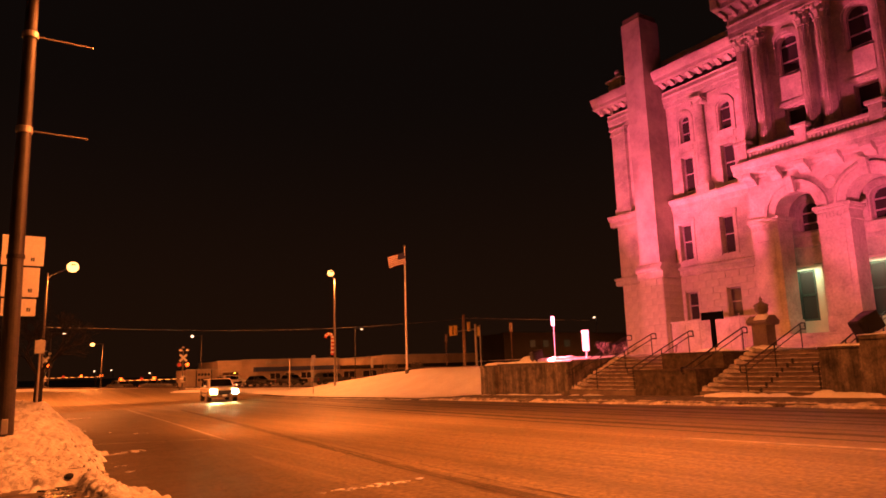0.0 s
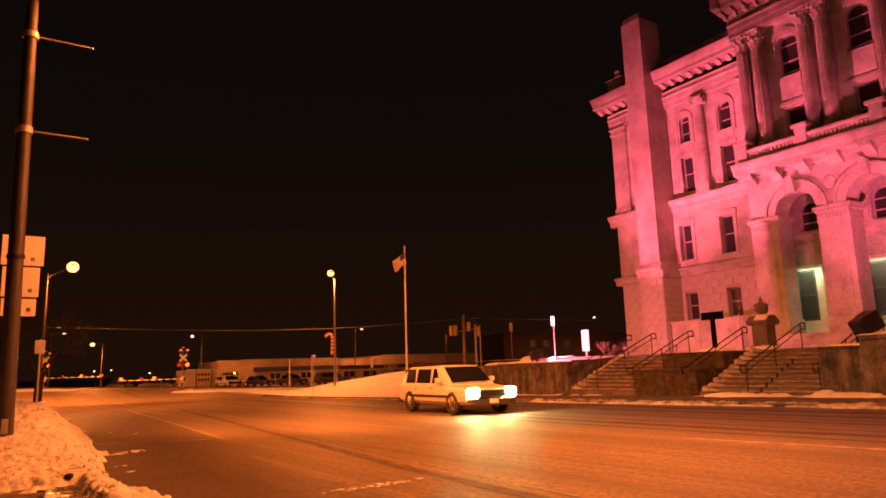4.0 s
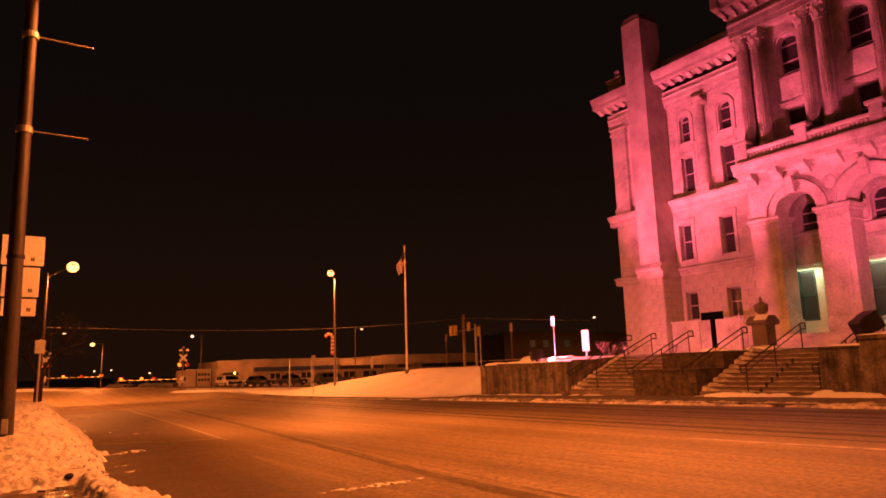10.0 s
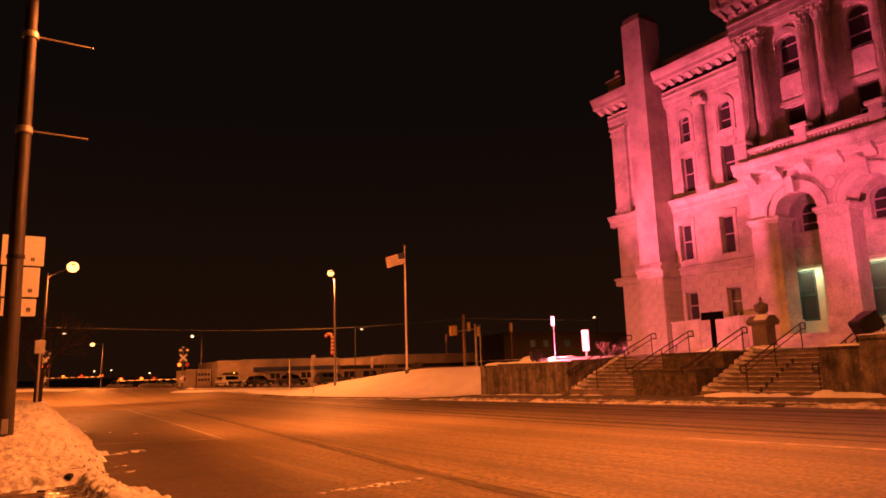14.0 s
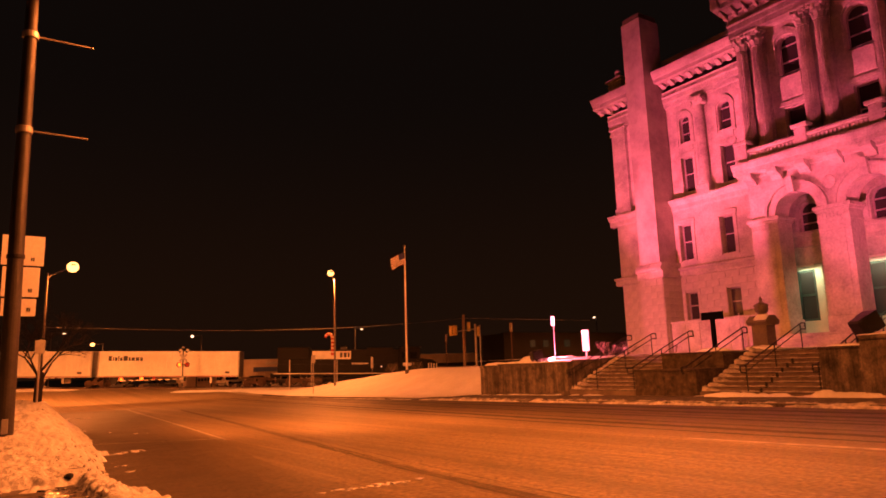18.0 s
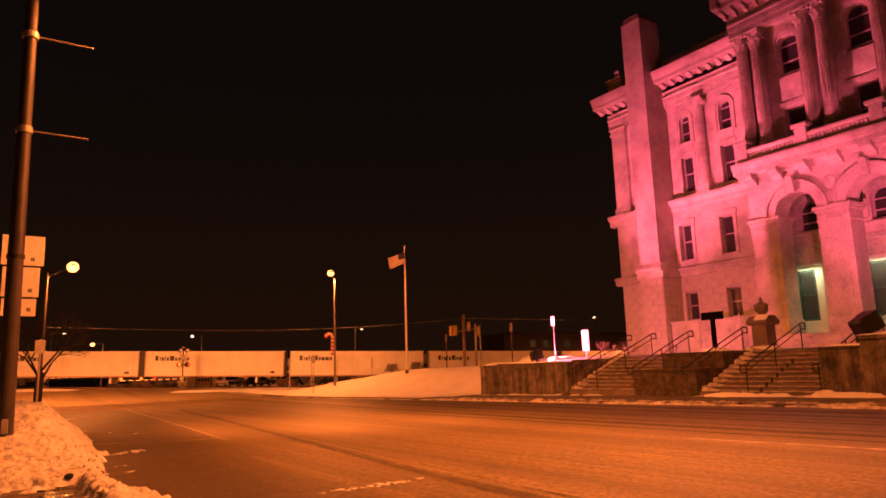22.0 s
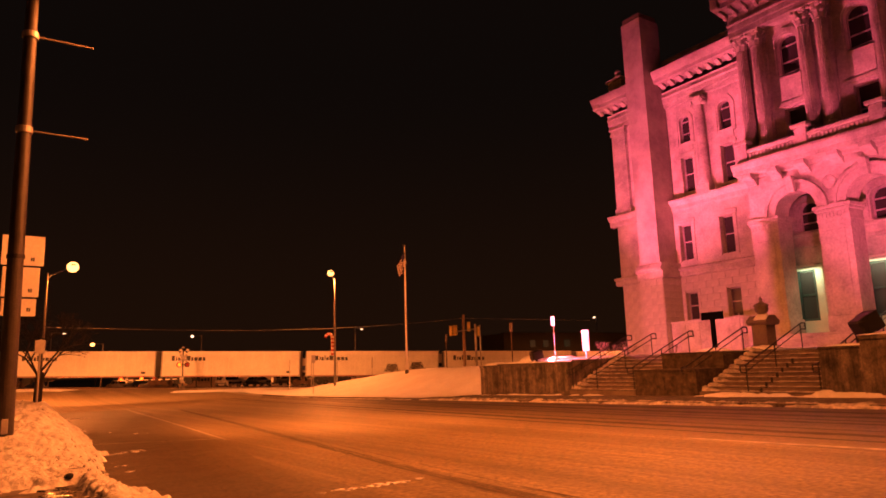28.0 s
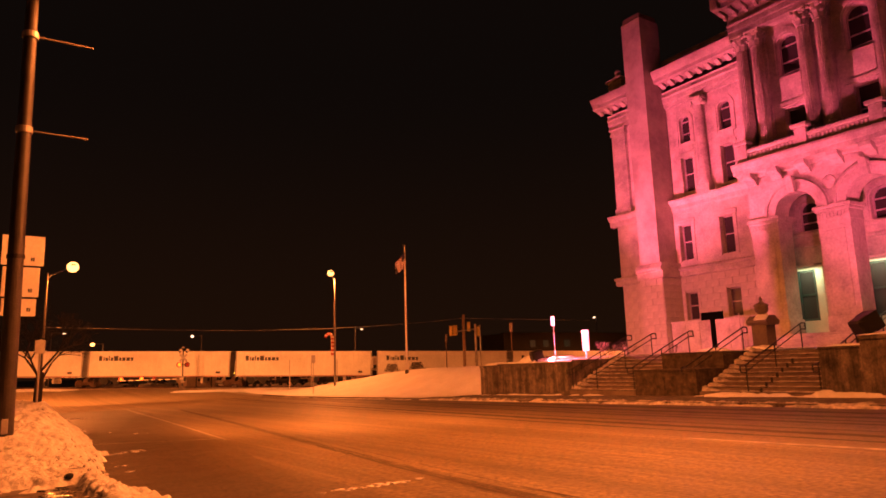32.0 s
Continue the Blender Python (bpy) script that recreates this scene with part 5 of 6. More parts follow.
# plates on a second post behind it
plates = thing("sign_post", "steel post with three blank pale sign plates, seen from behind", "sign", (0.10, 17.0, -0.1))
part("post", made(rod, (-0.02, 0.05, -0.3), (-0.05, 0.05, 4.7), 0.035), STEEL, plates)
for x0, x1, z0, z1, nm in ((-0.26, 0.53, 3.82, 4.47, "plate"), (-0.22, 0.47, 3.14, 3.78, "plate"), (-0.20, 0.44, 2.73, 3.10, "plate")):
    bm = bmesh.new()
    box(bm, x0, x1, -0.012, 0.0, z0, z1, 0.005)
    p = part(nm, bm, WHITE, plates, "blank pale sign plate")
    bm = bmesh.new()
    cx, cz = (x0 + x1) / 2 + 0.18, z0 + 0.14
    for k in range(2):
        box(bm, cx - 0.03 + 0.04 * k, cx + 0.0 + 0.04 * k, -0.016, -0.012, cz - 0.04, cz + 0.04)
    part("mark", bm, BLACK, p)
    for zz in (z0 + 0.08, z1 - 0.08):
        part("bolt", made(ball, (-0.03, -0.014, zz), 0.014, 8, 5), BLACK, p)
small = thing("street_sign", "small grey sign plate on a thin steel post in the snow", "sign", (1.0, 25.0, -0.2))
part("post", made(rod, (0.0, 0.03, -0.3), (0, 0.03, 2.75), 0.035), STEEL, small)
part("plate", made(box, -0.15, 0.13, -0.01, 0.01, 2.30, 2.72, 0.004), STEEL, small)

LAMP_POST = material("dull_lamp_post_paint", (0.20, 0.18, 0.165), 0.6, 0.1, spots=(0.7, 1.2), size=0.7, grain=30, bump=0.15, depth=0.003)


def street_lamp(at, height, arm, reach_y, label, r=0.10, glow=None, size=0.2, low=-0.4):
    """Davit lamp: pole > arm, head > lens."""
    p = thing("street_lamp", label, "street lamp", at)
    part("pole", made(rod, (0, 0, low), (0, 0, height - 0.5), r, r * 0.6, 12), LAMP_POST, p)
    bm = bmesh.new()
    tube(bm, [(0, 0, height - 0.9), (arm * 0.12, reach_y * 0.12, height - 0.66), (arm, reach_y, height)], 0.035)
    part("arm", bm, LAMP_POST, p)
    h = part("head", made(box, arm - 0.16, arm + 0.16, reach_y - 0.34, reach_y + 0.34, height - 0.02, height + 0.12, 0.04), STEEL, p)
    part("lens", made(ball, (arm, reach_y, height - 0.05), size, 14, 9, 0.95), glow or SODIUM_GLOW, h, "glowing sodium lens", True)
    return p


# lens balls oversized, so that their shape stands in for the glare
street_lamp((2.12, 50.0, -0.5), 9.05, 1.40, 0.0, "sodium street lamp on a steel pole by the near kerb, lit", 0.085, None, 0.36)
street_lamp((22.9, 52.0, 0.35), 9.0, -0.35, 0.0, "sodium street lamp on the lawn's edge, lit", 0.095, None, 0.27, -0.9)

# fixtures for the four added lamps out of view
street_lamp((19.8, 5.0, 0.0), 11.2, -8.4, 4.0, "added unseen sodium lamp on a long arm over the street, lit", 0.12)
street_lamp((-5.6, 66.0, -0.4), 9.6, 2.0, 0.0, "added unseen sodium lamp beside the crossing, lit", 0.12)
street_lamp((71.0, 52.5, -0.6), 9.75, -2.0, 1.5, "added unseen sodium lamp behind the court house, lit", 0.12)
street_lamp((20.8, -22.0, 0.2), 9.35, -3.0, 0.0, "added unseen sodium lamp on the far pavement, lit", 0.12)

# striped candy cane on the lamp post
cane = thing("candy_cane", "red and white candy cane decoration on the lamp post", "decoration", (22.62, 51.86, 2.55))
pts = [(0, 0, 0.0 + 0.155 * i) for i in range(10)]
cx, rr = -0.30, 0.30
pts += [(cx + rr * math.cos(a), 0, 1.40 + rr * math.sin(a)) for a in [math.pi * k / 8 for k in range(1, 9)]]
for i, (a, b) in enumerate(zip(pts, pts[1:])):
    part("stripe", made(rod, a, b, 0.125, 0.125, 10), WHITE if i % 2 else RED, cane)

# flagpole
fp = mast("flagpole", "tall white flagpole on the snowy lawn", "flagpole", (24.35, 42.7, 1.0), 9.12, 0.085, 0.045, WHITE)
part("ball", made(ball, (0, 0, 9.17), 0.09), STEEL, fp)
part("halyard", made(rod, (0.09, -0.06, 0.8), (0.05, -0.04, 8.9), 0.008, n=4), BLACK, fp)
part("foot", made(lathe, [(0.14, -0.3), (0.13, 0.12), (0.10, 0.2)], 14), CONCRETE, fp)

# signs and posts along the lawn
def plate_sign(x, y, z, h, w, ph, label, mat=WHITE, face=-90.0):
    s = thing("road_sign", label, "road sign", (x, y, z), face)
    part("post", made(rod, (0, 0, -0.4), (0, 0, h), 0.035), RUST if mat is RUST else STEEL, s)
    p = part("plate", made(box, -0.012, 0.012, -w / 2, w / 2, h - ph, h, 0.004), mat, s)
    part("border", made(box, -0.016, -0.0125, -w / 2 + 0.03, w / 2 - 0.03, h - ph + 0.03, h - 0.03), GREY, p)
    return s


plate_sign(20.75, 51.3, -0.5, 3.05, 0.34, 0.62, "small square plate sign on a post at the kerb", STEEL)
plate_sign(26.0, 40.0, 1.1, 2.45, 0.16, 0.55, "narrow plate sign on the lawn, its dark back turned", RUST, 38)
plate_sign(25.0, 31.45, 1.2, 2.55, 0.20, 0.55, "narrow plate sign behind the retaining wall", RUST, 32)
d = plate_sign(33.0, 65.3, -0.3, 2.9, 0.42, 1.15, "pointed white marker board by the railway", WHITE, -60)
for x, y in ((29.3, 73.0), (31.3, 70.5), (24.2, 66.0)):
    b = mast("marker_post", "plain steel marker post near the railway", "post", (x, y, -0.4), 2.9, 0.05, 0.05, STEEL, 10)


def leafy(at, size, label, seed):
    """Low dense shrub of twigs and small leaves."""
    r = random.Random(seed)
    sh = thing("bush", label, "bush", at)
    bm = bmesh.new()
    for i in range(420):
        a, q = r.uniform(0, 2 * math.pi), r.random() ** 0.5
        z = r.uniform(0.0, 1.0)
        p = Vector((math.cos(a) * q * size * (1.1 - 0.5 * z), math.sin(a) * q * size * (1.1 - 0.5 * z), z * size * 0.9))
        m = Matrix.Translation(p) @ Euler((r.uniform(0, 6), r.uniform(0, 6), r.uniform(0, 6))).to_matrix().to_4x4()
        v = [bm.verts.new(m @ Vector(c)) for c in ((-0.06, 0, 0), (0, -0.025, 0), (0.07, 0, 0), (0, 0.025, 0))]
        bm.faces.new(v)
    part("leaves", bm, LEAF, sh)
    bm = bmesh.new()
    for i in range(26):
        a = r.uniform(0, 2 * math.pi)
        rod(bm, (0, 0, -0.1), (math.cos(a) * size * r.uniform(0.3, 1.05), math.sin(a) * size * r.uniform(0.3, 1.05), size * r.uniform(0.6, 1.25)), 0.012, 0.004, 4, False)
    part("stems", bm, TWIG, sh)


LEAF = material("winter_shrub_leaf", (0.055, 0.050, 0.028), 0.8, spots=(0.5, 1.5), size=0.2, grain=20, bump=0.2)
leafy((25.8, 47.6, 1.1), 0.62, "low dark evergreen bush on the lawn's crest", 1)
leafy((25.9, 43.9, 1.15), 0.62, "low dark evergreen bush on the lawn's crest", 2)

# traffic signal on a mast arm beyond the lawn
tl = thing("traffic_signal", "yellow traffic signal hung on a mast arm between two poles", "traffic signal", (40.0, 58.2, -0.4))
part("pole", made(rod, (0, 0, -0.3), (0.05, 0, 7.0), 0.17, 0.15, 14), WOOD, tl, "tall wooden pole")
part("pole", made(rod, (1.05, -0.7, -0.3), (1.0, -0.7, 6.0), 0.14, 0.11, 14), STEEL, tl)
part("mast_arm", made(rod, (1.0, -0.7, 5.5), (-1.35, 0.1, 5.2), 0.05, 0.04), STEEL, tl)
for x, y, z in ((-1.45, 0.12, 5.35), (-1.05, 0.0, 5.38)):
    hd = part("signal_head", made(box, x - 0.16, x + 0.16, y - 0.14, y + 0.14, z - 0.50, z + 0.50, 0.02), YELLOW, tl)
    for k in range(3):
        part("lens", made(rod, (x, y - 0.145, z + 0.32 - 0.32 * k), (x, y - 0.17, z + 0.32 - 0.32 * k), 0.10, 0.10, 12), RUBBER, hd)
        part("visor", made(rod, (x, y - 0.14, z + 0.32 - 0.32 * k), (x, y - 0.30, z + 0.34 - 0.32 * k), 0.115, 0.115, 12, False), YELLOW, hd)
for x, y, z in ((0.42, -0.35, 5.75), (1.32, -0.8, 5.25)):
    hd = part("signal_head", made(box, x - 0.14, x + 0.14, y - 0.13, y + 0.13, z - 0.48, z + 0.48, 0.02), YELLOW, tl)
part("pole", made(rod, (1.45, -0.9, -0.3), (1.42, -0.9, 5.9), 0.06, 0.06, 10), STEEL, tl)

# overhead cable
wire = thing("overhead_cable", "slack overhead cable across the street", "cable")
bm = bmesh.new()
cable = [(2.1, 50.0, 4.55)]
for i in range(1, 13):
    k = i / 12
    cable.append((2.1 + 38.0 * k, 50.0 + 8.2 * k, 4.60 + 1.65 * k * k - 0.25 * math.sin(math.pi * k)))
for a, b in zip(cable, cable[1:]):
    rod(bm, a, b, 0.015, n=5, caps=False)
part("cable", bm, LAMP_POST, wire)
bm = bmesh.new()
rod(bm, (40.05, 58.2, 6.25), (70, 70, 7.2), 0.025, n=5)
part("cable", bm, STEEL, wire)


def bare_tree(at, height, label, seed, r0=0.16):
    """Leafless street tree: trunk, limbs and a crown of fine twigs."""
    r = random.Random(seed)
    tr = thing("bare_tree", label, "tree", at)
    trunk, limb, fine = bmesh.new(), bmesh.new(), bmesh.new()
    top = Vector((0.06, 0, height * 0.30))
    rod(trunk, (0, 0, -0.3), top, r0 * 0.6, r0 * 0.45, 10)

    def grow(p, d, length, rad, depth):
        q = p + d * length
        rod(limb if depth > 2 else fine, p, q, rad, rad * 0.65, 6 if depth > 2 else 4, False)
        if depth:
            for _ in range(3 if depth > 1 else 4):
                dd = (d * 0.8 + Vector((r.uniform(-0.8, 0.8), r.uniform(-0.8, 0.8), r.uniform(-0.3, 0.5)))).normalized()
                grow(q, dd, length * r.uniform(0.55, 0.82), rad * 0.58, depth - 1)
    for k in range(5):
        a = 2 * math.pi * k / 5 + r.uniform(-0.4, 0.4)
        grow(top - Vector((0, 0, 0.2 * k * 0.6)), Vector((math.cos(a) * 0.62, math.sin(a) * 0.62, 0.85)).normalized(), height * 0.17, r0 * 0.17, 5)
    part("trunk", trunk, BARK, tr)
    part("bough", limb, BARK, tr)
    part("crown", fine, BARK, tr, "fine leafless twigs")


bare_tree((1.27, 32.0, -0.2), 6.0, "leafless dark street tree in the snow bank", 11, 0.30)
bare_tree((-1.6, 40.0, -0.35), 6.0, "leafless street tree beyond the lamp post", 12)


# ---- the railway crossing ----
def crossing_signal(at, side, arm, lights, label):
    """Crossing gate: mast > crossbuck blades, lamp bar with two lamp heads; gate arm with small red lamps."""
    c = thing("crossing_gate", label, "crossing gate", at)
    part("mast", made(rod, (0, 0, -1.0), (0, 0, 4.1), 0.075, 0.07, 12), POLE, c)
    part("footing", made(box, -0.3, 0.3, -0.3, 0.3, -1.0, 0.25, 0.04), CONCRETE, c)
    for k in (-1, 1):
        # white blades made grey, their weak light put into the colour
        b = part("crossbuck_blade", made(box, -0.52, 0.52, -0.012 - 0.005 * k, 0.012 - 0.005 * k, -0.11, 0.11, 0.01), GREY, c)
        b.matrix_local = pose(0, -0.11, 3.35, 0, 45 * k, 0)
    part("bell", made(lathe, [(0.13, 4.36), (0.16, 4.40), (0.11, 4.52), (0.03, 4.56)], 14), STEEL, c, "grey bell on the mast's top")
    part("side_lamp_bar", made(rod, (-0.42, 0.10, 4.12), (0.42, -0.10, 4.12), 0.03), BLACK, c)
    for x in (-0.36, 0.36):
        hd = part("lamp_backing", made(rod, (x, 0.02, 4.12), (x + 0.03, -0.01, 4.12), 0.24, 0.24, 18), BLACK, c)
        part("visor", made(rod, (x + 0.02, -0.02, 4.16), (x + 0.14, -0.20, 4.17), 0.13, 0.12, 14, False), WHITE, hd, "pale weathered lamp visor")
    part("lamp_bar", made(rod, (-0.5, -0.08, 2.62), (0.5, -0.08, 2.62), 0.03), BLACK, c)
    lenses = []
    for x in (-0.40, 0.40):
        hd = part("lamp_backing", made(rod, (x, -0.10, 2.62), (x, -0.13, 2.62), 0.28, 0.28, 18), BLACK, c)
        part("visor", made(rod, (x, -0.13, 2.64), (x, -0.36, 2.66), 0.17, 0.17, 14, False), BLACK, hd)
        drum = new("lens", mesh_of("lens", made(rod, (0, -0.03, 0), (0, -0.05, 0), 0.19, 0.19, 16), RED_GLOW))
        drum.parent, drum.location = hd, (x, -0.19, 2.62)
        part("blind_back", made(rod, (0, 0.03, 0), (0, -0.028, 0), 0.195, 0.195, 16), RED, drum)
        lenses.append(drum)
    box_ = part("gate_machine", made(box, -0.22, 0.22, -0.25, 0.25, 0.75, 1.45, 0.03), STEEL, c)
    bm = bmesh.new()
    length = abs(arm)
    n = 9
    g = part("gate_arm", made(box, 0, arm, -0.42, -0.36, 1.10, 1.20, 0.01), WHITE, c, "striped gate arm, lowered")
    for i in range(n):
        a = arm * (i + 0.55) / n
        b = arm * (i + 0.95) / n
        part("stripe", made(box, min(a, b), max(a, b), -0.428, -0.352, 1.095, 1.205), RUST, g)
    for f in lights:
        if f > 0.9:
            part("arm_lamp", made(ball, (arm * f, -0.42, 1.30), 0.15, 10, 8), RED_GLOW, g, "small glowing red lamp")
            continue
        drum = new("arm_lamp", mesh_of("arm_lamp", made(rod, (0, -0.02, 0), (0, -0.06, 0), 0.155, 0.14, 14), RED_GLOW))
        drum.parent, drum.location = g, (arm * f, -0.40, 1.30)
        tagged(drum, "small red lamp that flashes")
        part("blind_back", made(rod, (0, 0.05, 0), (0, -0.018, 0), 0.13, 0.158, 14), RED, drum)
        lenses.append(drum)
    part("counterweight", made(box, -0.25 if arm > 0 else 0.05, -0.05 if arm > 0 else 0.25, -0.5, -0.3, 0.9, 1.35), BLACK, c)
    return c, lenses


GATES = [crossing_signal((16.35, 77.0, -0.2), 1, -6.35, (0.647, 0.458, 0.95), "railway crossing mast with crossbuck, red lamps and lowered gate"),
         crossing_signal((4.5, 97.2, 0.30), -1, 6.5, (0.307, 0.611, 0.96), "railway crossing mast with its gate lowered across the street")]
# ---- beyond the railway ----
FAR_Z = -0.4
BUFF = material("buff_painted_wall", (0.40, 0.33, 0.27), 0.85, spots=(0.7, 1.2), size=3.0, grain=8, bump=0.2)


# near-black wall, the lack of light on it put into its colour
UNLIT_WALL = material("unlit_wall", (0.011, 0.010, 0.009), 0.9, spots=(0.6, 1.3), size=2.0, grain=9, bump=0.3)


def shop_block(name, label, x0, x1, y0, y1, top, windows, fascia=None, door=None):
    b = thing(name, label, "building")
    part("wall", made(box, x0, x1, y0, y1, FAR_Z - 0.5, top), UNLIT_WALL if name == "brick_building" else BUFF, b)
    part("coping", made(box, x0 - 0.1, x1 + 0.1, y0 - 0.1, y0 + 0.3, top, top + 0.14), UNLIT_WALL if name == "brick_building" else GREY, b)
    part("roof", made(box, x0 + 0.2, x1 - 0.2, y0 + 0.35, y1, top - 0.1, top + 0.02), GREY, b)
    for a, c, za, zb in windows:
        w = part("window", made(box, a, c, y0 - 0.05, y0 + 0.05, za, zb), WHITE, b)
        n = max(1, round((c - a) / 1.2))
        for i in range(n):
            p, q = a + (c - a) * i / n + 0.05, a + (c - a) * (i + 1) / n - 0.05
            part("pane", made(box, p, q, y0 - 0.075, y0 - 0.055, za + 0.06, zb - 0.06), DARK_GLASS, w)
    if fascia:
        a, c, za, zb, mat = fascia
        part("fascia", made(box, a, c, y0 - 1.0, y0 + 0.02, za, zb), mat, b)
    return b


shop_block("store_building", "low white utility building beyond the railway", 21.6, 26.0, 99, 106, 1.95, [])
gb = shop_block("store_building", "buff flat-roofed store with a wide garage door", 29.1, 33.1, 112, 125, 3.3, [])
part("garage_door", made(box, 29.9, 32.4, 111.93, 112.02, -0.5, 1.55), RUST, gb, "dull brown garage door")
part("lintel", made(box, 29.7, 32.6, 111.9, 112.01, 1.55, 1.72), GREY, gb)
sb = shop_block("store_building", "long buff store with a blue canopy and shop windows", 33.2, 50.0, 112.4, 128, 3.42, [(37.8, 39.6, 0.2, 1.25), (40.4, 42.0, 0.2, 1.25), (43.2, 45.2, 0.2, 1.25)], (35.0, 49.8, 1.55, 2.25, BLUE))
bm = bmesh.new()
box(bm, 37.0, 41.5, 112.3, 112.39, 2.65, 3.15)
part("sign_panel", bm, GREY, sb, "dull unlit sign panel")
shop_block("store_building", "long low store front with a dark canopy", 50.1, 58.9, 112.6, 130, 3.28, [(51.2, 53.4, 0.0, 1.2), (55, 57.8, 0.0, 1.2)], (50.5, 58.8, 1.5, 2.15, BLACK))
shop_block("store_building", "taller store front at the end of the row", 59.0, 80.3, 112.3, 130, 3.78, [(61, 65, 0.0, 1.2), (68, 72, 0.0, 1.2)], (59.3, 80.0, 1.5, 2.15, BLACK))
tall = shop_block("brick_building", "dark tall building behind the court house", 57.5, 92, 74.0, 79, 5.6, [])
DIM_GREEN = glowing("dim_lit_window", (0.10, 0.42, 0.26), 0.02)
DIM_GREEN.node_tree.nodes["Principled BSDF"].inputs["Base Color"].default_value = (0.008, 0.014, 0.011, 1)
for a, c in ((62.1, 63.0), (64.5, 65.45), (68.5, 69.6)):
    part("window", made(box, a, c, 73.93, 74.02, 3.7, 4.65), DIM_GREEN, tall, "dimly lit greenish window")
bd = thing("display_board", "buff display board with two rows of dark bars, on legs", "board", (23.4, 97.0, FAR_Z))
for x in (-1.0, 1.0):
    part("leg", made(box, x - 0.06, x + 0.06, -0.06, 0.06, -0.4, 2.3), BLACK, bd)
part("board", made(box, -0.95, 0.95, -0.05, 0.05, 0.55, 2.2), BUFF, bd)
for z in (0.85, 1.55):
    for k in range(4):
        part("bar", made(box, -0.8 + 0.42 * k, -0.5 + 0.42 * k, -0.06, -0.051, z, z + 0.35), BLACK, bd)


def far_lamp(x, y, z, px, glow, r, label):
    l = thing("street_lamp", label, "street lamp", (px, y, FAR_Z - 0.3))
    h = z - FAR_Z + 0.3
    part("pole", made(rod, (0, 0, -0.3), (0, 0, h + 0.1), 0.10, 0.07, 8), POLE, l)
    part("arm", made(rod, (0, 0, h), (x - px, 0, h + 0.05), 0.04, n=6), POLE, l)
    hd = part("head", made(box, x - px - 0.2, x - px + 0.2, -0.15, 0.15, h + 0.02, h + 0.14), POLE, l)
    part("lens", made(ball, (x - px, 0, h - 0.05), r, 10, 8, 0.8), glow, hd)


far_lamp(6.9, 106, 7.45, 5.4, FAR_GLOW, 0.20, "distant lit street lamp beyond the crossing")
far_lamp(9.45, 96, 5.50, 10.65, SODIUM_GLOW, 0.28, "lit street lamp just beyond the crossing")
far_lamp(24.6, 110, 7.27, 26.0, FAR_GLOW, 0.24, "distant lit street lamp behind the stores")
far_lamp(53.6, 110, 8.5, 52.3, FAR_GLOW, 0.18, "distant lit street lamp behind the stores")
far_lamp(86.0, 85, 9.1, 86.5, FAR_GLOW, 0.2, "distant lit street lamp beyond the court house")
for x, y, z in ((14.34, 140, 2.6), (17.14, 140, 2.7), (20.37, 120, 1.9)):
    far_lamp(x, y, z, x + 0.3, FAR_GLOW, 0.13, "faint distant lamp down the street")


# ---- vehicles ----
CAR_GLASS = glass("car_glass", (0.015, 0.014, 0.014), 0.06)
CHROME = glass("chrome_trim", (0.55, 0.52, 0.48), 0.2)
CHROME.node_tree.nodes["Principled BSDF"].inputs["Metallic"].default_value = 1.0
SILVER = material("silver_car_paint", (0.58, 0.54, 0.48), 0.34, 0.15, spots=(0.85, 1.1), size=0.8, grain=40, bump=0.05)
DARK_PAINT = material("dark_car_paint", (0.05, 0.05, 0.055), 0.35, 0.2, spots=(0.8, 1.2), size=0.8, grain=40, bump=0.05)
PALE_PAINT = material("pale_car_paint", (0.62, 0.60, 0.56), 0.35, 0.1, spots=(0.85, 1.1), size=0.8, grain=40, bump=0.05)


def wheel(r, w):
    bm = bmesh.new()
    rings = []
    prof = [(-w / 2, r * 0.62), (-w / 2, r * 0.93), (-w * 0.38, r), (w * 0.38, r), (w / 2, r * 0.93), (w / 2, r * 0.62)]
    for i in range(22):
        a = 2 * math.pi * i / 22
        rings.append([bm.verts.new((x, q * math.cos(a), q * math.sin(a))) for x, q in prof])
    for i in range(22):
        a, b = rings[i], rings[(i + 1) % 22]
        for k in range(len(prof) - 1):
            bm.faces.new((a[k], a[k + 1], b[k + 1], b[k]))
    tyre = mesh_of("tyre", bm, RUBBER)
    bm = bmesh.new()
    rod(bm, (-w * 0.40, 0, 0), (w * 0.40, 0, 0), r * 0.64, r * 0.64, 18)
    for i in range(5):
        a = 2 * math.pi * i / 5
        for s in (-1, 1):
            box(bm, s * w * 0.40 - 0.012, s * w * 0.40 + 0.012, -0.02, 0.02, 0, r * 0.01)
            rod(bm, (s * w * 0.44, 0, 0), (s * w * 0.44, r * 0.58 * math.cos(a), r * 0.58 * math.sin(a)), 0.035, 0.03, 6)
    return tyre, mesh_of("rim", bm, CHROME)


def loft(bm, sections):
    """Skin over cross-sections: each is (y, [(x, z), ...]) for one half, mirrored."""
    rings = []
    for y, half in sections:
        pts = half + [(-x, z) for x, z in reversed(half)]
        rings.append([bm.verts.new((x, y, z)) for x, z in pts])
    n = len(rings[0])
    for a, b in zip(rings, rings[1:]):
        for i in range(n):
            bm.faces.new((a[i], a[(i + 1) % n], b[(i + 1) % n], b[i]))
    bm.faces.new(rings[0])
    bm.faces.new(list(reversed(rings[-1])))


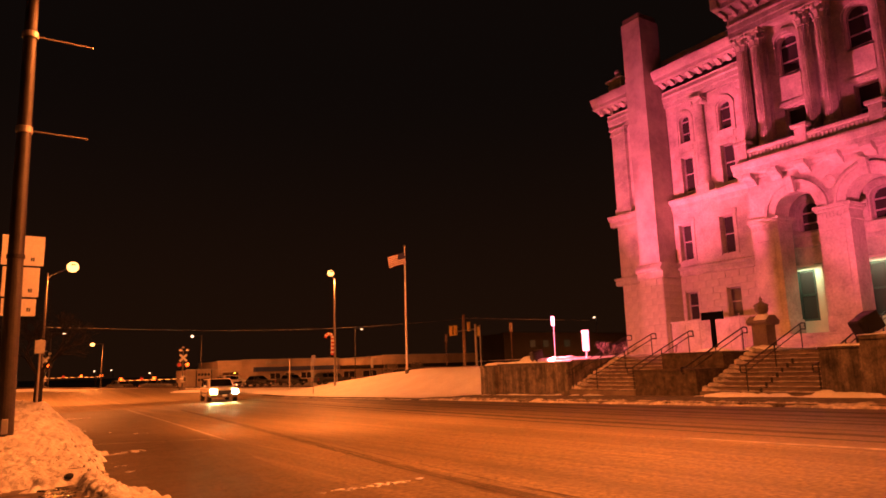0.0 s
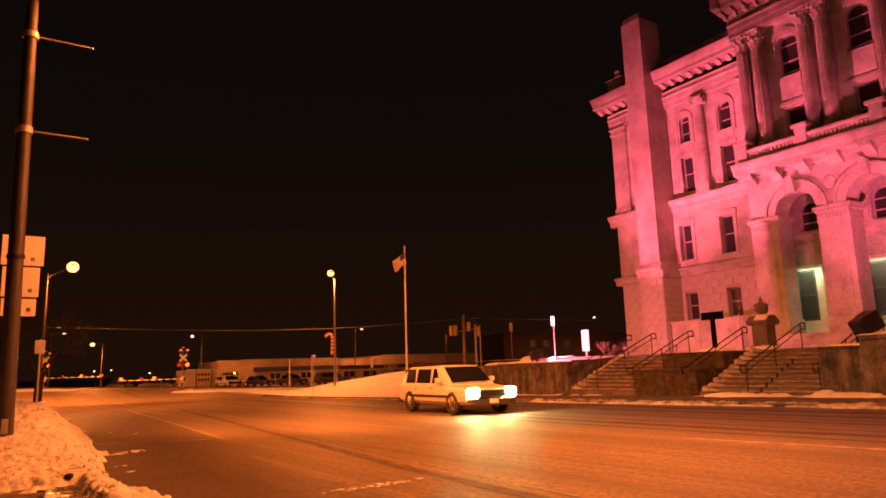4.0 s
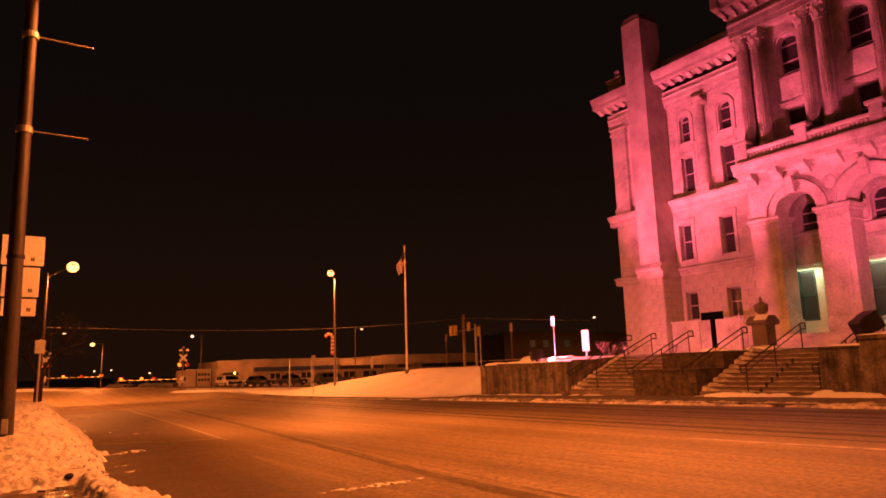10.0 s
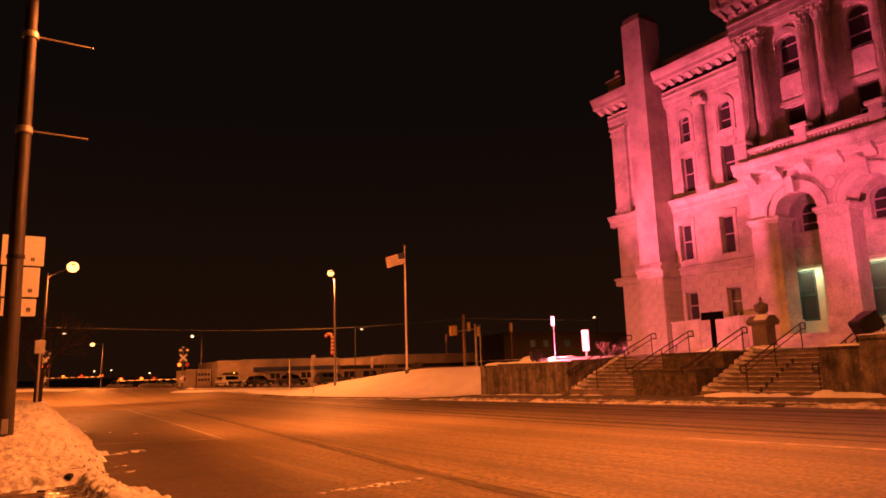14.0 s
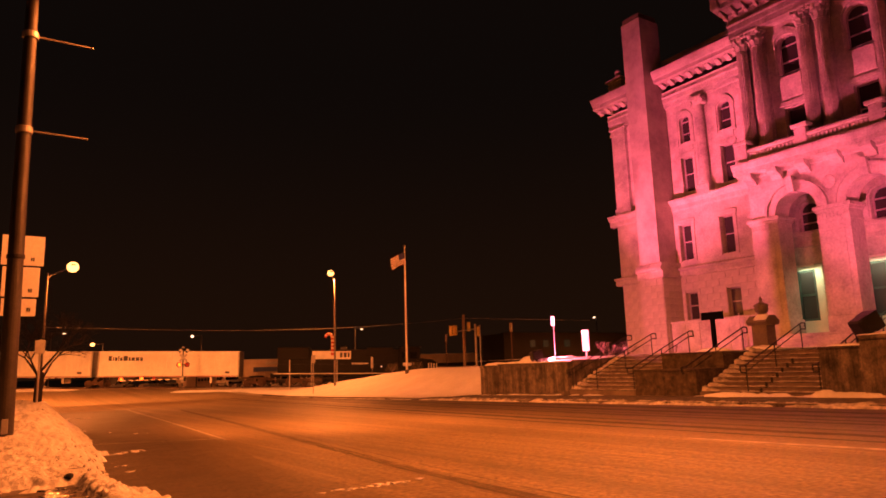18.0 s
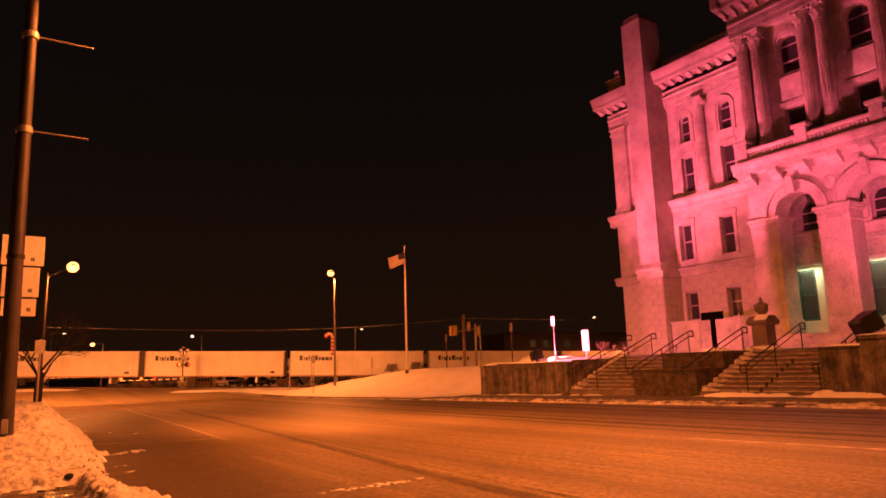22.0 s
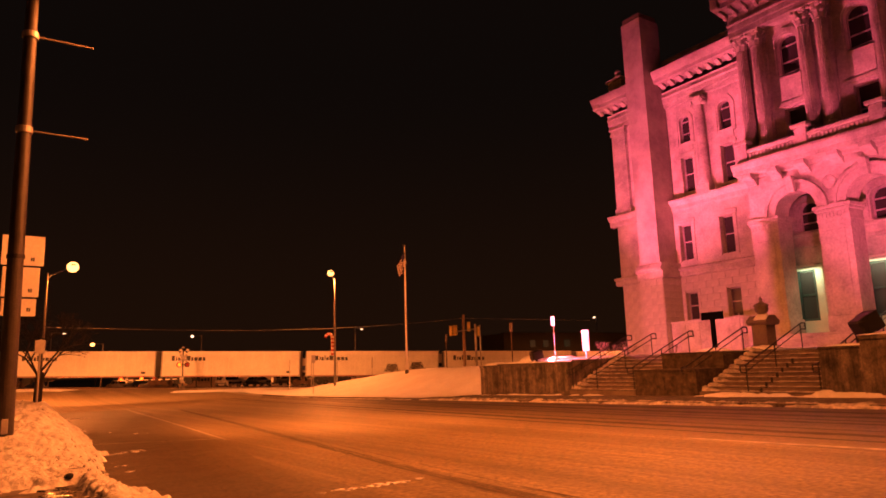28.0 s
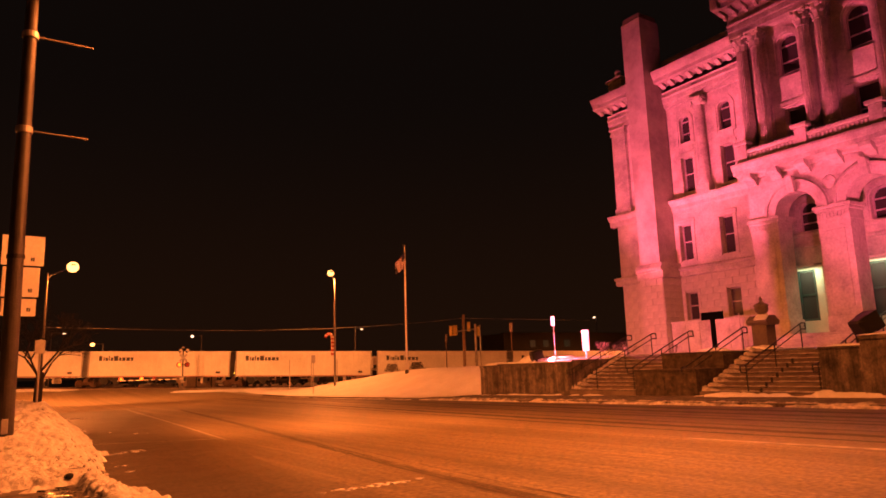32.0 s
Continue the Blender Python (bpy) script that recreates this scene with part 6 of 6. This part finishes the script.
def car(label, paint, at=(0, 0, 0), turn=0.0, suv=True, lit=False, name="car"):
    """A car facing -y: body, cabin, windows, lamps, bumpers, mirrors, wheels > tyre, rim."""
    c = thing(name, label, "car", at, turn)
    L, W, H = (4.85, 0.97, 1.58) if suv else (4.5, 0.88, 1.45)
    belt, sill, roof = (0.98, 0.32, H) if suv else (0.92, 0.30, H)
    h = L / 2

    def sec(y, w, lo, hi, r=0.10):
        return (y, [(0.02, lo), (w - r, lo), (w, lo + r), (w + 0.01, (lo + hi) / 2), (w - 0.01, hi - r), (w - r, hi), (0.02, hi + 0.015)])
    hood = belt - 0.10
    bm = bmesh.new()
    loft(bm, [sec(-h, W - 0.16, sill + 0.12, hood - 0.10), sec(-h + 0.12, W - 0.05, sill + 0.02, hood - 0.03), sec(-h + 0.7, W, sill, hood), sec(-h + 1.35, W, sill, belt - 0.03),
              sec(0, W, sill, belt), sec(h - 0.5, W, sill, belt), sec(h - 0.08, W - 0.04, sill + 0.04, belt - 0.02), sec(h, W - 0.12, sill + 0.12, belt - 0.1)])
    body = part("body", bm, paint, c, smooth=False)
    bm = bmesh.new()
    back = h - 0.25 if suv else h - 0.95
    t = W - 0.16

    def cab(y, w, hi):
        return (y, [(0.02, belt - 0.04), (W - 0.05, belt - 0.04), (w, hi - 0.08), (w - 0.1, hi), (0.02, hi + 0.02)])
    loft(bm, [cab(-h + 1.25, W - 0.14, belt + 0.03), cab(-h + 1.95, t, roof - 0.03), cab(0.1, t, roof), cab(back - 0.45, t, roof - 0.02), cab(back, W - 0.12, belt + (0.28 if suv else 0.03))])
    cabin = part("cabin", bm, paint, c)
    # glass
    zlo, zhi = belt + 0.02, roof - 0.10
    bm = bmesh.new()
    v = [bm.verts.new(p) for p in ((-W + 0.2, -h + 1.20, belt + 0.06), (W - 0.2, -h + 1.20, belt + 0.06), (t - 0.12, -h + 1.84, roof - 0.05), (-t + 0.12, -h + 1.84, roof - 0.05))]
    bm.faces.new(v)
    bmesh.ops.solidify(bm, geom=bm.faces[:], thickness=0.03)
    part("windscreen", bm, CAR_GLASS, cabin)
    for s in (-1, 1):
        for a, b in ((-h + 1.75, -0.12), (-0.02, 1.0), (1.1, back - 0.35)):
            if b - a < 0.3:
                continue
            bm = bmesh.new()
            lo_x, hi_x = (W - 0.045) * s, (t + 0.022) * s
            a2 = a + (0.32 if a < -0.6 else 0.03)
            v = [bm.verts.new(p) for p in ((lo_x, a, zlo), (lo_x, b, zlo), (hi_x, b - 0.03, zhi), (hi_x, a2, zhi))]
            bm.faces.new(v)
            bmesh.ops.solidify(bm, geom=bm.faces[:], thickness=0.02)
            part("side_window", bm, CAR_GLASS, cabin)
        part("wing_mirror", made(box, s * (W + 0.02), s * (W + 0.20), -h + 1.55, -h + 1.68, belt + 0.03, belt + 0.2, 0.03), paint, c)
        hl = part("headlamp", made(box, s * (W - 0.47), s * (W - 0.05), -h - 0.06, -h + 0.1, hood - 0.33, hood - 0.03, 0.06), HEAD_GLOW if lit else CAR_GLASS, c, "glowing headlamp" if lit else "")
        part("tail_lamp", made(box, s * (W - 0.22), s * (W - 0.06), h - 0.06, h + 0.02, belt - 0.45, belt - 0.12, 0.02), RED, c)
        part("side_trim", made(box, s * (W + 0.005), s * (W + 0.03), -h + 0.95, h - 0.95, sill + 0.22, sill + 0.30), BLACK, c)
        for a in (-0.25, 0.85):
            part("door_handle", made(box, s * (W + 0.0), s * (W + 0.035), a, a + 0.16, belt - 0.17, belt - 0.13), CHROME, c)
    part("grille", made(box, -W + 0.42, W - 0.42, -h - 0.02, -h + 0.08, hood - 0.34, hood - 0.10, 0.02), BLACK, c)
    part("front_bumper", made(box, -W + 0.06, W - 0.06, -h - 0.08, -h + 0.12, sill - 0.02, sill + 0.24, 0.05), CHROME if suv else paint, c)
    part("rear_bumper", made(box, -W + 0.06, W - 0.06, h - 0.12, h + 0.07, sill - 0.02, sill + 0.22, 0.05), BLACK, c)
    part("number_plate", made(box, -0.16, 0.16, -h - 0.095, -h - 0.085, sill + 0.05, sill + 0.18), WHITE, c)
    if suv:
        for s in (-1, 1):
            part("roof_rail", made(rod, (s * (t - 0.1), -0.6, roof + 0.05), (s * (t - 0.1), 1.3, roof + 0.05), 0.02), BLACK, c)
    r = 0.37 if suv else 0.32
    tyre, rim = wheel(r, 0.24)
    wheels = []
    for s in (-1, 1):
        for y in (-h + 0.92, h - 0.98):
            w = new("wheel", tyre)
            w.parent, w.location = c, (s * (W - 0.10), y, r)
            k = new("rim", rim)
            k.parent = w
            wheels.append(w)
    return c, wheels


SUV, SUV_WHEELS = car("silver sport utility car with its headlamps on", SILVER, (13.0, 48, -0.6), 0, True, True)
for x, y, paint, turn, suv, lab in ((25.6, 93.0, PALE_PAINT, 6, True, "pale sport utility car parked beyond the railway"), (29.6, 93.0, DARK_PAINT, 30, False, "dark saloon car parked beyond the railway"),
                                    (34.0, 92.0, DARK_PAINT, 25, False, "dark saloon car parked beside the stores"), (37.6, 86.4, DARK_PAINT, 95, True, "dark sport utility car parked beyond the railway"),
                                    (17.6, 97, DARK_PAINT, 60, False, "dark saloon car waiting beyond the crossing"), (13.6, 101, DARK_PAINT, 20, False, "dark saloon car waiting beyond the crossing")):
    car(lab, paint, (x, y, street_z(x, y)), turn, suv)
truck, _ = car("pale service truck with a turning amber beacon", PALE_PAINT, (27.0, 95.0, -0.5), 75, True, False, "service_truck")
AMBER = glowing("amber_beacon_glow", (1.0, 0.52, 0.04), 22)
beacon = new("beacon", mesh_of("beacon", made(box, -0.16, 0.16, -0.05, 0.0, 0.0, 0.22, 0.02), AMBER))
beacon.parent, beacon.location = truck, (0, 0.0, 1.80)
part("beacon_back", made(box, -0.17, 0.17, 0.003, 0.08, 0.0, 0.23, 0.02), BLACK, beacon)
# ---- the train ----
INK = material("faded_dark_lettering", (0.05, 0.045, 0.045), 0.6, spots=(0.7, 1.4), size=0.2, grain=30, bump=0.05)
PITCH = math.degrees(math.atan(0.0272))


def train_pose(s):
    p = TRACK_O + TRACK_E * s
    return Matrix.Translation((p.x, p.y, rail_z(s))) @ pose(0, 0, 0, 0, PITCH * smoothstep(-54, -46, s) * (1 - smoothstep(38, 52, s)), YAW_T)


def bogie(parent, x, name="bogie"):
    """Rail truck: side frames, and four wheels."""
    b = part(name, made(box, x - 1.15, x + 1.15, -0.95, -0.80, 0.30, 0.62, 0.04), RUST, parent)
    part("side_frame", made(box, x - 1.15, x + 1.15, 0.80, 0.95, 0.30, 0.62, 0.04), RUST, b)
    part("bolster", made(box, x - 0.25, x + 0.25, -0.9, 0.9, 0.45, 0.95, 0.03), RUST, b)
    for dx in (-0.80, 0.80):
        for y in (-0.72, 0.72):
            part("wheel", made(rod, (x + dx, y - 0.07, 0.42), (x + dx, y + 0.07, 0.42), 0.42, 0.42, 18), RUST, b)


def trailer():
    L, W, Z0, Z1 = 16.05, 1.30, 1.15, 4.15
    c = thing("highway_trailer", "white box trailer carried on railway bogies", "trailer", group="white trailers of the train")
    body = part("body", made(box, -L, 0, -W, W, Z0 + 0.16, Z1 - 0.08), TRAILER, c)
    for z0, z1, nm in ((Z0, Z0 + 0.165, "bottom_rail"), (Z1 - 0.085, Z1, "top_rail")):
        part(nm, made(box, -L - 0.01, 0.01, -W - 0.02, W + 0.02, z0, z1, 0.015), GREY if nm == "bottom_rail" else WHITE, body)
    rib = mesh_of("panel_rib", made(box, -0.025, 0.025, -0.010, 0.004, Z0 + 0.17, Z1 - 0.09), TRAILER)
    for i in range(26):
        o = new("panel_rib", rib)
        o.parent, o.location = body, (-0.35 - (L - 0.7) * i / 25, -W, 0)
    for x in (-L + 0.06, -0.06):
        part("corner_post", made(box, x - 0.07, x + 0.07, -W - 0.015, W + 0.015, Z0 + 0.16, Z1 - 0.085), GREY, body)
    # line of lettering, as plain bars
    marks = part("lettering", made(box, -L + 1.15, -L + 1.50, -W - 0.014, -W - 0.011, 3.05, 3.62), INK, body, "dark faded lettering bars")
    x = -L + 1.65
    for w, h in ((0.10, 0.34), (0.22, 0.30), (0.10, 0.44), (0.22, 0.30), (0.40, 0.44), (0.20, 0.30), (0.30, 0.30), (0.34, 0.30), (0.24, 0.30)):
        part("bar", made(box, x, x + w * 1.2, -W - 0.014, -W - 0.011, 3.05, 3.05 + h * 1.3), INK, marks)
        x += w * 1.2 + 0.10
    part("stripe", made(box, -L + 0.4, -0.4, -W - 0.024, -W - 0.021, Z0 + 0.05, Z0 + 0.10), RED, body)
    part("small_notice", made(box, -1.6, -1.1, -W - 0.014, -W - 0.011, 1.55, 1.8), INK, body)
    part("landing_gear", made(box, -3.4, -3.1, -0.95, 0.95, 0.45, Z0, 0.02), STEEL, c)
    part("road_axle", made(box, -L + 1.2, -L + 4.0, -0.9, 0.9, 0.72, Z0, 0.04), BLACK, c)
    for dx in (1.9, 3.2):
        part("road_tyre", made(rod, (-L + dx, -1.25, 0.72), (-L + dx, -0.7, 0.72), 0.42, 0.42, 16), RUBBER, c)
    part("rear_frame", made(box, -L - 0.55, -L, -0.5, 0.5, 0.85, 1.25, 0.03), RUST, c)
    part("mud_flap", made(box, -L + 0.75, -L + 0.79, -1.2, -0.6, 0.35, 1.1), RUBBER, c)
    bogie(c, -L - 0.3)
    return c


TRAILERS = []
first = trailer()
for k in range(15):
    TRAILERS.append((first if k == 0 else copy_thing(first, Matrix()), -16.68 * k))

# locomotive
LOCO_BLACK = material("black_locomotive_paint", (0.006, 0.005, 0.005), 0.85, spots=(0.6, 1.5), size=1.5, grain=20, bump=0.15)
loco = thing("locomotive", "black diesel locomotive with a white side panel and stripes", "locomotive")
part("frame", made(box, -20.6, 0.0, -1.45, 1.45, 1.15, 1.55, 0.03), LOCO_BLACK, loco)
part("sill_stripe", made(box, -20.4, -0.2, -1.47, -1.455, 1.44, 1.54), WHITE, loco)
hood = part("long_hood", made(box, -20.0, -5.4, -1.0, 1.0, 1.56, 4.35, 0.08), LOCO_BLACK, loco)
part("radiator", made(box, -20.05, -16.2, -1.40, 1.40, 3.15, 4.62, 0.12), LOCO_BLACK, hood)
part("dynamic_brake", made(box, -9.4, -6.2, -1.12, 1.12, 3.6, 4.6, 0.06), LOCO_BLACK, hood)
part("exhaust", made(box, -12.6, -11.8, -0.4, 0.4, 4.35, 4.7), BLACK, hood)
for i in range(9):
    part("hood_door", made(box, -19.0 + 1.35 * i, -17.8 + 1.35 * i, -1.02, -1.003, 1.7, 3.05, 0.01), LOCO_BLACK, hood)
pn = part("side_panel", made(box, -15.9, -11.3, -1.032, -1.005, 3.20, 4.15), WHITE, hood, "white panel with a dark emblem")
for a, b in ((-12.6, -12.3), (-12.15, -11.8), (-11.68, -11.45)):
    part("emblem_bar", made(box, a, b, -1.045, -1.034, 3.42, 3.98), INK, pn)
part("name_bar", made(box, -11.2, -9.2, -1.035, -1.005, 2.55, 2.75), WHITE, hood)
cabp = part("cab", made(box, -5.4, -2.9, -1.48, 1.48, 1.56, 4.62, 0.10), LOCO_BLACK, loco)
part("cab_roof", made(box, -5.6, -2.7, -1.50, 1.50, 4.625, 4.72, 0.03), BLACK, cabp)
for a, b in ((-5.1, -4.3), (-4.15, -3.3)):
    part("cab_window", made(box, a, b, -1.50, -1.484, 3.25, 4.05), CAR_GLASS, cabp)
for y in (-1.0, 0.3):
    part("windscreen", made(box, -2.905, -2.885, y, y + 0.75, 3.35, 4.15), CAR_GLASS, cabp)
part("number_bar", made(box, -5.0, -3.6, -1.497, -1.484, 2.35, 2.75), WHITE, cabp)
bm = bmesh.new()
prism(bm, [(-2.9, 1.56), (-0.75, 1.56), (-0.75, 2.75), (-1.35, 3.15), (-2.9, 3.30)], "y", -0.95, 0.95)
nose = part("nose", bm, LOCO_BLACK, loco)
for k in range(4):
    part("nose_stripe", made(box, -1.9 + 0.32 * k, -1.74 + 0.32 * k, -0.962, -0.952, 1.7, 2.7), WHITE, nose)
part("headlamp", made(ball, (-2.86, 0.0, 4.5), 0.05), FAR_GLOW, loco, "glowing headlamp")
for y in (-0.85, 0.85):
    part("ditch_lamp", made(ball, (-0.02, y, 1.75), 0.05), FAR_GLOW, loco, "glowing ditch lamp")
part("step_lamp", made(ball, (-7.6, -1.49, 2.3), 0.07), FAR_GLOW, loco, "small glowing step lamp")
part("fuel_tank", made(box, -13.6, -7.6, -1.35, 1.35, 0.32, 1.12, 0.15), LOCO_BLACK, loco)
for x in (-16.8, -3.9):
    b = part("bogie_frame", made(box, x - 2.2, x + 2.2, -1.20, -1.05, 0.42, 0.95, 0.06), RUST, loco)
    for dx in (-1.75, 0, 1.75):
        part("wheel", made(rod, (x + dx, -0.80, 0.5), (x + dx, -0.65, 0.5), 0.5, 0.5, 18), RUST, b)
        part("axle_box", made(box, x + dx - 0.16, x + dx + 0.16, -1.26, -1.05, 0.38, 0.68, 0.03), BLACK, b)
rl = part("handrail", made(rod, (-20.3, -1.42, 2.6), (-5.5, -1.42, 2.6), 0.02), BLACK, loco)
for i in range(9):
    part("stanchion", made(rod, (-20.2 + 1.8 * i, -1.42, 1.5), (-20.2 + 1.8 * i, -1.42, 2.6), 0.016, n=6), BLACK, rl)
part("plough", made(box, -0.05, 0.35, -1.3, 1.3, 0.25, 1.0, 0.08), LOCO_BLACK, loco)
part("coupler", made(box, -21.6, -20.6, -0.2, 0.2, 0.7, 1.0, 0.03), RUST, loco)
# the coupler car between locomotive and trailers is a bare bogie
mate = thing("coupling_bogie", "bare rusty railway bogie behind the locomotive", "bogie")
part("deck", made(box, -2.6, 0.2, -0.5, 0.5, 0.85, 1.1, 0.03), RUST, mate)
bogie(mate, -1.2)

# ---- the flag ----
FLAG_AT = Vector((24.33, 42.66, 9.66))
flag = thing("flag", "striped flag flying from the flagpole in gusts", "flag", FLAG_AT)
STRIPE_R = material("red_flag_cloth", (0.075, 0.010, 0.010), 0.9, spots=(0.85, 1.1), size=0.3, grain=60, bump=0.2, depth=0.002)
STRIPE_W = material("white_flag_cloth", (0.85, 0.83, 0.80), 0.9, spots=(0.88, 1.08), size=0.3, grain=60, bump=0.2, depth=0.002)
CANTON = material("blue_flag_cloth", (0.03, 0.035, 0.10), 0.9, spots=(0.85, 1.1), size=0.3, grain=60, bump=0.2, depth=0.002)
FN, FW, FH = 8, 1.50, 0.86
FLAG = []
for i in range(FN):
    w = FW / FN
    col = new("cloth_strip", mesh_of("cloth_strip", made(box, -w - 0.012, 0.0, -0.006, 0.006, -FH, -FH + FH / 13 - 0.002), STRIPE_R))
    col.parent = flag
    for k in range(1, 13):
        z = -FH + FH * k / 13
        blue = i < 3 and k > 5
        part("stripe", made(box, -w - 0.012, 0.0, -0.006, 0.006, z, z + FH / 13 - 0.001), CANTON if blue else (STRIPE_W if k % 2 else STRIPE_R), col)
    FLAG.append(col)
# ---- what moves ----
def flag_rows():
    """Gusts: how far the cloth is blown out, and how it swings, at given times."""
    gusts = [(0, 0.95), (1, 0.35), (2, 1.0), (3, 0.75), (4.2, 0.6), (5.5, 0.6), (6, 0.95), (7, 0.9), (8, 0.9), (9, 0.7), (10, 0.35), (11, 0.5), (12, 0.4), (13, 1.0), (14, 1.05), (15.5, 0.8),
             (17, 1.05), (18, 0.8), (19, 1.0), (20, 0.9), (21, 0.6), (22, 0.9), (23, 0.85), (24, 0.65), (25, 0.8), (26.5, 0.6), (28, 0.3), (29, 0.9), (30, 0.3), (31, 0.9), (32, 0.45)]

    def strength(t):
        for (a, p), (b, q) in zip(gusts, gusts[1:]):
            if a <= t <= b:
                return p + (q - p) * smoothstep(a, b, t)
        return gusts[-1][1]
    rows = [[] for _ in range(FN)]
    steps = [0.25 * i for i in range(129)]
    for t in steps:
        g = strength(t)
        x, z, y = 0.0, 0.0, 0.0
        out = 0.30 + 0.70 * min(1.0, g)
        for i in range(FN):
            bend = 0.42 * math.sin(4.2 * t - 0.9 * i) * (0.3 + 0.6 * i / FN)
            head = math.acos(max(0.2, min(1.0, out))) * (1 if i % 2 else 0.7) - 0.25 + bend
            lean = 0.10 + 0.48 * (1 - out) + 0.06 * math.sin(3.1 * t - 0.7 * i)
            m = Matrix.Translation((x, y, z)) @ Matrix.Rotation(head, 4, "Z") @ Matrix.Rotation(-lean, 4, "Y")
            rows[i].append((t, m))
            x, y, z = m @ Vector((-FW / FN * 0.96, 0, 0))
            z -= 0.030 + 0.12 * (1 - out)
    return rows


STEPS = (0.0, 0.1, *range(1, 17), 16.5, *range(17, 32), 31.9, 32.0)


RUN = [(0, -246.9), (16.5, -33.0), (17, -26.4), (18, -12.7), (19, 1.12), (21, 28.6), (23, 56.58), (28, 127.85), (32, 186.4)]


def run(t):
    """How far the head of the first trailer has come along the track."""
    for (a, p), (b, q) in zip(RUN, RUN[1:]):
        if t <= b:
            return p + (q - p) * (t - a) / (b - a)
    return RUN[-1][1]


def motions():
    for c, s18 in TRAILERS:
        walk(c, [(t, train_pose(s18 + run(t))) for t in STEPS])
    walk(loco, [(t, train_pose(24.4 + run(t))) for t in STEPS])
    walk(mate, [(t, train_pose(2.9 + run(t))) for t in STEPS])
    # the car gathers speed and leaves past the camera
    way = [(0, 50.8), (0.5, 49.1), (1, 46.7), (1.5, 43.6), (2, 40.2), (2.5, 36.2), (3, 31.5), (3.5, 26.1), (4, 20.1), (4.5, 13.6), (5, 6.7), (5.5, -0.6), (6.5, -18.0), (8, -42.0), (9, -55.0), (10, -62.0), (11, -64.0), (32, -64.0)]
    walk(SUV, [(t, pose(13.3, y, street_z(13.2, y) + 0.01, 0, 0, -5 * smoothstep(8, 30, y))) for t, y in way])
    for w in SUV_WHEELS:
        base = w.location.copy()
        rows, a = [], 0.0
        last = way[0][1]
        fine = []
        for (t0, y0), (t1, y1) in zip(way, way[1:]):
            n = max(1, int(abs(y1 - y0) / 0.5))
            fine += [(t0 + (t1 - t0) * i / n, y0 + (y1 - y0) * i / n) for i in range(n)]
        fine.append(way[-1])
        seen = set()
        for t, y in fine:
            if frame(t) in seen:
                continue
            seen.add(frame(t))
            rows.append((t, Matrix.Translation(base) @ Matrix.Rotation((way[0][1] - y) / 0.37, 4, "X")))
        walk(w, rows)
    for strip, rows in zip(FLAG, flag_rows()):
        walk(strip, rows)
    # the crossing lamps' flashing is imitated by added drums that turn their blind backs forward, one after the other
    for _, drums in GATES:
        for k, drum in enumerate(drums):
            rows, t, lit = [], -0.30, k % 2 == 1
            base = drum.location.copy()
            turn = 0.0 if lit else 180.0
            rows.append((0.0, base, turn))
            t = 0.375
            while t < 31.8:
                for j, f in enumerate((0, 60, 120, 180)):
                    rows.append((t - 0.05 + 0.033 * j, base, turn + f))
                turn += 180
                t += 0.675
            rows.append((32.0, base, turn))
            walk(drum, [(a, Matrix.Translation(b) @ pose(0, 0, 0, 0, 0, c)) for a, b, c in rows])
    walk(beacon, [(0.25 * i, Matrix.Translation((0, 0, 1.80)) @ pose(0, 0, 0, 0, 0, 80.0 * i)) for i in range(129)])


motions()
